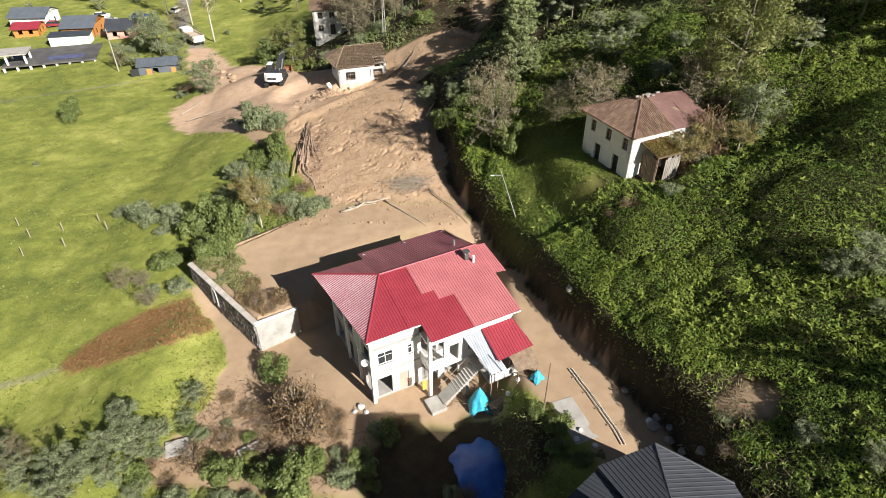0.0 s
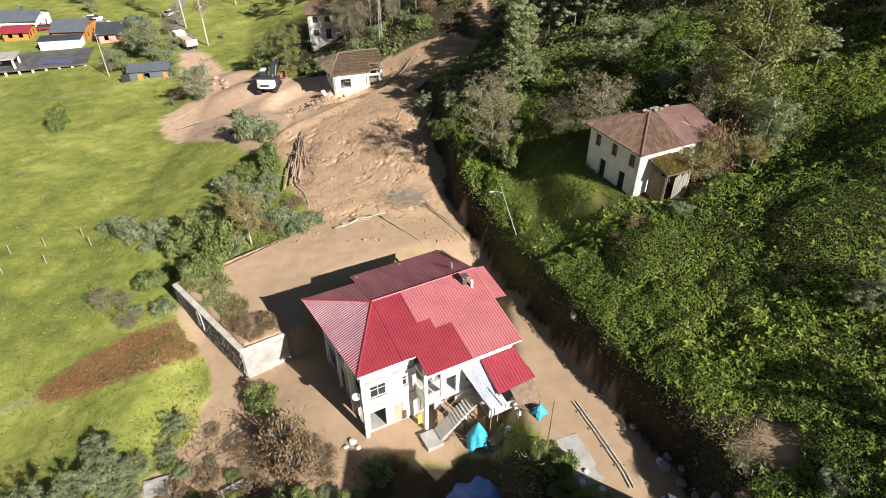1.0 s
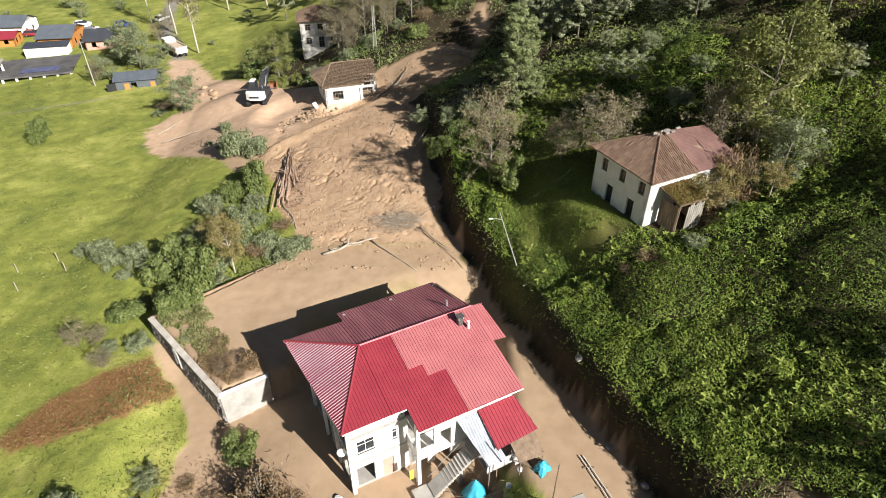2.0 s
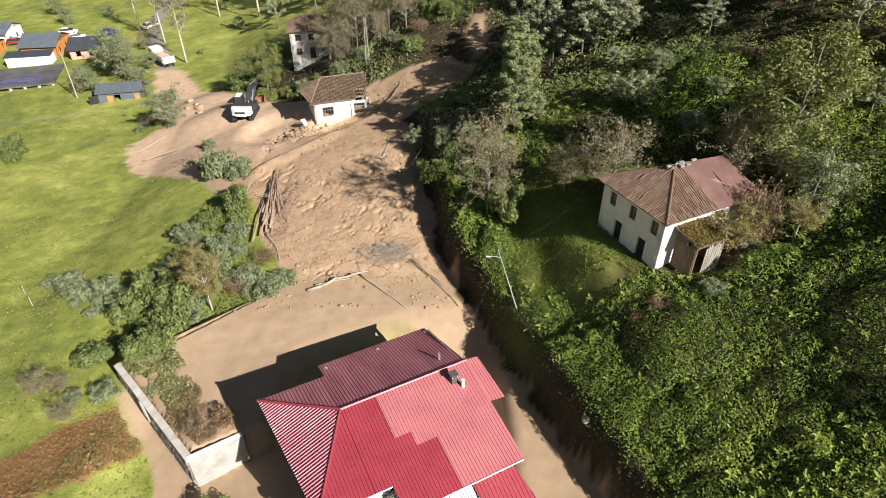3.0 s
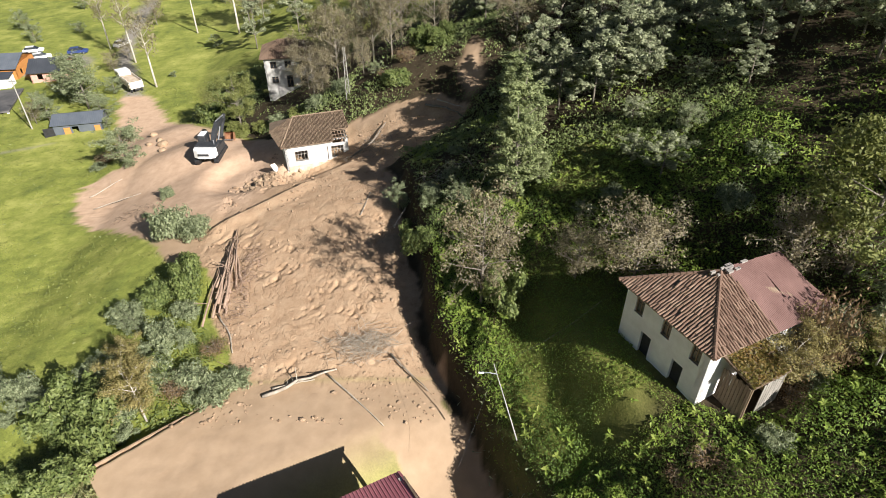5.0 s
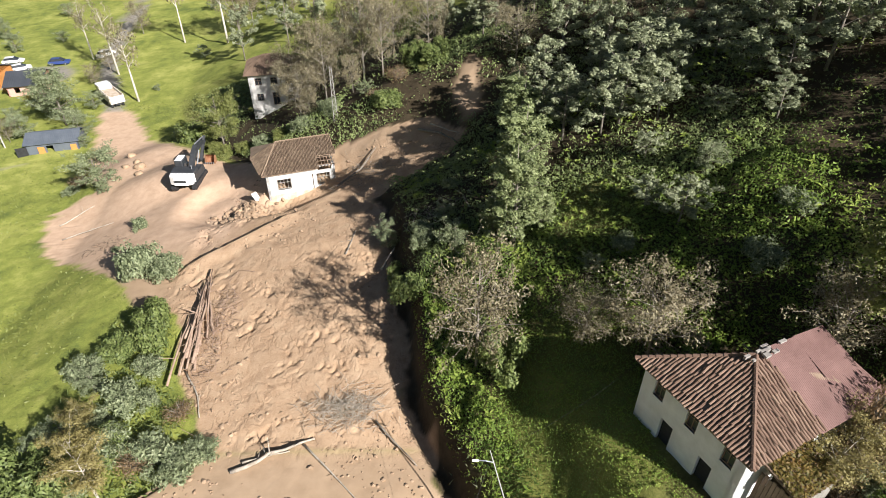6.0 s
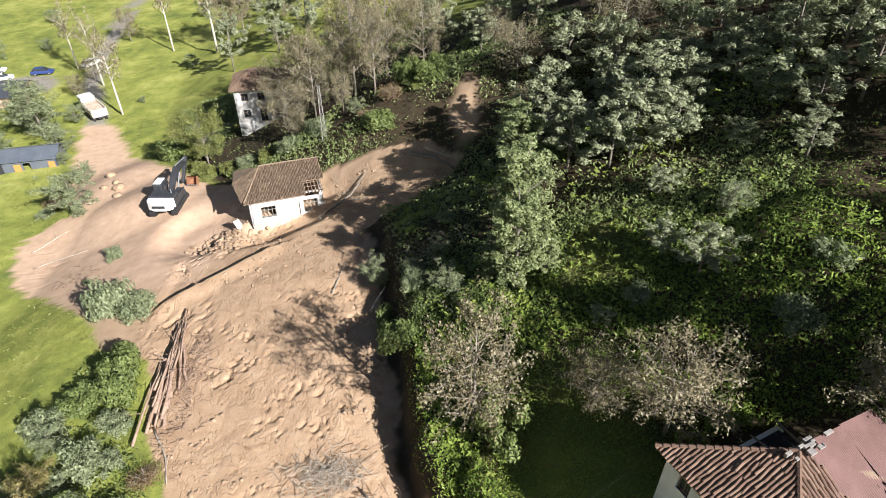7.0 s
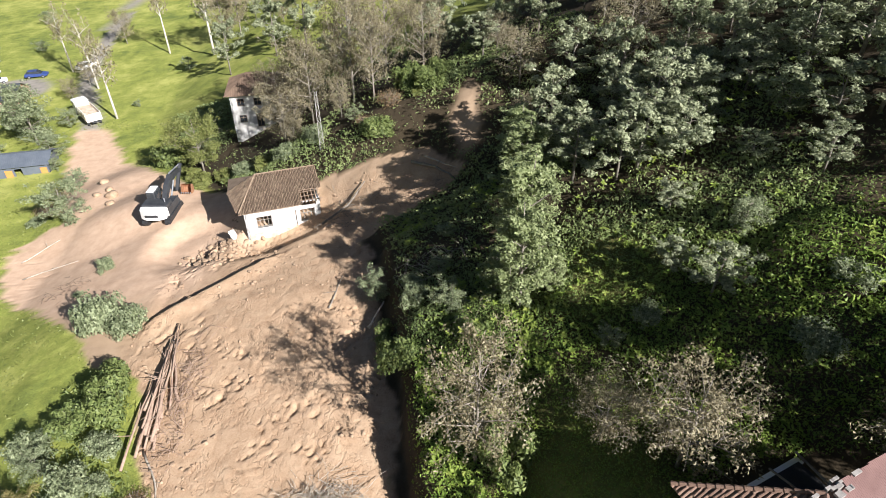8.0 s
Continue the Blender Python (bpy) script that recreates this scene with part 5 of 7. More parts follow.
def fern_tufts():
    """Bright broad fronds that stand out of the hillside growth, in rosettes."""
    rng = np.random.RandomState(19)
    n = 7000
    y = 18 + 74 * rng.rand(n)
    x = toe(y) + 1.5 + 36 * rng.rand(n)
    patch = smooth(1.8 * fbm(x * 0.2 + 14, y * 0.2 + 2, 3) + 0.3)
    keep = (rng.rand(n) < 0.1 + 0.9 * patch) & (np.hypot((x - 21.8) / 6.5, (y - 57.0) / 6.0) > 1) & (np.hypot((x - 12.6) / 5.0, (y - 62.0) / 8.0) > 1) & (mud_cover(x, y) < 0.2)
    x, y = x[keep], y[keep]
    z = ground_height(x, y) + cover_height(x, y)[0] + 0.05
    k = 9
    az = (np.arange(k)[None] * 2 * np.pi / k + rng.rand(len(x), 1) * 6.3 + rng.normal(size=(len(x), k)) * 0.5)
    reach = rng.uniform(0.14, 0.40, (len(x), 1)) * rng.uniform(0.35, 1.3, (len(x), k))
    d = np.stack([np.cos(az), np.sin(az), 0.35 + 0.3 * rng.normal(size=az.shape)], -1)
    side = np.stack([-np.sin(az), np.cos(az), np.zeros_like(az)], -1)
    c = np.stack([x, y, z], -1)[:, None]
    w = (0.26 * reach)[..., None]
    r = reach[..., None]
    mid, tip = c + d * r * 0.55, c + d * r - np.array([0, 0, 0.25]) * r
    root = np.broadcast_to(c, mid.shape)
    verts = np.stack([root, mid - side * w, tip, mid + side * w], 2).reshape(-1, 3)
    faces = np.arange(len(verts)).reshape(-1, 4)
    me = mesh_from("fern_tufts", verts, faces, L_HILL, False)
    tone = np.repeat(rng.uniform(0.55, 1.05, len(x)), k)
    me.attributes.new("tone", "FLOAT", "FACE").data.foreach_set("value", tone.astype(np.float32))
    me.attributes.new("wild", "FLOAT", "FACE").data.foreach_set("value", np.zeros(len(faces), np.float32))
    tagged(new("fern_tufts", me), "bright green fern fronds among the hillside shrubs", "ferns", kind="stuff")


def meadow_grass():
    """Tufts standing out of the mown meadow."""
    rng = np.random.RandomState(4)
    n = 120000
    x, y = rng.uniform(-85, -8, n), 22 + 120 * rng.rand(n)
    patch = fbm(x * 0.25, y * 0.25, 3)
    keep = (mud_cover(x, y) < 0.3) & (x < toe(y)) & (rng.rand(n) < 0.35 + 0.9 * patch) & (plateau(x, y) < 0.2)
    x, y = x[keep], y[keep]
    z = ground_height(x, y) + 0.07
    nor = unit(rng.normal(size=(len(x), 3)) * [0.6, 0.6, 0.4] + [0, 0, 1.0])
    me = leaf_mesh("meadow_grass", np.stack([x, y, z], -1), nor, rng.uniform(0.10, 0.28, len(x)), rng, L_GRASS, 0.4)
    tagged(new("meadow_grass", me), "bright green mown grass with taller tufts", "grass", kind="stuff")


hillside_cover()
fern_tufts()
meadow_grass()


def litter(name, label, n, where, height, size, mat, seed, slim=0.3, category="plants"):
    """Dry stalks or leaves strewn where the rule says so."""
    rng = np.random.RandomState(seed)
    (x0, x1), (y0, y1), rule = where
    x, y = rng.uniform(x0, x1, n), rng.uniform(y0, y1, n)
    keep = rng.rand(n) < rule(x, y)
    x, y = x[keep], y[keep]
    z = ground_height(x, y) + 0.03 + height * rng.rand(len(x))
    nor = unit(rng.normal(size=(len(x), 3)) * [0.8, 0.8, 0.6] + [0, 0, 0.75])
    me = leaf_mesh(name, np.stack([x, y, z], -1), nor, size * rng.uniform(0.5, 1.4, len(x)), rng, mat, slim)
    tagged(new(name, me), label, category, kind="stuff")


litter("dry_garden_bed", "patch of dead rust-brown bean plants on the meadow", 70000, ((-40, -20), (36, 52), in_bed), 0.45, 0.10, L_RUST, 21, 0.3)
litter("bed_weeds", "green weeds among the dead bean plants", 4000, ((-32, -20), (38, 52), lambda x, y: in_bed(x, y) * smooth((x + 29.5 + 0.5 * (46 - y)) / 4)), 0.5, 0.18, L_GREEN, 31, 0.5)
litter("bank_scrub", "brown twigs and dead stalks on the road bank", 3600, ((16, 24), (20, 31), lambda x, y: smooth((x - toe(y) + 0.3) / 0.6) * smooth((toe(y) + 4.5 - x) / 1.5)), 0.5, 0.32, L_BROWN, 32, 0.12)
litter("brushwood_litter", "dry twigs and leaves strewn over the front yard mud", 7000, ((-23, -6), (25.5, 38), lambda x, y: smooth(0.1 + 1.8 * fbm(x * 0.35 + 9, y * 0.35, 3))), 0.3, 0.24, L_STRAW, 22, 0.14)
litter("bank_weeds", "straggling weeds along the road bank", 5200, ((2, 20), (22, 62), lambda x, y: smooth((x - toe(y) + 0.6) / 0.8) * smooth((toe(y) + 1.6 - x) / 0.8) * smooth(0.5 + 1.5 * fbm(x * 0.5, y * 0.5, 2))), 0.5, 0.26, L_GREY, 24)
litter("roadside_weeds", "green weeds on the slope below the road", 1500, ((2.5, 9.5), (22, 34), lambda x, y: smooth((x - 3.5) / 1.5) * smooth((np.interp(y, [22, 29, 36], [11.5, 9.3, 5.2]) - x) / 0.6)), 0.5, 0.26, L_GREEN, 25)
litter("field_margin_weeds", "rank weeds along the field margin", 17000, ((-36, -17), (51, 86), lambda x, y: smooth((slide_left(y) - 0.3 - x) / 0.8) * smooth((x + 31 - 0.12 * (y - 55)) / 3) * (1 - plateau(x, y)) * smooth(0.6 + 1.6 * fbm(x * 0.3, y * 0.3, 2))), 0.55, 0.28, L_GREEN, 26)
litter("meadow_weeds", "darker rank weeds in patches over the meadow", 26000, ((-75, -20), (26, 100), lambda x, y: smooth(2.2 * fbm(x * 0.12 + 30, y * 0.12, 3) - 0.35) * (mud_cover(x, y) < 0.2) * (1 - in_bed(x, y))), 0.14, 0.13, L_GRASS, 28, 0.6)
litter("rubble_margin", "pale rubble and dry stalks below the courtyard wall", 1500, ((-28, -15), (51, 65), lambda x, y: smooth((0.76 * (y - 51.3) - 0.65 * (x + 27.2) - 0.3) / 0.2) * smooth((1.7 - 0.76 * (y - 51.3) + 0.65 * (x + 27.2)) / 0.4)), 0.2, 0.3, L_GREY, 29, 0.5)

L_MOSS = foliage("moss and dry grass", (0.08, 0.075, 0.015), (0.16, 0.13, 0.03), (0.28, 0.16, 0.05))


# ---- walled terrace beside the red-roofed house ----
def stone_face(length, height, mat_seed, stone=(0.16, 0.42), thick=0.3):
    """A rubble wall along +x, its outer face near y=0: upright, uneven stones over a recessed core."""
    rng = np.random.RandomState(mat_seed)
    bm = bmesh.new()
    z = 0.0
    while z < height - 0.05:
        row = rng.uniform(0.28, 0.55)
        x = 0.0
        while x < length - 0.02:
            w = rng.uniform(*stone)
            x1, z1 = min(length, x + w), min(height, z + row * rng.uniform(0.85, 1.15))
            out = rng.uniform(-0.05, 0.035)
            j = lambda: rng.uniform(-0.02, 0.02)
            g = 0.022
            front = [bm.verts.new((x + g + 0.03 + j(), out, z + g + 0.03 + j())), bm.verts.new((x1 - g - 0.03 + j(), out, z + g + 0.03 + j())),
                     bm.verts.new((x1 - g - 0.03 + j(), out + j() * 0.5, z1 - g - 0.03 + j())), bm.verts.new((x + g + 0.03 + j(), out, z1 - g - 0.03 + j()))]
            rear = [bm.verts.new((x + g, 0.11, z + g)), bm.verts.new((x1 - g, 0.11, z + g)), bm.verts.new((x1 - g, 0.11, z1 - g)), bm.verts.new((x + g, 0.11, z1 - g))]
            bm.faces.new(front)
            for k in range(4):
                bm.faces.new((rear[k], rear[(k + 1) % 4], front[(k + 1) % 4], front[k]))
            x = x1
        z += row
    bmesh.ops.recalc_face_normals(bm, faces=bm.faces)
    return bm


def island_material(name, stops, rough=0.9, bump=0.5):
    n = Nodes(name, rough)
    geo = n.tree.nodes.new("ShaderNodeNewGeometry")
    fac = n.math("ADD", n.math("MULTIPLY", geo.outputs["Random Per Island"], 0.7), n.math("MULTIPLY", n.noise(4.0, 4), 0.3))
    n.color(n.ramp(fac, stops))
    n.bump(n.noise(18, 4, 0.7), bump, 0.04)
    return n.mat


M_RUBBLE = island_material("rubble stone", [(0.1, (0.10, 0.09, 0.08)), (0.5, (0.24, 0.22, 0.20)), (0.9, (0.42, 0.39, 0.36))])
M_TILES = island_material("old clay tiles", [(0.1, (0.125, 0.075, 0.05)), (0.45, (0.175, 0.107, 0.073)), (0.9, (0.25, 0.165, 0.115))])
M_MOSSY = island_material("mossy wooden shingles", [(0.1, (0.085, 0.058, 0.036)), (0.5, (0.135, 0.092, 0.058)), (0.9, (0.185, 0.135, 0.088))])


def run_wall(a, b, z0, z1, thick, material, name, parent, side=1):
    """A straight wall part between two plan points of its parent's axes."""
    (ax, ay), (bx, by) = a, b
    length = math.hypot(bx - ax, by - ay)
    ob = part(name, box(0, 0 if side > 0 else -thick, z0, length, thick if side > 0 else 0, z1, bevel=0.02), material, parent)
    ob.matrix_basis = pose(ax, ay, 0, 0, 0, math.degrees(math.atan2(by - ay, bx - ax)))
    return ob


M_DULLWHITE = plain("grimy white plaster", (0.40, 0.38, 0.34), (0.66, 0.64, 0.60), 0.7, 0.9, bump=0.3)
M_ENDWALL = plain("stained grey-white render", (0.25, 0.24, 0.215), (0.47, 0.455, 0.42), 0.6, 0.9, bump=0.4)


def terrace():
    t = base("garden_terrace", -27.35, 51.35, 0, 0, "raised garden terrace with rubble side wall and whitewashed end", "terrace wall")
    f, r = (9.6, -9.55), (13.1, -7.35)
    ang = math.degrees(math.atan2(f[1], f[0]))
    core = run_wall((0, 0), f, -4.4, -0.42, 0.32, M_CONCRETE, "retaining_wall", t, 1)
    length = math.hypot(*f)
    for x0, x1 in ((0.05, 4.9), (5.9, length - 0.05)):
        st = part("stonework", stone_face(x1 - x0, 3.7, 5 + int(x0), (0.14, 0.34)), M_RUBBLE, core, "grey rubble stonework")
        st.matrix_basis = pose(x0, -0.12, -4.35)
        st["kind"] = "stuff"
    # A dark block on the wall face stands for the opening's shade.
    part("drain_niche", box(5.1, -0.06, -2.7, 5.7, 0.02, -0.75, bevel=0.02), M_DARK, core, "near-black block standing for the shaded drain opening")
    part("niche_arch", tube([(5.0, -0.1, -2.6), (4.98, -0.1, -0.9), (5.1, -0.1, -0.55), (5.4, -0.1, -0.4), (5.7, -0.1, -0.55), (5.82, -0.1, -0.9), (5.84, -0.1, -2.6)], 0.11, 6), M_OLDWHITE, core)
    part("coping", box(-0.05, -0.16, -0.42, length + 0.1, 0.42, -0.24, bevel=0.03), M_COPING, core)
    end = run_wall(f, r, -4.2, -0.3, 0.32, M_ENDWALL, "end_wall", t, 1)
    el = math.hypot(r[0] - f[0], r[1] - f[1])
    part("coping", box(-0.05, -0.04, -0.3, el, 0.36, -0.2, bevel=0.02), M_OLDWHITE, end)
    b = (14.6, -3.9)
    run_wall(r, (12.6, -4.0), -3.5, -0.4, 0.25, M_CONCRETE, "side_wall", t, 1)
    rng = np.random.RandomState(12)
    n = 14000
    # what grows on top
    p = rng.rand(n, 2)
    a0, b0 = np.array([0.8, -0.2]), np.array([9.4, -8.6])
    c0, d0 = np.array([12.7, -6.6]), np.array([5.2, 3.4])
    q = (1 - p[:, :1]) * ((1 - p[:, 1:]) * a0 + p[:, 1:] * d0 * 0.75) + p[:, :1] * ((1 - p[:, 1:]) * b0 + p[:, 1:] * c0)
    x, y = q[:, 0] - 27.35, q[:, 1] + 51.35
    rim = np.minimum.reduce([p[:, 0], 1 - p[:, 0], p[:, 1], 1 - p[:, 1]])
    keep = fbm(x * 0.5, y * 0.5, 3) > -0.05 - 1.5 * (rim - 0.1)
    q, x, y, p = q[keep], x[keep], y[keep], p[keep]
    mixed = p[:, 0] + 0.35 * fbm(x * 0.7, y * 0.7, 3) + 0.12 * rng.normal(size=len(x))
    h = 1.3 * np.clip(0.3 + fbm(x * 0.5 + 4, y * 0.5, 3), 0.08, 1)
    z = ground_height(x, y) + h * rng.rand(len(x)) + 0.05
    nor = unit(rng.normal(size=(len(x), 3)) * 0.7 + [0, 0, 0.8])
    for name, sel, mat in (("terrace_weeds", mixed < 0.5, L_TUFT), ("terrace_bracken", mixed >= 0.5, L_STRAW)):
        me = leaf_mesh(name, np.stack([x, y, z], -1)[sel], nor[sel], rng.uniform(0.08, 0.17, sel.sum()), rng, mat)
        tagged(new(name, me), "dry weeds growing over the terrace top", "weeds", kind="stuff")
    w = base("courtyard_wall", -27.3, 51.4, 0, 0, "low concrete courtyard wall holding back the mud", "wall")
    run_wall((0, 0), (10.2, 8.75), -3.4, -0.28, 0.2, M_CLOD, "wall_run", w, 1)
    run_wall((10.2, 8.75), (11.8, 10.15), -2.4, -0.02, 0.2, M_CLOD, "wall_run", w, 1)


# ---- old white house on the hillside ----
def tiled(outline, along, pitch=0.23, run=0.42, seed=1, skip=0.0):
    """Rows of rounded tiles over a flat polygon, each a little askew."""
    rng = np.random.RandomState(seed)
    pts = [Vector(p) for p in outline]
    a = Vector(along).normalized()
    n = Vector((0, 0, 0))
    for p, q in zip(pts, pts[1:] + pts[:1]):
        n += p.cross(q)
    n = n.normalized() if n.z > 0 else -n.normalized()
    b = n.cross(a).normalized()
    o = pts[0]
    flat = [((p - o).dot(a), (p - o).dot(b)) for p in pts]
    bm = bmesh.new()
    x = min(f[0] for f in flat) + pitch * 0.5
    while x < max(f[0] for f in flat):
        cuts = sorted(y0 + (y1 - y0) * (x - x0) / (x1 - x0) for (x0, y0), (x1, y1) in zip(flat, flat[1:] + flat[:1]) if (x0 - x) * (x1 - x) < 0)
        for y0, y1 in zip(cuts[::2], cuts[1::2]):
            y = y0 - rng.uniform(0, 0.1)
            while y < y1 - 0.1:
                if rng.rand() >= skip:
                    e = min(y1, y + run + 0.05)
                    dx, dz, tw = rng.normal() * 0.018, abs(rng.normal()) * 0.02, rng.normal() * 0.02
                    ring = []
                    for yy, s, lift in ((y, 1.0, 0.02), (e, 0.88, 0.0)):
                        sh = dx + (tw if yy == e else -tw)
                        for ox, oz in ((-0.5, 0.0), (-0.3, 0.6), (0.0, 0.8), (0.3, 0.6), (0.5, 0.0)):
                            ring.append(bm.verts.new(o + a * (x + sh + ox * pitch * 0.92 * s) + b * yy + n * (oz * 0.115 + lift + dz)))
                    for k in range(4):
                        bm.faces.new((ring[k], ring[k + 1], ring[k + 6], ring[k + 5]))
                    bm.faces.new(ring[4::-1])
                y += run
        x += pitch
    return bm


def old_white_house():
    h = base("old_white_house", 18.1, 52.3, 9.6, 26.5, "old two-storey whitewashed house with a worn clay-tile roof", "house")
    W, D, H = 9.2, 7.1, 4.55
    wins = [(0.9, 2.75, 1.65, 3.95), (3.3, 2.75, 4.05, 3.95), (5.75, 2.75, 6.5, 3.95)]
    doors = [(1.9, -0.2, 2.8, 1.75), (4.7, -0.2, 5.6, 1.75)]
    side = placed(part("wall", wall_with_holes(D, H + 1.0, 0.45, wins + doors, -1.0), M_OLDWHITE, h), 0, D, 0, -90)
    for x0, z0, x1, z1 in wins:
        window(side, x0, z0, x1 - x0, z1 - z0, y=0.12, bars=1)
    for x0, z0, x1, z1 in doors:
        d = part("door", moved(box(0, 0, 0, x1 - x0, 0.06, z1 - z0, bevel=0.01), x0, 0.2, z0), M_DARK, side, "dark blue-grey wooden door")
    placed(part("wall", wall_with_holes(W, H + 1.0, 0.45, [(5.2, 2.7, 6.0, 3.9), (7.3, 2.7, 8.1, 3.9), (3.2, 0.0, 4.1, 1.8)], -1.0), M_WHITE, h), 0, 0, 0)
    placed(part("wall", wall_with_holes(W, H + 1.0, 0.45, [(2, 2.7, 2.8, 3.9), (6, 2.7, 6.8, 3.9)], -1.0), M_OLDWHITE, h), W, D, -3.4, 180)
    placed(part("wall", wall_with_holes(3.9, H + 1.0, 0.45, [(1.5, 2.7, 2.3, 3.9)], -1.0), M_OLDWHITE, h), W, 0, 0, 90)
    part("ceiling_boards", box(0.1, 0.1, H - 0.12, W - 0.1, 3.7, H - 0.04), M_WOOD, h)
    for k in range(5):
        part("fallen_rafter", tube([(1.0 + 1.7 * k, 4.2, 3.8 - 0.3 * k % 2), (0.6 + 1.9 * k, 6.9, 1.6 + 0.2 * k)], 0.07, 5), M_BARK, h)
    # Near-black floor paints the shade inside the house.
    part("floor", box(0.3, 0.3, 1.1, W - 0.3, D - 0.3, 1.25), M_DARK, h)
    o, zr = 0.5, 6.6
    A, B, C, E = (-o, -o, H), (W + o, -o, H), (W + o, D + o, H), (-o, D + o, H)
    P, Q = (3.6, 3.55, zr), (8.9, 3.7, 6.0)
    for face in ((A, B, Q, P), (E, A, P)):
        part("roof_deck", slab(face, 0.08), M_WOOD, h)
    up = lambda p, d=0.03: (p[0], p[1], p[2] + d)
    part("tiles", tiled([up(E), up(A), up(P)], (0, -1, 0), 0.21, 0.5, seed=3, skip=0.012), M_TILES, h, "weathered brown clay tiles")["kind"] = "stuff"
    part("tiles", tiled([up(A), up((4.75, -o, H)), up((4.1, 3.5, zr - 0.02)), up(P)], (1, 0, 0), 0.21, 0.5, seed=4, skip=0.008), M_TILES, h)["kind"] = "stuff"
    sl = (zr - H) / 4.05
    f = lambda x, y, d=0.09: (x, y, H + (y + o) * (sl - max(0.0, x - 3.6) * 0.028) + d)
    for k, (x0, y0, x1, y1, s0, s1) in enumerate(((4.3, -0.62, 7.3, 1.5, 0.0, -0.1), (7.25, -0.55, 9.9, 1.4, 0.0, -1.6), (4.05, 1.45, 6.9, 3.7, 0.0, 0.0), (6.8, 1.35, 9.5, 3.75, 0.0, -0.5))):
        part("roof_sheet", ribbed([f(x0, y0, 0.1 + 0.02 * k), f(x1, y0, 0.1 + 0.02 * k), f(x1 + s1 * 0.3, y1, 0.1 + 0.02 * k), f(x0 + s0 * 0.5, y1, 0.1 + 0.02 * k)], (1, 0, 0), 0.12, 0.07, 0.012, 0.012), M_RUST, h, "dull red-brown rusted roof sheet")
    for a, b in ((A, P), (E, P)):
        a, b = Vector(a), Vector(b)
        rows = int((b - a).length / 0.38)
        steps = [a.lerp(b, (k + f) / rows) + Vector((0, 0, 0.09)) for k in range(rows) for f in (0.0, 0.95)]
        part("hip_tiles", tube(steps, [0.135 if k % 2 == 0 else 0.10 for k in range(len(steps))], 7), M_TILES, h)
    bm = bmesh.new()
    rng = np.random.RandomState(6)
    for _ in range(12):
        x, y = 4.1 + rng.normal() * 0.5, 3.4 + rng.normal() * 0.2
        add_box(bm, x, y, 6.5 + rng.uniform(0, 0.2), x + rng.uniform(0.15, 0.5), y + rng.uniform(0.1, 0.2), 6.68 + rng.uniform(0, 0.12))
    part("slate_litter", bm, M_STONE, h, "loose pale slates heaped on the ridge")["kind"] = "stuff"
    # lean-to against the sunny wall
    s = base("lean_to_shed", 18.1 + 1.0 * 0.883 + 2.6 * 0.469, 52.3 + 1.0 * 0.469 - 2.6 * 0.883, 9.3, 28, "tumbledown lean-to shed with a mossy overgrown roof", "shed")
    part("roof", slab([(0.3, 0.3, 3.3), (3.6, 0.3, 3.2), (3.5, 2.5, 4.0), (0, 2.5, 4.1)], 0.14), M_MOSSY, s)
    for x in (0.6, 1.9, 3.3):
        part("post", tube([(x, 0.5, -1.0), (x, 0.5, 3.25)], 0.07, 6), M_WOOD, s)
    for k in range(8):
        part("board", box(1.55 + 0.24 * k, 0.4, -1.0, 1.76 + 0.24 * k, 0.45, 2.75 + 0.12 * (k % 3), bevel=0.01), M_OLDBOARD, s)
    for k in range(9):
        part("board", box(0.46, 0.5 + 0.22 * k, -1.0, 0.51, 0.70 + 0.22 * k, 2.9 + 0.1 * (k % 2), bevel=0.01), M_WOOD, s)
    # Near-black floor block paints the shade under the lean-to.
    part("shade_floor", box(0.5, 0.5, -1.0, 3.4, 2.5, -0.1), M_DARK, s)
    part("side_wall", box(3.3, 0.6, -1.0, 3.45, 2.4, 3.1, bevel=0.02), M_WOOD, s)
    n = 2600
    rr = np.random.RandomState(8)
    x, y = rr.uniform(0.2, 3.6, n), rr.uniform(0.3, 2.45, n)
    pos = np.stack([x, y, 3.15 + 0.35 * y + rr.rand(n) * 0.22 - 0.03 * x], -1)
    me = leaf_mesh("moss", pos, unit(rr.normal(size=(n, 3)) * 0.6 + [0, 0, 1]), rr.uniform(0.08, 0.18, n), rr, L_MOSS)
    linked("moss", me, s, label="yellow-brown moss and dry grass")


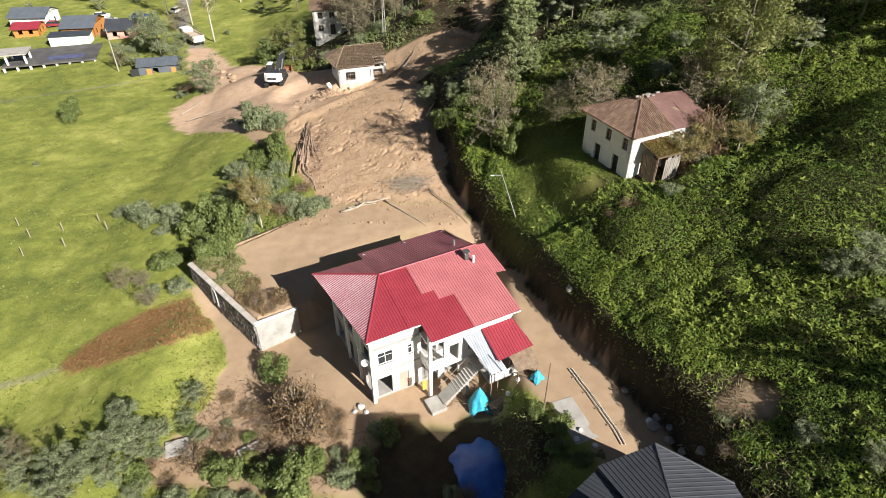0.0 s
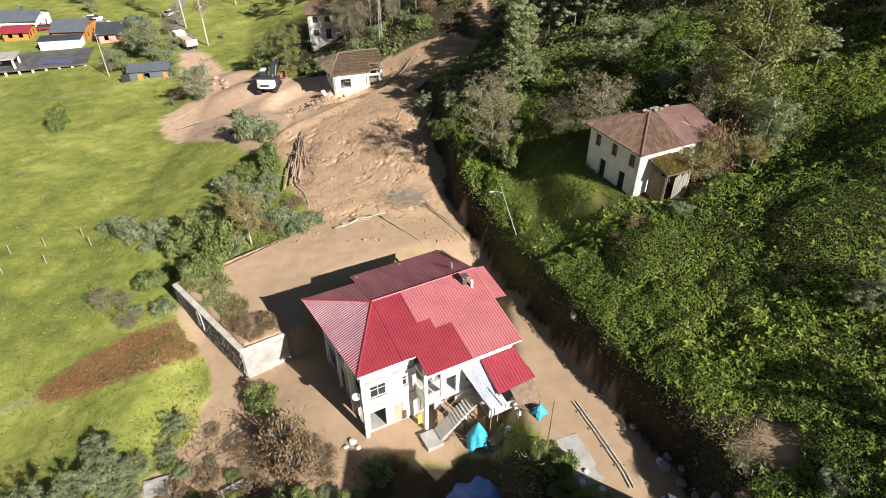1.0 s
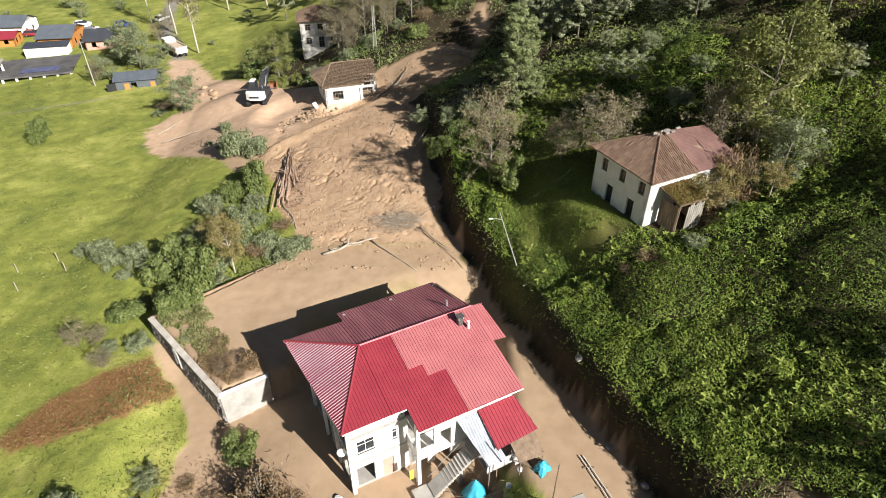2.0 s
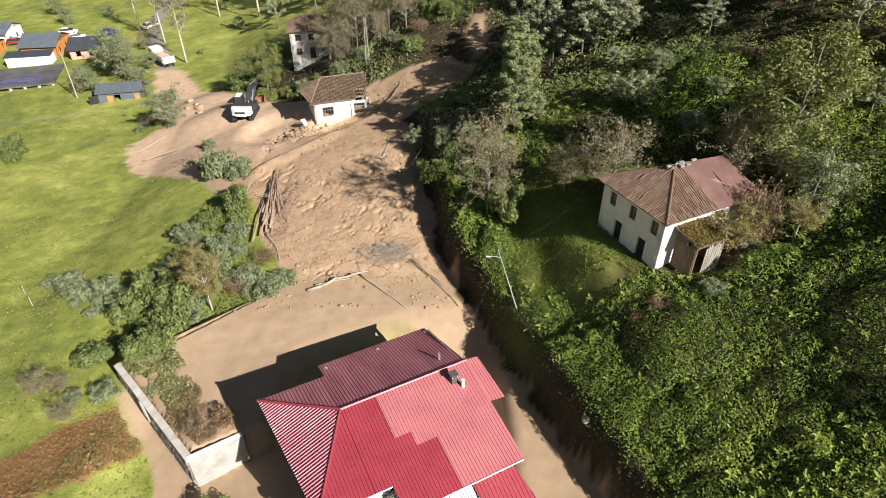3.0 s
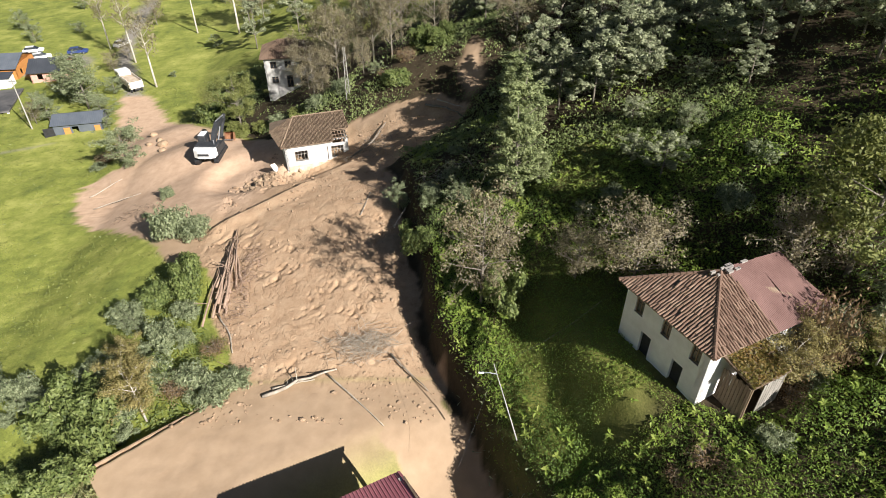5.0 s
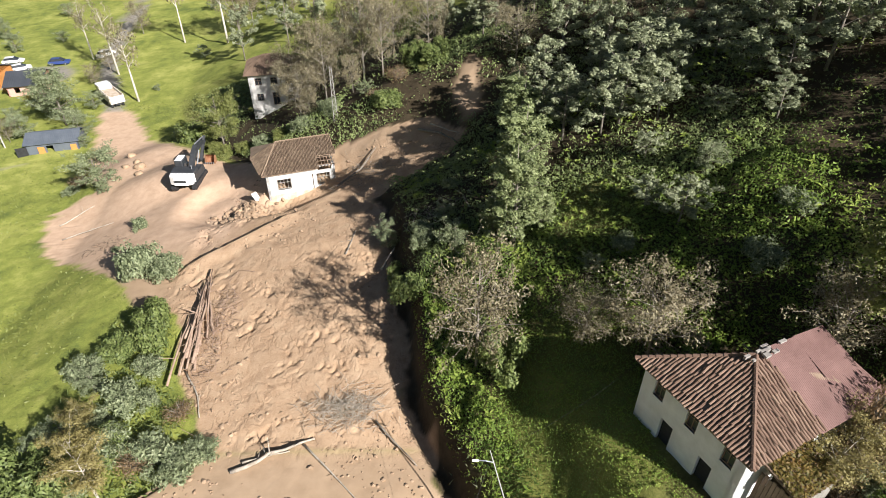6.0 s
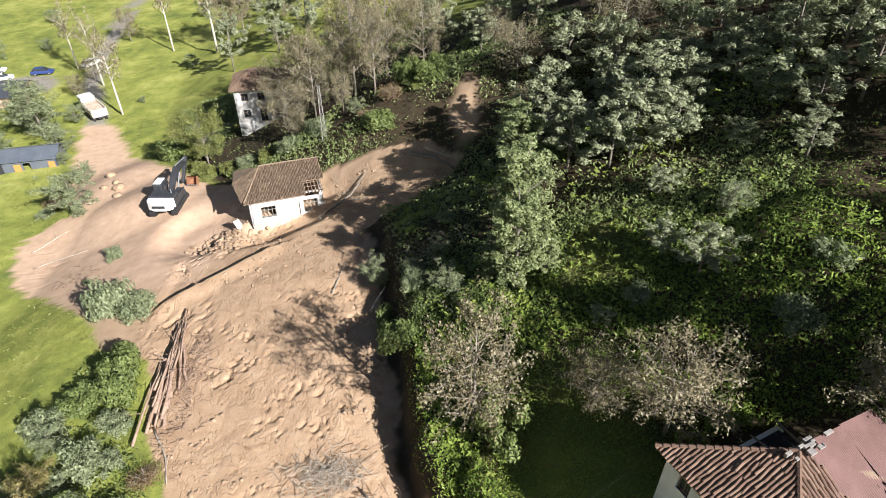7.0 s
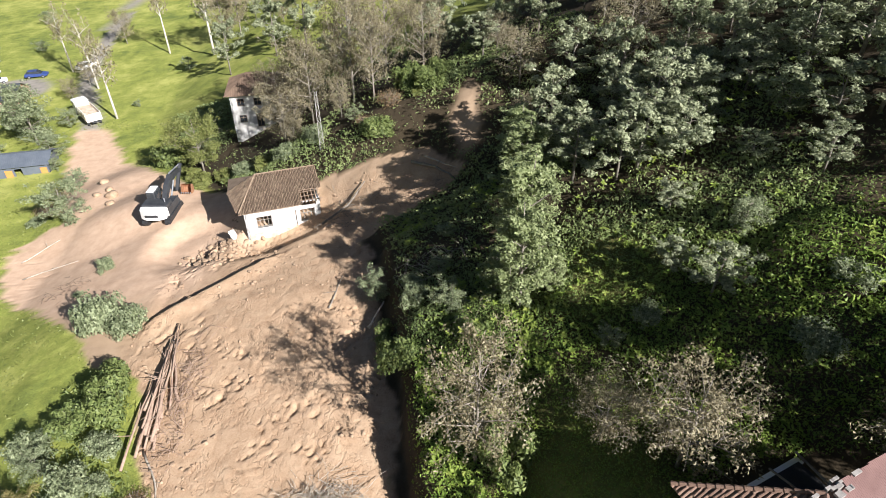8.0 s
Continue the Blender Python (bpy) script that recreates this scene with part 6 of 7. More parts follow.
# ---- house struck by the slide ----
def struck_house():
    h = base("mud_struck_house", -17.0, 95.9, 2.0, 19, "small white house buried to its sills by the mud", "house")
    W, D, H = 8.0, 6.6, 3.6
    placed(part("wall", wall_with_holes(W, H + 1.0, 0.3, [(1.15, 1.35, 2.75, 2.65), (4.5, 0.4, 5.35, 2.75), (5.75, 1.25, 7.35, 2.7), (6.0, 3.0, 7.6, 3.55)], -1.0), M_DULLWHITE, h), 0, 0, 0)
    window(h, 1.15, 1.35, 1.6, 1.3, y=0.08, bars=3, glass=False, frame_mat=M_OLDBOARD)
    window(h, 5.75, 1.25, 1.6, 1.45, y=0.08, bars=3, glass=False, frame_mat=M_OLDBOARD)
    part("door", moved(box(0, 0, 0, 0.75, 0.06, 2.2), 4.5, 0.1, 0.45), M_OLDWHITE, h, "grey-white plank door")
    placed(part("wall", wall_with_holes(D, H + 1.0, 0.3, [(1.5, 1.4, 2.5, 2.5), (4.2, 1.4, 5.2, 2.5)], -1.0), M_OLDWHITE, h), 0, D, 0, -90)
    placed(part("wall", wall_with_holes(W, H + 1.0, 0.3, [], -1.0), M_OLDWHITE, h), W, D, 0, 180)
    placed(part("wall", wall_with_holes(D, H + 1.0, 0.3, [(2, 1.4, 3, 2.5)], -1.0), M_OLDWHITE, h), W, 0, 0, 90)
    part("inner_wall", box(3.9, 0.35, -0.6, 4.1, D - 0.35, H), M_OLDWHITE, h)
    zr = 5.6
    A, B, C, E = (-0.5, -0.45, H), (6.0, -0.45, H), (W + 0.4, D + 0.5, H + 0.3), (-1.3, D * 0.62, H + 0.35)
    P, Q = (1.9, 3.9, zr), (W + 0.35, 3.9, zr)
    sl = (zr - H) / 4.35
    Rlow = (6.0, 1.25, H + 1.7 * sl)
    front = [A, B, Rlow, (W + 0.4, 1.25, H + 1.7 * sl), Q, P]
    part("roof_deck", slab(front, 0.1), M_WOOD, h)
    up = lambda p: (p[0], p[1], p[2] + 0.02)
    part("tiles", tiled([up(p) for p in front], (1, 0, 0), 0.16, 0.3, 8, 0.015), M_MOSSY, h, "brown weathered roof covering")["kind"] = "stuff"
    part("roof_deck", slab([E, A, P], 0.1), M_WOOD, h)
    part("tiles", tiled([up(E), up(A), up(P)], (0.2, -1, 0), 0.2, 0.36, 9, 0.03), M_MOSSY, h)["kind"] = "stuff"
    part("roof_deck", slab([C, (-1.0, D + 0.5, H + 0.3), E, P, Q], 0.1), M_WOOD, h)
    for k in range(6):
        x = 6.15 + 0.38 * k
        part("rafter", tube([(x, -0.35, H + 0.03), (x, 1.5, H + 1.75 * sl)], 0.055, 5), M_WOOD, h)
    for k in range(3):
        part("batten", tube([(6.0, -0.1 + 0.5 * k, H + (0.35 + 0.5 * k) * sl + 0.08), (W + 0.3, -0.1 + 0.5 * k, H + (0.35 + 0.5 * k) * sl + 0.08)], 0.035, 4), M_WOOD, h)
    part("hip_board", tube([(-0.45, -0.4, H + 0.12), (1.9, 3.9, zr + 0.1)], 0.09, 6), M_WOOD, h)
    part("ridge_board", tube([(1.9, 3.9, zr + 0.08), (W + 0.35, 3.9, zr + 0.08)], 0.09, 6), M_WOOD, h)
    part("gable_wall", slab([(W - 0.05, 0.3, H), (W - 0.05, D - 0.3, H), (W - 0.05, 3.9, zr - 0.1), (W - 0.2, 3.9, zr - 0.1)], 0.05), M_OLDWHITE, h)
    part("wall_skirt", box(0.2, -0.06, -0.9, W - 0.1, -0.003, 0.75, bevel=0.02), M_MUDDY, h, "mud-splashed foot of the wall")
    sheet = part("leaning_sheet", box(0, 0, 0, 0.7, 0.03, 1.1), M_WHITE, h, "broken white panel")
    sheet.matrix_basis = pose(-1.6, 0.4, 0.1, -50, 0, 30)


def far_house():
    h = base("far_white_house", -25.6, 122.4, 3.2, 10, "two-storey white house with a rusty roof among trees", "house")
    W, D, H = 7.4, 6.5, 4.7
    ws = [(0.9, 2.9, 1.9, 4.0), (3.2, 2.9, 4.2, 4.0), (5.4, 2.9, 6.4, 4.0), (0.9, 0.5, 1.9, 1.6), (3.2, -0.3, 4.2, 1.7), (5.4, 0.5, 6.4, 1.6)]
    f = placed(part("wall", wall_with_holes(W, H + 2.4, 0.3, ws, -2.4), M_DULLWHITE, h), 0, 0, 0)
    for x0, z0, x1, z1 in ws:
        window(f, x0, z0, x1 - x0, z1 - z0, y=0.08, bars=1)
    ls = [(1.0, 2.9, 2.0, 4.0), (4.2, 2.9, 5.2, 4.0), (2.6, 0.5, 3.6, 1.6)]
    l = placed(part("wall", wall_with_holes(D, H + 2.4, 0.3, ls, -2.4), M_OLDWHITE, h), 0, D, 0, -90)
    for x0, z0, x1, z1 in ls:
        window(l, x0, z0, x1 - x0, z1 - z0, y=0.08, bars=1)
    placed(part("wall", wall_with_holes(W, H + 2.4, 0.3, [], -2.4), M_OLDWHITE, h), W, D, 0, 180)
    placed(part("wall", wall_with_holes(D, H + 2.4, 0.3, [], -2.4), M_OLDWHITE, h), W, 0, 0, 90)
    o, zr = 0.6, H + 1.9
    A, B, C, E = (-o, -o, H - 0.1), (W + o, -o, H - 0.1), (W + o, D + o, H - 0.1), (-o, D + o, H - 0.1)
    P, Q = (2.6, D / 2, zr), (W - 2.6, D / 2, zr)
    for q, along in (((A, B, Q, P), (1, 0, 0)), ((C, E, P, Q), (1, 0, 0)), ((E, A, P), (0, 1, 0)), ((B, C, Q), (0, 1, 0))):
        part("roof", ribbed(list(q), along, 0.3), M_RUSTROOF, h, "rust-brown sheet roof")


def grey_house():
    h = base("grey_roofed_house", 0, 0, 0, 0, "house under a dark grey ribbed metal roof beside the road", "house")
    P, R, L, L2 = (13.85, 24.3, 5.6), (18.5, 22.1, 4.5), (10.0, 23.1, 4.6), (2.6, 17.0, 4.3)
    P2, R2, L3 = (13.2, 10.5, 5.9), (21.0, 10.5, 4.0), (2.5, 8.0, 4.3)
    M = (12.0, 19.0, 5.5)
    part("roof_sheet", ribbed([P, R, R2, P2], (0.2, -1, 0), 0.3), M_GREY, h)
    part("roof_sheet", ribbed([P, P2, M, L], (0.9, 0.4, 0.0), 0.3), M_GREY, h)
    part("roof_sheet", ribbed([L, M, P2, L3, L2], (0.6, 0.6, 0), 0.3), M_GREY, h)
    for a, b in ((P, P2), (L, M), (P, R), (M, P2)):
        part("ridge_cap", tube([Vector(a) + Vector((0, 0, 0.03)), Vector(b) + Vector((0, 0, 0.03))], 0.09, 6), M_GREY, h)
    # Unseen upper storey and hip roof, added to cast shade on the front yard.
    part("unseen_shade_storey", box(11.2, 8.0, 4.0, 15.8, 14.2, 12.8), M_WHITE, h)
    U = [(10.7, 7.5, 12.8), (16.2, 7.5, 12.8), (16.2, 14.7, 12.8), (10.7, 14.7, 12.8)]
    A, B = (13.4, 10.2, 14.0), (13.4, 12.2, 14.0)
    part("roof_sheet", ribbed([U[1], U[2], B, A], (1, 0, -0.4), 0.3), M_GREY, h)
    part("roof_sheet", ribbed([U[3], U[0], A, B], (-1, 0, -0.4), 0.3), M_GREY, h)
    part("roof_sheet", ribbed([U[2], U[3], B], (0, 1, -0.4), 0.3), M_GREY, h)
    part("roof_sheet", ribbed([U[0], U[1], A], (0, -1, -0.4), 0.3), M_GREY, h)
    part("wall", box(3.6, 9.0, -4.0, 9.0, 16.6, 4.0), M_WHITE, h)
    part("wall", box(9.2, 11.6, -4.0, 18.2, 21.6, 4.0), M_WHITE, h)
    part("wall", box(10.6, 21.6, -3.0, 16.5, 22.6, 4.3), M_WHITE, h)


# ---- hamlet across the meadow ----
def hamlet():
    s = base("concrete_frame_building", -94.5, 126.6, -8.3, 18, "unfinished flat-roofed concrete building with tarpaulins on top", "building")
    part("roof_slab", box(0, 0, 2.9, 18.5, 12.0, 3.2, bevel=0.03), M_WETSLAB, s, "dark stained concrete roof slab")
    part("floor_slab", box(0, 0, -0.5, 18.5, 12.0, 0.1), M_CONCRETE, s)
    # Back wall coloured near black for the shade behind the columns.
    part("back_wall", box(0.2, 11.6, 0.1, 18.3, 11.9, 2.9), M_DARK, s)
    for k in range(8):
        part("column", box(0.2 + 2.55 * k, 0.1, 0.1, 0.6 + 2.55 * k, 0.5, 2.9), M_WHITE, s)
    part("balustrade", box(0, -0.05, 0.1, 18.5, 0.05, 0.75), M_OLDWHITE, s)
    for k, x in enumerate((1.0, 4.6)):
        part("upper_column", box(x, 1.0, 3.2, x + 0.4, 1.4, 5.2), M_WHITE, s)
        part("upper_column", box(x, 5.0, 3.2, x + 0.4, 5.4, 5.2), M_WHITE, s)
    part("upper_slab", box(-2.5, 0.6, 5.2, 5.4, 6.0, 5.45), M_CONCRETE, s)
    t = base("roof_tarpaulin", -84.0, 133.4, -5.05, 18, "wet blue-black tarpaulin lying on the flat roof", "tarpaulin")
    bm = bmesh.new()
    bmesh.ops.create_grid(bm, x_segments=16, y_segments=8, size=1)
    for v in bm.verts:
        v.co = Vector((v.co.x * 3.6 + 0.4 * noise.noise(v.co * 3), v.co.y * 1.5, 0.06 + 0.07 * noise.noise(v.co * 5)))
    part("sheet", bm, M_WETBLUE, t, shade=True)
    w = base("white_outbuilding", -93.2, 143.8, -6.6, 12, "long low white outbuilding", "outbuilding")
    part("wall", box(0, 0, -0.3, 9.0, 3, 2.6, bevel=0.03), M_WHITE, w)
    part("roof", slab([(-0.2, -0.2, 2.75), (9.2, -0.2, 2.75), (9.2, 3.2, 3.1), (-0.2, 3.2, 3.1)], 0.1), M_GREY, w)
    for name, lab, x, y, turn, W, D, H, rise, wall, roof in (
        ("grey_roofed_cottage", "orange-walled cottage with a grey sheet roof", -93.0, 149.5, 8, 7.5, 9.0, 3.0, 1.6, M_ORANGE, M_SLATE),
        ("dark_roofed_cottage", "small cottage with a dark grey roof", -81.0, 147.5, 12, 6.5, 7.0, 2.6, 1.6, M_PEACH, M_GREY),
        ("blue_grey_cottage", "cottage with a blue-grey sheet roof", -112.0, 160.0, 5, 9.0, 8.0, 3.2, 1.5, M_OLDWHITE, M_SLATE),
        ("red_roofed_hut", "small orange hut with a red roof", -107.0, 152.5, 10, 6.0, 5.0, 2.4, 0.9, M_ORANGE, M_RED),
    ):
        c = base(name, x, y, ground_at(x, y) - 0.2, turn, lab, "cottage")
        for wl in ((W, 0, 0, 0), (W, W, D, 180), (D, 0, D, -90), (D, W, 0, 90)):
            placed(part("wall", wall_with_holes(wl[0], H, 0.2, [(wl[0] * 0.2, 0.9, wl[0] * 0.2 + 1.0, 2.0), (wl[0] * 0.6, 0.9, wl[0] * 0.6 + 1.0, 2.0)]), wall, c), wl[1], wl[2], 0, wl[3])
        # Floor coloured near black as the shade seen through the windows.
        part("floor", box(0.2, 0.2, 0, W - 0.2, D - 0.2, 0.1), M_DARK, c)
        part("roof", ribbed([(-0.4, -0.7, H - 0.2), (W + 0.4, -0.7, H - 0.2), (W + 0.4, D / 2, H + rise), (-0.4, D / 2, H + rise)], (1, 0, 0), 0.4), roof, c)
        part("roof", ribbed([(W + 0.4, D + 0.5, H - 0.1), (-0.4, D + 0.5, H - 0.1), (-0.4, D / 2, H + rise), (W + 0.4, D / 2, H + rise)], (1, 0, 0), 0.4), roof, c)
        for gx in (0.02, W - 0.12):
            part("gable", slab([(gx, 0, H), (gx, D, H), (gx, D / 2, H + rise - 0.1), (gx + 0.1, D / 2, H + rise - 0.1)], 0.02), wall, c)
    s = base("field_shed", -62.9, 121.9, -5.9, 14, "low grey sheet-metal shed with orange doors, open", "shed")
    part("wall", wall_with_holes(7.6, 2.5, 0.1, [(1.6, 0, 2.6, 2.0), (2.9, 0, 3.9, 2.1), (6.4, 0.2, 7.3, 2.0)]), M_SLATE, s)
    placed(part("wall", wall_with_holes(5.0, 2.5, 0.1, []), M_SLATE, s), 0, 5, 0, -90)
    placed(part("wall", wall_with_holes(5.0, 2.5, 0.1, []), M_SLATE, s), 7.6, 0, 0, 90)
    placed(part("wall", wall_with_holes(7.6, 2.5, 0.1, []), M_SLATE, s), 7.6, 5, 0, 180)
    part("roof", ribbed([(-0.3, -0.4, 2.55), (7.9, -0.4, 2.55), (7.9, 2.6, 3.5), (-0.3, 2.6, 3.5)], (1, 0, 0), 0.3), M_SLATE, s)
    part("roof", ribbed([(7.9, 5.3, 2.55), (-0.3, 5.3, 2.55), (-0.3, 2.6, 3.5), (7.9, 2.6, 3.5)], (1, 0, 0), 0.3), M_SLATE, s)
    part("door", box(1.6, -0.06, 0, 2.6, -0.01, 2.0), M_ORANGE, s, "orange painted door")
    part("door", box(6.4, -0.06, 0.2, 7.3, -0.01, 2.0), M_ORANGE, s, "orange painted door")
    part("side_flap", moved(box(0, 0, 0, 1.6, 0.05, 2.2), -1.5, -0.3, 0, 0, 0, 10), M_BLACK, s, "black plastic flap")


M_CLOD = plain("tan earth", (0.22, 0.145, 0.085), (0.42, 0.30, 0.195), 1.2, 0.95, bump=0.5)
M_COPING = plain("weathered coping", (0.36, 0.32, 0.27), (0.58, 0.54, 0.48), 1.2, 0.9)
terrace()
old_white_house()
struck_house()
far_house()
grey_house()
hamlet()

# ---- machines and vehicles ----
def rounded_run(x0, x1, z0, z1, y0, y1, steps=6):
    """A loop with half-round ends in the x-z plane, extruded along y: a crawler track or a tank."""
    bm = bmesh.new()
    r = (z1 - z0) / 2
    ring = []
    for c, sgn in ((x1 - r, 1), (x0 + r, -1)):
        for k in range(steps + 1):
            t = math.pi * (k / steps - 0.5)
            ring.append((c + sgn * r * math.cos(t), z0 + r + sgn * r * math.sin(t)))
    a = [bm.verts.new((x, y0, z)) for x, z in ring]
    b = [bm.verts.new((x, y1, z)) for x, z in ring]
    n = len(ring)
    for k in range(n):
        bm.faces.new((a[k], a[(k + 1) % n], b[(k + 1) % n], b[k]))
    bm.faces.new(list(reversed(a)))
    bm.faces.new(b)
    bmesh.ops.recalc_face_normals(bm, faces=bm.faces)
    return bm


def wheel(parent, x, y, z, r=0.5, w=0.3):
    """A wheel with its axle along y."""
    bm = bmesh.new()
    bmesh.ops.create_cone(bm, cap_ends=True, segments=18, radius1=r, radius2=r, depth=w)
    bmesh.ops.bevel(bm, geom=[e for e in bm.edges if abs(e.verts[0].co.z - e.verts[1].co.z) < 1e-5], offset=0.05, segments=1, affect="EDGES")
    moved(bm, 0, 0, 0, 90)
    ty = part("wheel", bm, M_BLACK, parent, "black rubber tyre")
    ty.matrix_basis = pose(x, y, z)
    bm = bmesh.new()
    bmesh.ops.create_cone(bm, cap_ends=True, segments=12, radius1=r * 0.55, radius2=r * 0.5, depth=w + 0.04)
    part("rim", moved(bm, 0, 0, 0, 90), M_STEEL, ty)
    return ty


M_BODYWHITE = plain("white machine paint", (0.66, 0.66, 0.64), (0.80, 0.80, 0.78), 1.0, 0.4, bump=0.05)
M_BODYDARK = plain("dark grey machine paint", (0.025, 0.027, 0.03), (0.05, 0.052, 0.055), 1.5, 0.5)
M_BUCKET = plain("worn rusty bucket steel", (0.22, 0.10, 0.05), (0.36, 0.19, 0.10), 3, 0.7, 0.2)
M_CREAM = plain("dusty cream paint", (0.55, 0.50, 0.42), (0.72, 0.67, 0.58), 0.8, 0.6)


def excavator():
    EX, EY = -29.4, 103.4
    e = base("excavator", EX, EY, ground_at(EX, EY) - 0.05, 0, "white and black crawler excavator working on the mud", "excavator")
    for s, y in ((-1.55, "l"), (0.95, "r")):
        tr = part("crawler_track", moved(rounded_run(-2.1, 2.2, -0.1, 0.85, 0, 0.6), 0, 0, 0, 0, 0, 90), M_BLACK, e, "muddy steel crawler track")
        tr.matrix_basis = pose(s + 0.6, 0, 0)
        for k in range(9):
            part("track_shoe", box(-0.62, -1.9 + 0.45 * k, 0.83, 0.02, -1.6 + 0.45 * k, 0.88), M_BODYDARK, tr)
    part("undercarriage", box(-0.9, -1.2, 0.25, 0.9, 1.2, 0.85, bevel=0.08), M_BODYDARK, e)
    up = part("upper_deck", box(-1.45, -2.0, 0.95, 1.45, 1.9, 1.25, bevel=0.05), M_BODYDARK, e)
    bm = bmesh.new()
    pts = [(-1.5, -1.5), (-1.35, -2.25), (-0.7, -2.6), (0.7, -2.6), (1.35, -2.25), (1.5, -1.5)]
    lo = [bm.verts.new((x, y, 1.05)) for x, y in pts]
    hi = [bm.verts.new((x * 0.98, y * 0.98, 2.2)) for x, y in pts]
    for k in range(len(pts)):
        bm.faces.new((lo[k], lo[(k + 1) % 6], hi[(k + 1) % 6], hi[k]))
    bm.faces.new(hi)
    bm.faces.new(list(reversed(lo)))
    bmesh.ops.recalc_face_normals(bm, faces=bm.faces)
    bmesh.ops.bevel(bm, geom=bm.edges[:], offset=0.06, segments=2, affect="EDGES")
    cw = part("counterweight", bm, M_BODYWHITE, e, "white rounded counterweight")
    part("grille", box(-0.7, -2.63, 1.45, 0.7, -2.58, 1.75), M_BODYDARK, cw)
    part("engine_hood", box(-1.42, -1.5, 1.25, 1.42, 0.0, 2.32, bevel=0.08), M_BODYDARK, e)
    part("side_panel", box(-1.47, -1.5, 1.2, -1.43, 0.2, 2.0), M_BODYDARK, e)
    part("side_panel", box(1.43, -1.5, 1.2, 1.47, 1.6, 1.9), M_BODYDARK, e)
    part("tool_box", box(0.55, 0.1, 1.25, 1.42, 1.7, 1.75, bevel=0.05), M_BODYDARK, e)
    cab = part("cab", box(-1.42, 0.1, 1.25, -0.45, 1.85, 2.95, bevel=0.1), M_BODYDARK, e)
    part("cab_roof", box(-1.36, 0.2, 2.93, -0.5, 1.7, 3.02, bevel=0.04), M_BODYWHITE, cab, "white cab roof")
    for q in ((-1.44, 0.3, 1.9, -1.425, 1.7, 2.8), (-1.3, 1.84, 1.7, -0.55, 1.86, 2.8), (-0.45, 0.3, 1.9, -0.435, 1.7, 2.8)):
        part("cab_window", box(*q), M_GLASS, cab)
    part("exhaust", tube([(0.9, -0.6, 2.3), (0.9, -0.6, 2.75)], 0.07, 8), M_STEEL, e)
    boom = part("boom", bmesh.new(), M_BODYDARK, e, "dark bent boom arm")
    bm = bmesh.new()
    prev = None
    for y, z0, z1 in ((0.7, 1.3, 1.9), (2.0, 2.2, 2.95), (3.4, 2.75, 3.5), (4.8, 2.8, 3.3), (6.2, 2.55, 2.9)):
        ring = [bm.verts.new(p) for p in ((-0.05, y, z0), (0.5, y, z0), (0.5, y, z1), (-0.05, y, z1))]
        if prev:
            for k in range(4):
                bm.faces.new((prev[k], prev[(k + 1) % 4], ring[(k + 1) % 4], ring[k]))
        else:
            bm.faces.new(ring)
        prev = ring
    bm.faces.new(prev)
    bmesh.ops.recalc_face_normals(bm, faces=bm.faces)
    bm.to_mesh(boom.data)
    bm.free()
    for x in (-0.2, 0.65):
        part("boom_cylinder", tube([(x, 1.4, 1.35), (x, 3.2, 2.9)], 0.09, 8), M_STEEL, e)
    part("stick_cylinder", tube([(0.22, 3.4, 3.65), (0.22, 6.2, 3.3)], 0.08, 8), M_STEEL, e)
    part("stick", moved(box(-0.18, -0.25, -2.6, 0.18, 0.25, 0.7, bevel=0.06), 0.22, 6.2, 2.75, -22, 12, 0), M_BODYDARK, e)
    bm = bmesh.new()
    prof = [(0.0, 1.2), (0.5, 0.9), (0.65, 0.4), (0.4, 0.0), (-0.1, -0.05), (-0.5, 0.3)]
    l = [bm.verts.new((0.3, 5.3 + y, 0.0 + z)) for y, z in prof]
    r = [bm.verts.new((1.5, 5.3 + y, 0.0 + z)) for y, z in prof]
    for k in range(len(prof) - 1):
        bm.faces.new((l[k], l[k + 1], r[k + 1], r[k]))
    bm.faces.new(l)
    bm.faces.new(list(reversed(r)))
    bmesh.ops.recalc_face_normals(bm, faces=bm.faces)
    bk = part("bucket", bm, M_BUCKET, e, "rusty digging bucket")
    for k in range(5):
        part("tooth", box(0.32 + 0.27 * k, 4.65, 0.2, 0.42 + 0.27 * k, 4.85, 0.33), M_STEEL, bk)
    part("mirror", box(-1.75, 1.7, 2.3, -1.6, 1.75, 2.6), M_BODYDARK, e)
    e.matrix_basis = e.matrix_basis @ Matrix.Scale(1.05, 4)


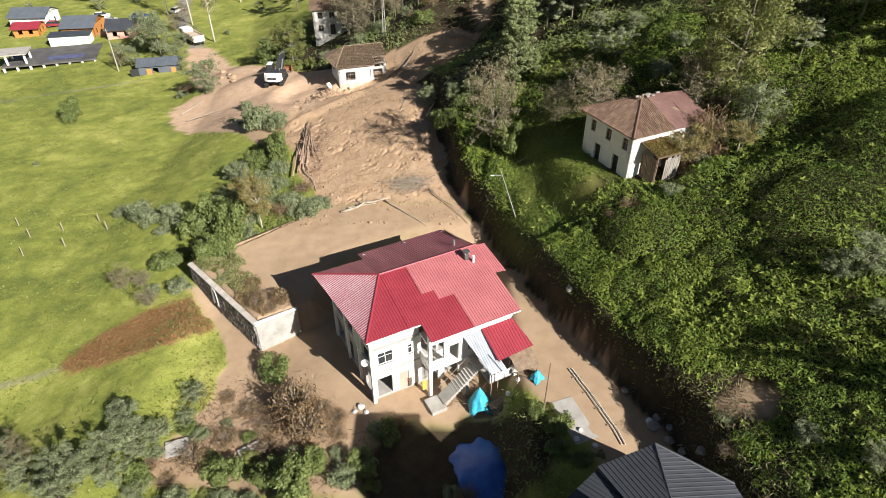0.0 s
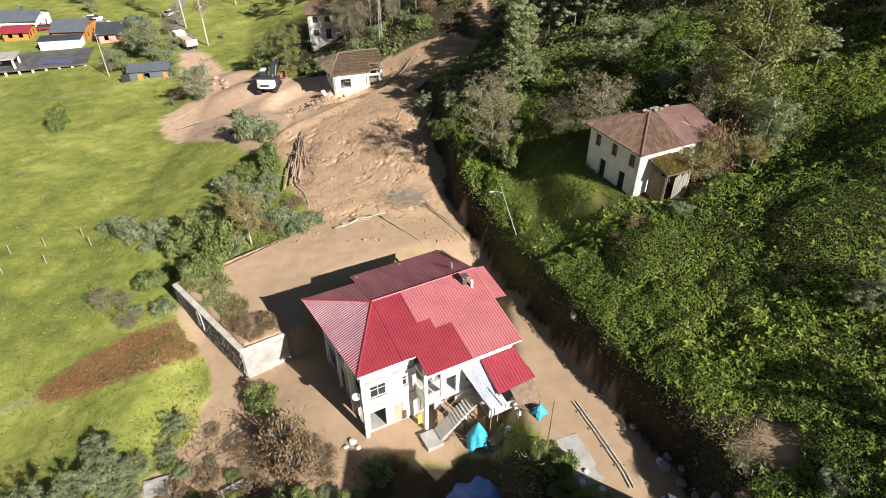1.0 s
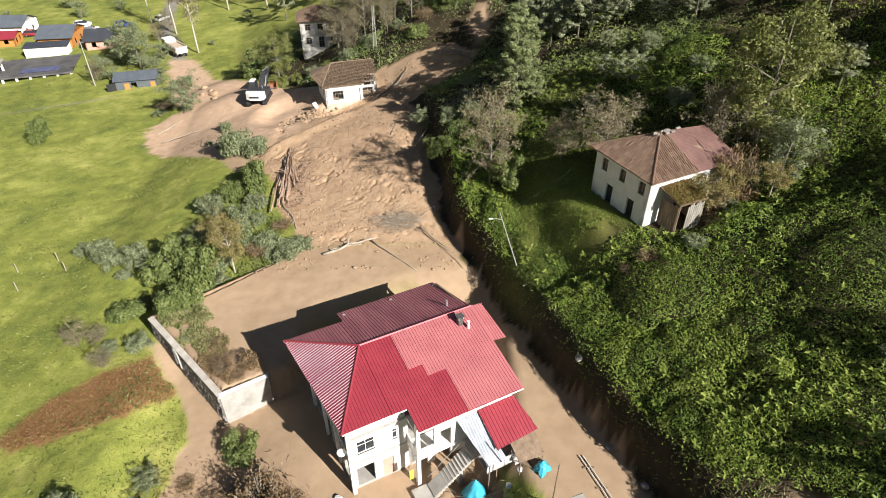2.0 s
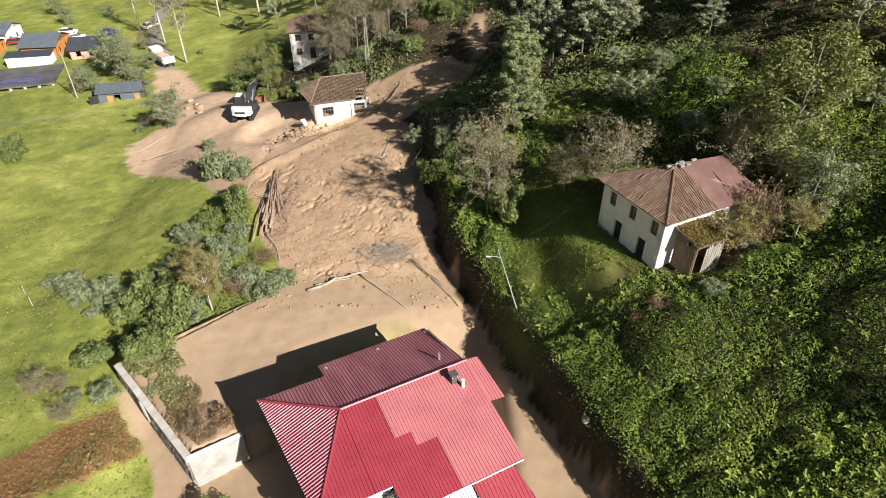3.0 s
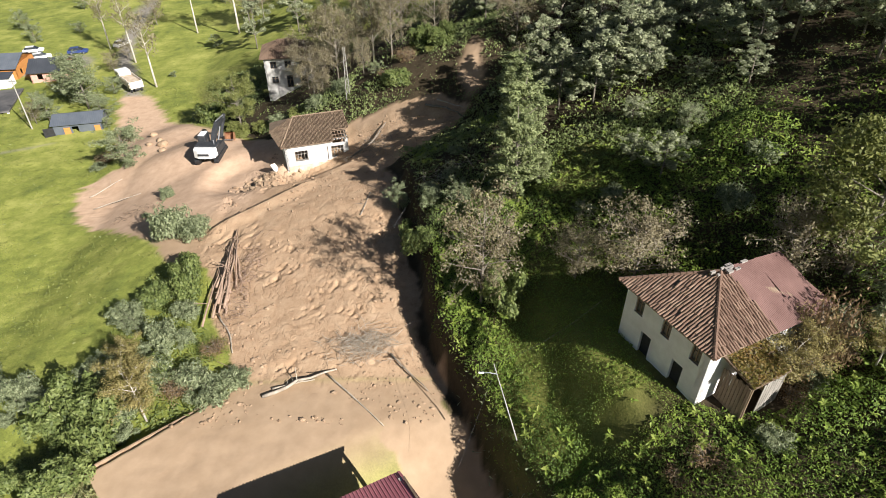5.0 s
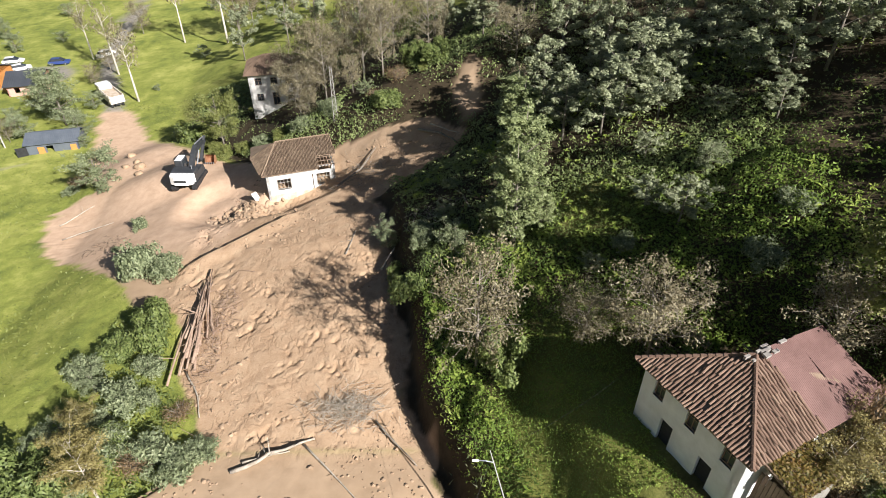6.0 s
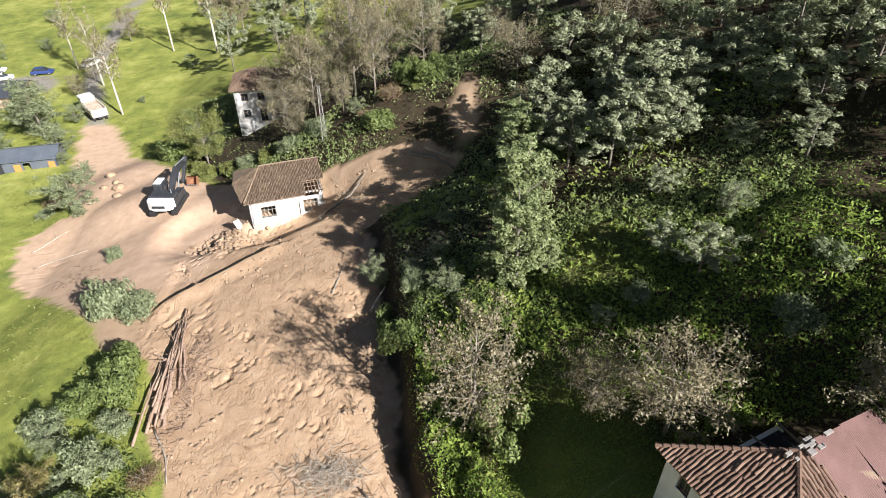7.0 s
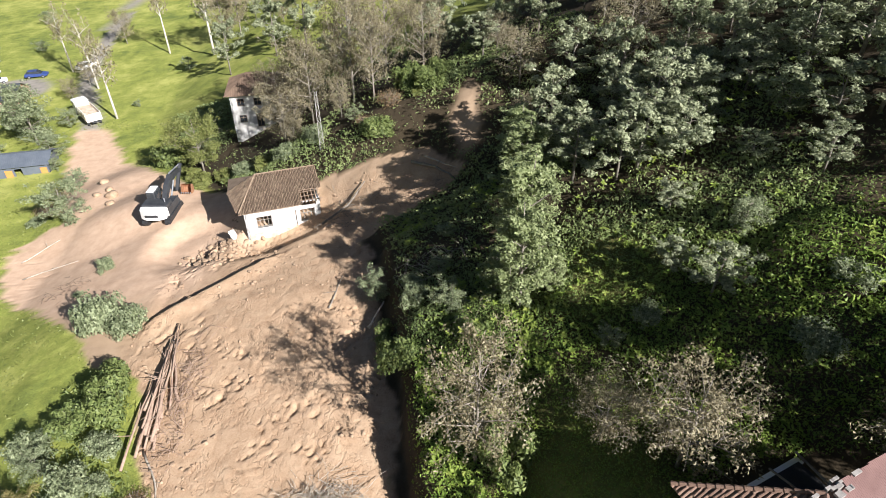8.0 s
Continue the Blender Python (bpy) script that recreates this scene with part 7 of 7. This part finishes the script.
def dump_truck():
    z = ground_at(-58.8, 143.2)
    t = base("dump_truck", -58.8, 143.2, z, 42 + 90, "dusty cream dump truck parked on the muddy track", "truck")
    part("chassis", box(-4.0, -0.5, 0.65, 4.0, 0.5, 0.95, bevel=0.03), M_BODYDARK, t)
    cab = part("cab", box(2.1, -1.2, 0.8, 4.1, 1.2, 2.9, bevel=0.12), M_BODYWHITE, t, "white cab")
    part("windscreen", box(4.08, -1.0, 1.9, 4.13, 1.0, 2.65), M_GLASS, cab)
    for y in (-1.22, 1.2):
        part("side_window", box(2.7, y, 1.9, 3.8, y + 0.02, 2.6), M_GLASS, cab)
        part("headlight", box(4.08, y * 0.75 - 0.15, 1.0, 4.14, y * 0.75 + 0.15, 1.25), M_STEEL, cab)
    bed = part("tipper_bed", box(-4.1, -1.25, 1.05, 1.8, 1.25, 1.25), M_CREAM, t)
    part("bed_side", box(-4.1, -1.25, 1.25, 1.8, -1.13, 2.5, bevel=0.02), M_CREAM, bed)
    part("bed_side", box(-4.1, 1.13, 1.25, 1.8, 1.25, 2.5, bevel=0.02), M_CREAM, bed)
    part("headboard", box(1.68, -1.13, 1.25, 1.8, 1.13, 2.8, bevel=0.02), M_CREAM, bed)
    part("cab_guard", box(1.8, -1.2, 2.75, 2.7, 1.2, 2.85), M_CREAM, bed)
    part("tailgate", box(-4.16, -1.2, 1.2, -4.06, 1.2, 2.4, bevel=0.02), M_CREAM, bed)
    for k in range(6):
        for y in (-1.31, 1.25):
            part("rib", box(-3.7 + 0.95 * k, y, 1.15, -3.58 + 0.95 * k, y + 0.06, 2.45), M_CREAM, bed)
    part("load", moved(slab([(-3.9, -1.1, 2.0), (1.6, -1.1, 2.0), (1.6, 1.1, 2.15), (-3.9, 1.1, 2.05)], 0.3), 0, 0, 0), M_MUDDY, bed, "heaped mud load")
    for x in (-3.0, -1.7, 3.1):
        for y in (-0.95, 0.95):
            wheel(t, x, y, 0.5, 0.52, 0.34)


def car(x, y, turn, paint, label):
    c = base("car", x, y, ground_at(x, y), turn, label, "car", "cars parked in the hamlet")
    bm = bmesh.new()
    lower = [(-2.1, 0.35), (2.1, 0.35), (2.15, 0.75), (1.2, 0.95), (-1.95, 1.0), (-2.15, 0.8)]
    l = [bm.verts.new((a, -0.85, b)) for a, b in lower]
    r = [bm.verts.new((a, 0.85, b)) for a, b in lower]
    n = len(lower)
    for k in range(n):
        bm.faces.new((l[k], l[(k + 1) % n], r[(k + 1) % n], r[k]))
    bm.faces.new(list(reversed(l)))
    bm.faces.new(r)
    bmesh.ops.recalc_face_normals(bm, faces=bm.faces)
    bmesh.ops.bevel(bm, geom=bm.edges[:], offset=0.07, segments=2, affect="EDGES")
    part("body", bm, paint, c)
    bm = bmesh.new()
    low = [bm.verts.new(p) for p in ((-1.9, -0.78, 0.95), (1.15, -0.78, 0.95), (1.15, 0.78, 0.95), (-1.9, 0.78, 0.95))]
    top = [bm.verts.new(p) for p in ((-1.45, -0.62, 1.45), (0.35, -0.62, 1.45), (0.35, 0.62, 1.45), (-1.45, 0.62, 1.45))]
    for k in range(4):
        bm.faces.new((low[k], low[(k + 1) % 4], top[(k + 1) % 4], top[k]))
    bm.faces.new(top)
    bmesh.ops.recalc_face_normals(bm, faces=bm.faces)
    part("cabin_glass", bm, M_GLASS, c)
    part("roof_panel", box(-1.42, -0.6, 1.44, 0.32, 0.6, 1.49, bevel=0.02), paint, c)
    for wx in (-1.3, 1.3):
        for wy in (-0.78, 0.78):
            wheel(c, wx, wy, 0.32, 0.32, 0.2)
    return c


excavator()
dump_truck()
M_CARBLUE = plain("blue car paint", (0.03, 0.05, 0.15), (0.04, 0.07, 0.22), 1, 0.3, bump=0.02)
car(-72.0, 170.0, 70, M_BODYWHITE, "white car standing on the far track")
car(-92.0, 168.0, 20, M_BODYWHITE, "white car parked beside the cottages")
car(-87.5, 163.0, 35, M_BODYWHITE, "white car parked by the dark-roofed cottage")
car(-80.6, 166.0, 15, M_CARBLUE, "blue car parked by the orchard trees")
car(-101.0, 161.0, 5, M_RED, "red car parked between the cottages")


# ---- poles, wires and fences ----
def lattice_pole():
    z = ground_at(-10.2, 106.8) - 0.2
    p = base("lattice_pole", -10.2, 106.8, z, 12, "pale lattice steel power pole on the slope", "pole")
    H = 14.4 - z
    w = lambda f: 0.26 - 0.14 * f
    for sx, sy in ((-1, -1), (1, -1), (1, 1), (-1, 1)):
        part("leg", tube([(sx * w(0), sy * w(0), 0), (sx * w(1), sy * w(1), H)], 0.035, 4), M_CONCRETE, p)
    for k in range(11):
        f0, f1 = k / 11, (k + 1) / 11
        for a, b in (((-1, -1), (1, -1)), ((1, -1), (1, 1)), ((1, 1), (-1, 1)), ((-1, 1), (-1, -1))):
            if k % 2:
                a, b = b, a
            part("brace", tube([(a[0] * w(f0), a[1] * w(f0), H * f0), (b[0] * w(f1), b[1] * w(f1), H * f1)], 0.02, 4), M_CONCRETE, p)


def plain_pole(name, label, x, y, height, r, mat, lean=(0, 0), arm=False, z=None):
    z = ground_at(x, y) - 0.2 if z is None else z
    p = base(name, x, y, z, 0, label, "pole")
    top = (lean[0], lean[1], height)
    part("shaft", tube([(0, 0, 0), top], [r, r * 0.6], 8), mat, p)
    if arm:
        a = Vector((0, 0, 0)).lerp(Vector(top), 0.86)
        part("lamp_arm", tube([a, a + Vector((-0.5, 0.05, 0.1)), a + Vector((-0.95, 0.1, 0.05))], 0.035, 6), M_STEEL, p)
        part("lamp_head", moved(box(-0.2, -0.07, -0.04, 0.2, 0.07, 0.04, bevel=0.02), a.x - 1.1, a.y + 0.1, a.z + 0.05), M_WHITE, p, "white street lamp head")
    elif r > 0.1:
        part("crossarm", box(top[0] - 0.6, top[1] - 0.04, height - 0.35, top[0] + 0.6, top[1] + 0.04, height - 0.25), M_STEEL, p)
    return p


def wire(name, a, b, sag, label):
    pts = [Vector(a).lerp(Vector(b), k / 14) - Vector((0, 0, sag * 4 * (k / 14) * (1 - k / 14))) for k in range(15)]
    ob = part(name, tube(pts, 0.007, 4), M_BLACK)
    tagged(ob, label, "wire")


lattice_pole()
plain_pole("concrete_pole", "pale concrete power pole beside the flat-roofed building", -68.6, 125.0, 9.0, 0.12, M_CONCRETE)
plain_pole("leaning_street_lamp", "white street lamp pole pushed over into the shrubs", 7.7, 53.6, 3.6, 0.05, M_CONCRETE, (-1.5, 3.7), True, 4.3)
plain_pole("wooden_pole", "slender weathered pole at the roadside", 8.05, 31.3, 5.6, 0.075, M_WOOD)
wire("house_wire", (14.7, 59.0, 13.9), (6.4, 57.0, 8.3), 0.9, "thin overhead wire sagging from the old white house")
wire("loose_wire", (6.4, 57.0, 8.3), (3.6, 52.4, 2.6), 0.2, "loose overhead wire hanging towards the road")
for x, y in ((-48.9, 64.0), (-45.0, 65.8), (-42.9, 63.6), (-52.4, 62.6), (-46.8, 60.4), (-51.0, 58.6), (-55.5, 65.4)):
    z = ground_at(x, y)
    f = base("fence_post", x, y, z - 0.2, 0, "short pale wooden post standing in the meadow", "post", "meadow posts")
    part("stake", tube([(0, 0, 0), (0.04, 0.02, 1.5)], [0.07, 0.05], 6), M_BIRCH, f)


# ---- fallen trunks, brushwood, clods ----
def log(points, r, mat, label="fallen bare tree trunk lying in the mud", stubs=3, seed=1):
    rng = np.random.RandomState(seed)
    a = Vector(points[0])
    ob = new("fallen_trunk")
    ob.location = a
    tagged(ob, label, "log", "fallen trunks")
    pts = [Vector(p) - a for p in points]
    n = 6
    line = []
    for k in range(n + 1):
        f = k / n * (len(pts) - 1)
        i = min(int(f), len(pts) - 2)
        line.append(pts[i].lerp(pts[i + 1], f - i) + Vector(rng.normal(size=3) * r * 0.35))
    part("stem", tube(line, [r * (1.05 - 0.6 * k / n) for k in range(n + 1)], 8), mat, ob, shade=True)
    for k in range(stubs):
        p = line[rng.randint(2, n)]
        d = Vector(rng.normal(size=3))
        d.z = abs(d.z) * 0.6
        part("branch", tube([p, p + d.normalized() * rng.uniform(0.5, 1.5)], [r * 0.35, r * 0.12], 5), mat, ob)
    return ob


def on_ground(x, y, up=0.1):
    return (x, y, ground_at(x, y) + up)


log([on_ground(-12.2, 61.0, 0.2), on_ground(-9.5, 62.2, 0.35), on_ground(-6.4, 63.6, 0.2)], 0.17, M_BIRCH, "pale split trunk lying across the mud", 3, 2)
log([on_ground(-11.6, 61.7, 0.15), on_ground(-8.2, 62.6, 0.2)], 0.10, M_BIRCH, "pale split trunk lying across the mud", 2, 3)
log([on_ground(-7.2, 63.1, 0.15), on_ground(-4.6, 60.6, 0.12), on_ground(-2.0, 57.9, 0.1)], 0.09, M_BIRCH, "thin pale trunk half sunk in mud", 1, 4)
log([on_ground(-1.9, 64.8, 0.25), on_ground(1.5, 61.2, 0.2)], 0.08, M_BARK, "thin dark trunk at the slide edge", 1, 5)
M_DRIFT = plain("stripped reddish wood", (0.20, 0.13, 0.09), (0.40, 0.29, 0.21), 2.0, 0.85, stretch=(1, 1, 0.3))
_r = np.random.RandomState(14)
for k in range(15):
    x0, y0 = -17.7 - 0.11 * k + _r.normal() * 0.25, 71.5 + _r.uniform(-3.5, 4.0)
    dy = _r.uniform(6.0, 9.5)
    x1, y1 = -19.6 + 0.03 * k + _r.normal() * 0.35, min(y0 + dy, 83.8)
    log([on_ground(x0, y0, 0.15 + 0.04 * k), on_ground((x0 + x1) / 2, (y0 + y1) / 2, 0.45 + 0.15 * (k % 4)), on_ground(x1, y1, 0.4)], _r.uniform(0.08, 0.2), M_DRIFT, "long bare trunk washed against the slide's margin", 2, 20 + k)
log([on_ground(-18.6, 70.4, 0.2), on_ground(-16.8, 67.8, 0.15), on_ground(-16.0, 65.8, 0.1)], 0.09, M_BIRCH, "thin pale trunk half sunk in mud", 2, 40)
log([on_ground(0.6, 99.6, 0.3), on_ground(3.2, 97.8, 0.4), on_ground(5.0, 95.6, 0.3)], 0.16, M_BARK, "dark fallen trunk across the slide's gully", 2, 41)
log([on_ground(2.0, 99.4, 0.5), on_ground(5.2, 96.6, 0.5)], 0.10, M_BIRCH, "pale fallen trunk across the slide's gully", 2, 42)
log([on_ground(-44.5, 97.0, 0.1), on_ground(-38.0, 98.2, 0.1)], 0.08, M_BIRCH, "thin pale trunk half sunk in mud", 1, 43)
log([on_ground(-46.5, 100.2, 0.1), on_ground(-43.2, 103.6, 0.1)], 0.10, M_BIRCH, "thin pale trunk half sunk in mud", 1, 44)
log([on_ground(-6.2, 82.6, 0.1), on_ground(-5.4, 86.4, 0.2)], 0.08, M_BARK, "thin dark trunk standing out of the mud", 1, 45)
log([on_ground(-9.0, 96.2, 0.3), on_ground(-6.2, 97.6, 0.6), on_ground(-4.6, 99.6, 0.4)], 0.12, M_BARK, "dark fallen trunk beside the buried house", 4, 46)
log([on_ground(-2.4, 79.8, 0.6), on_ground(-1.2, 82.0, 1.4)], 0.13, M_BIRCH, "broken pale trunk on the slide's edge", 1, 47)


def twig_heap(name, label, x, y, rx, ry, n, length, mat, seed, rise=0.35):
    """Criss-crossed sticks, as one heap."""
    rng = np.random.RandomState(seed)
    bm = bmesh.new()
    for _ in range(n):
        px, py = x + rng.normal() * rx, y + rng.normal() * ry
        d = Vector(rng.normal(size=3) * [1, 1, 0.25]).normalized() * length * rng.uniform(0.4, 1.2)
        p = Vector((px, py, ground_at(px, py) + rng.uniform(0.02, rise)))
        r = rng.uniform(0.011, 0.028)
        add_tube(bm, [p - d * 0.5, p + Vector(rng.normal(size=3) * 0.08), p + d * 0.5], [r, r * 0.8, r * 0.4], 4)
    ob = part(name, bm, mat)
    tagged(ob, label, "brushwood", kind="stuff")


twig_heap("brushwood_heap", "tangled heap of pale broken branches in the mud", -4.2, 65.8, 1.4, 0.8, 420, 1.4, M_BIRCH, 1, 0.6)
twig_heap("brushwood_heap", "tangle of dark roots and branches beside the trunks", -16.9, 74.5, 0.7, 3.0, 200, 1.5, M_DRIFT, 2, 0.8)
twig_heap("brushwood_heap", "sparse sticks strewn over the yard mud", -15.0, 31.8, 3.6, 2.6, 420, 1.1, M_WOOD, 3, 0.4)
twig_heap("brushwood_heap", "tangle of dark roots beside the buried house", -6.5, 96.8, 2.2, 1.2, 130, 1.5, M_BARK, 4, 0.7)
twig_heap("brushwood_heap", "bundle of sticks stacked beside the porch", 3.2, 34.6, 0.8, 0.5, 90, 1.6, M_WOOD, 5, 0.9)
twig_heap("brushwood_heap", "sticks caught at the gully mouth", 3.0, 95.2, 1.8, 1.0, 100, 1.4, M_WOOD, 6, 0.6)
twig_heap("brushwood_heap", "broken fence sticks below the white house", 3.0, 82.6, 1.5, 0.8, 60, 1.8, M_BIRCH, 7, 0.9)
twig_heap("brushwood_heap", "broken branches along the track edge", -36.5, 92.5, 1.4, 1.0, 60, 1.2, M_WOOD, 8, 0.3)


def clods():
    """Lumps of earth thrown about on the slide, as one mass."""
    rng = np.random.RandomState(17)
    bm = bmesh.new()
    bmesh.ops.create_icosphere(bm, subdivisions=1, radius=1)
    v0 = np.array([tuple(v.co) for v in bm.verts])
    f0 = np.array([[v.index for v in f.verts] for f in bm.faces])
    bm.free()
    n = 4500
    x, y = rng.uniform(-24, 2, n), rng.uniform(58, 101, n)
    gather = smooth(0.25 + 1.7 * fbm(x * 0.35 + 3, y * 0.35 + 8, 3))
    keep = (mud_cover(x, y) > 0.6) & (rng.rand(n) < gather)
    x, y = x[keep], y[keep]
    ex, ey = rng.normal(-20.0, 1.6, 260), rng.normal(94.6, 0.9, 260)
    x, y = np.r_[x, ex], np.r_[y, ey]
    s = 0.05 + 0.16 * rng.rand(len(x)) ** 3
    s[-260:] = rng.uniform(0.1, 0.38, 260)
    z = ground_height(x, y)
    shape = rng.uniform(0.6, 1.3, (len(x), len(v0), 1)) * v0[None] * rng.uniform(0.7, 1.4, (len(x), 1, 3)) * [1, 1, 0.7]
    verts = shape * s[:, None, None] + np.stack([x, y, z + 0.2 * s], -1)[:, None]
    faces = f0[None] + (np.arange(len(x)) * len(v0))[:, None, None]
    me = mesh_from("mud_clods", verts.reshape(-1, 3), faces.reshape(-1, 3), M_CLOD, False)
    tagged(new("mud_clods", me), "tan clods of earth strewn over the slide", "clods", kind="stuff")


clods()


def boulder(x, y, r, mat, label, seed, name="boulder"):
    bm = bmesh.new()
    bmesh.ops.create_icosphere(bm, subdivisions=2, radius=r)
    rng = np.random.RandomState(seed)
    sh = Vector(rng.uniform(-9, 9, 3))
    for v in bm.verts:
        v.co *= 1 + 0.35 * noise.noise(v.co / r * 1.1 + sh)
        v.co.z *= 0.7
    ob = part(name, bm, mat)
    ob.location = (x, y, ground_at(x, y) + 0.25 * r)
    return tagged(ob, label, "rock", "rocks")


for k, (x, y, r) in enumerate(((-40.0, 111.8, 0.8), (-39.2, 109.6, 0.6), (-41.2, 113.6, 0.55), (-43.4, 116.6, 0.6), (-42.4, 112.4, 0.5))):
    boulder(x, y, r, M_CLOD, "large rock dug out beside the track", 60 + k)
for k, (x, y, r) in enumerate(((16.4, 29.7, 0.5), (17.2, 28.4, 0.4), (17.9, 27.4, 0.35), (11.6, 42.4, 0.35), (16.9, 30.6, 0.35), (18.6, 26.4, 0.4), (15.0, 33.2, 0.3), (13.2, 36.4, 0.25), (19.3, 25.2, 0.4), (17.6, 29.6, 0.3))):
    boulder(x, y, r, M_STONE, "pale grey stone at the foot of the road bank", 80 + k)


# ---- around the red-roofed house ----
def pipes():
    for k, dx in enumerate((0.0, 0.28)):
        a, b = on_ground(10.8 + dx, 35.7, 0.1), on_ground(13.25 + dx, 29.2, 0.1)
        ob = part("water_pipe", tube([a, Vector(a).lerp(Vector(b), 0.5) + Vector((0.08, 0, 0.02)), b, on_ground(13.5 + dx, 28.0, 0.1)], 0.045, 7), M_PIPE)
        tagged(ob, "long white pipe lying along the muddy road", "pipe", "pipes on the road")
    for k in range(4):
        f = 0.15 + 0.25 * k
        x, y = 10.8 + 2.45 * f, 35.7 - 6.5 * f
        ob = part("pipe_rest", box(-0.25, -0.06, 0, 0.6, 0.06, 0.1), M_WOOD)
        ob.location = on_ground(x, y, -0.03)
        tagged(ob, "short wooden block under the pipes", "timber")


def tarp(name, label, x, y, rx, ry, height, mat, seed, turn=0.0):
    """A crumpled sheet draped over a heap."""
    bm = bmesh.new()
    bmesh.ops.create_grid(bm, x_segments=26, y_segments=22, size=1)
    for v in bm.verts:
        d = math.hypot(v.co.x, v.co.y)
        q = Vector((v.co.x * 2.2 + seed, v.co.y * 2.2, 0))
        heap = height * max(0.0, 1 - d * 0.85) ** 0.8 + 0.14 * noise.noise(q) + 0.07 * noise.noise(q * 3)
        edge = 1 + 0.18 * noise.noise(q * 1.3 + Vector((4, 4, 0)))
        v.co = Vector((v.co.x * rx * edge, v.co.y * ry * edge, max(0.03, heap)))
    bmesh.ops.solidify(bm, geom=bm.faces[:], thickness=0.012)
    ob = part(name, bm, mat, shade=True)
    ob.matrix_world = pose(x, y, ground_at(x, y), 0, 0, turn)
    tagged(ob, label, "tarpaulin")


pipes()
tarp("blue_tarpaulin", "bright blue tarpaulin draped over a heap in the shade", 3.6, 28.2, 2.6, 2.9, 1.3, M_BLUE, 3.0, 20)
tarp("turquoise_tarpaulin", "turquoise tarpaulin hung over stacked wood below the porch", 3.1, 34.2, 0.95, 0.9, 2.6, M_CYAN, 8.0, 10)
tarp("turquoise_tarpaulin", "small turquoise tarpaulin at the roadside corner", 7.9, 34.6, 0.55, 0.5, 1.1, M_CYAN, 12.0, 40)
tarp("white_sheet", "crumpled white plastic sheet beside the porch", 6.6, 36.0, 0.8, 0.6, 1.2, M_BAG, 15.0, 20)
for k, (x, y, r) in enumerate(((-7.1, 34.2, 0.4), (-6.6, 33.6, 0.3), (-7.6, 33.7, 0.28), (10.2, 28.6, 0.35), (11.5, 28.0, 0.3), (10.6, 29.4, 0.28), (8.9, 28.2, 0.35), (16.2, 30.2, 0.4), (5.6, 34.2, 0.35), (6.4, 34.9, 0.3))):
    boulder(x, y, 0.75 * r, M_BAG, "crumpled white sack dumped on the mud", 120 + k, "sack")["category"] = "sack"


def broken_slab(x, y, w, d, turn, tilt, label):
    ob = part("concrete_slab", box(-w / 2, -d / 2, -0.12, w / 2, d / 2, 0.08, bevel=0.02), M_CONCRETE)
    ob.matrix_world = pose(x, y, ground_at(x, y) + (0.12 if tilt > 1 else -0.04), tilt, 0, turn)
    tagged(ob, label, "slab")


broken_slab(-22.0, 30.6, 1.9, 1.5, 20, 6, "broken grey concrete slab lying in the mud")
broken_slab(-15.9, 30.3, 1.8, 1.0, 35, 8, "broken grey concrete slab lying in the mud")
broken_slab(5.6, 75.6, 1.6, 1.3, 15, 4, "pale concrete slab in the gap between the trees")
broken_slab(10.3, 30.4, 2.0, 4.2, 20, 0.5, "bare concrete apron showing through the road mud")


def lumber(x, y, n, length, turn, seed):
    rng = np.random.RandomState(seed)
    s = base("plank_stack", x, y, ground_at(x, y), turn, "untidy stack of old planks by the porch", "planks")
    for k in range(n):
        pl = part("plank", box(-length / 2, -0.09, 0, length / 2, 0.09, 0.035), M_WOOD, s)
        pl.matrix_basis = pose(rng.normal() * 0.1, rng.normal() * 0.25, 0.03 + 0.045 * (k // 2), rng.normal() * 3, rng.normal() * 4, rng.normal() * 9)


lumber(5.0, 34.0, 12, 2.2, 35, 1)
lumber(6.8, 35.2, 9, 1.8, -30, 2)
hut = base("crooked_shelter", 6.9, 35.6, -0.2, 25, "crooked lean-to of boards beside the porch", "shelter")
part("roof", slab([(-1.2, -0.8, 1.7), (1.0, -0.9, 1.5), (1.1, 0.9, 2.0), (-1.1, 0.9, 2.1)], 0.06), M_WOOD, hut)
for x, y in ((-1.0, -0.7), (0.9, -0.7), (0.9, 0.7), (-1.0, 0.7)):
    part("post", tube([(x, y, -0.6), (x, y, 1.6)], 0.05, 6), M_WOOD, hut)
wash = base("washing_line", -1.75, 34.95, -0.1, 27.5, "yellow cloth hanging at the entrance", "laundry")
part("cloth", box(0.0, -0.02, -1.4, 0.35, 0.02, -0.3), M_YELLOW, wash)
part("cord", tube([(-0.4, 0, -0.3), (0.9, 0, -0.3)], 0.012, 4), M_STEEL, wash)
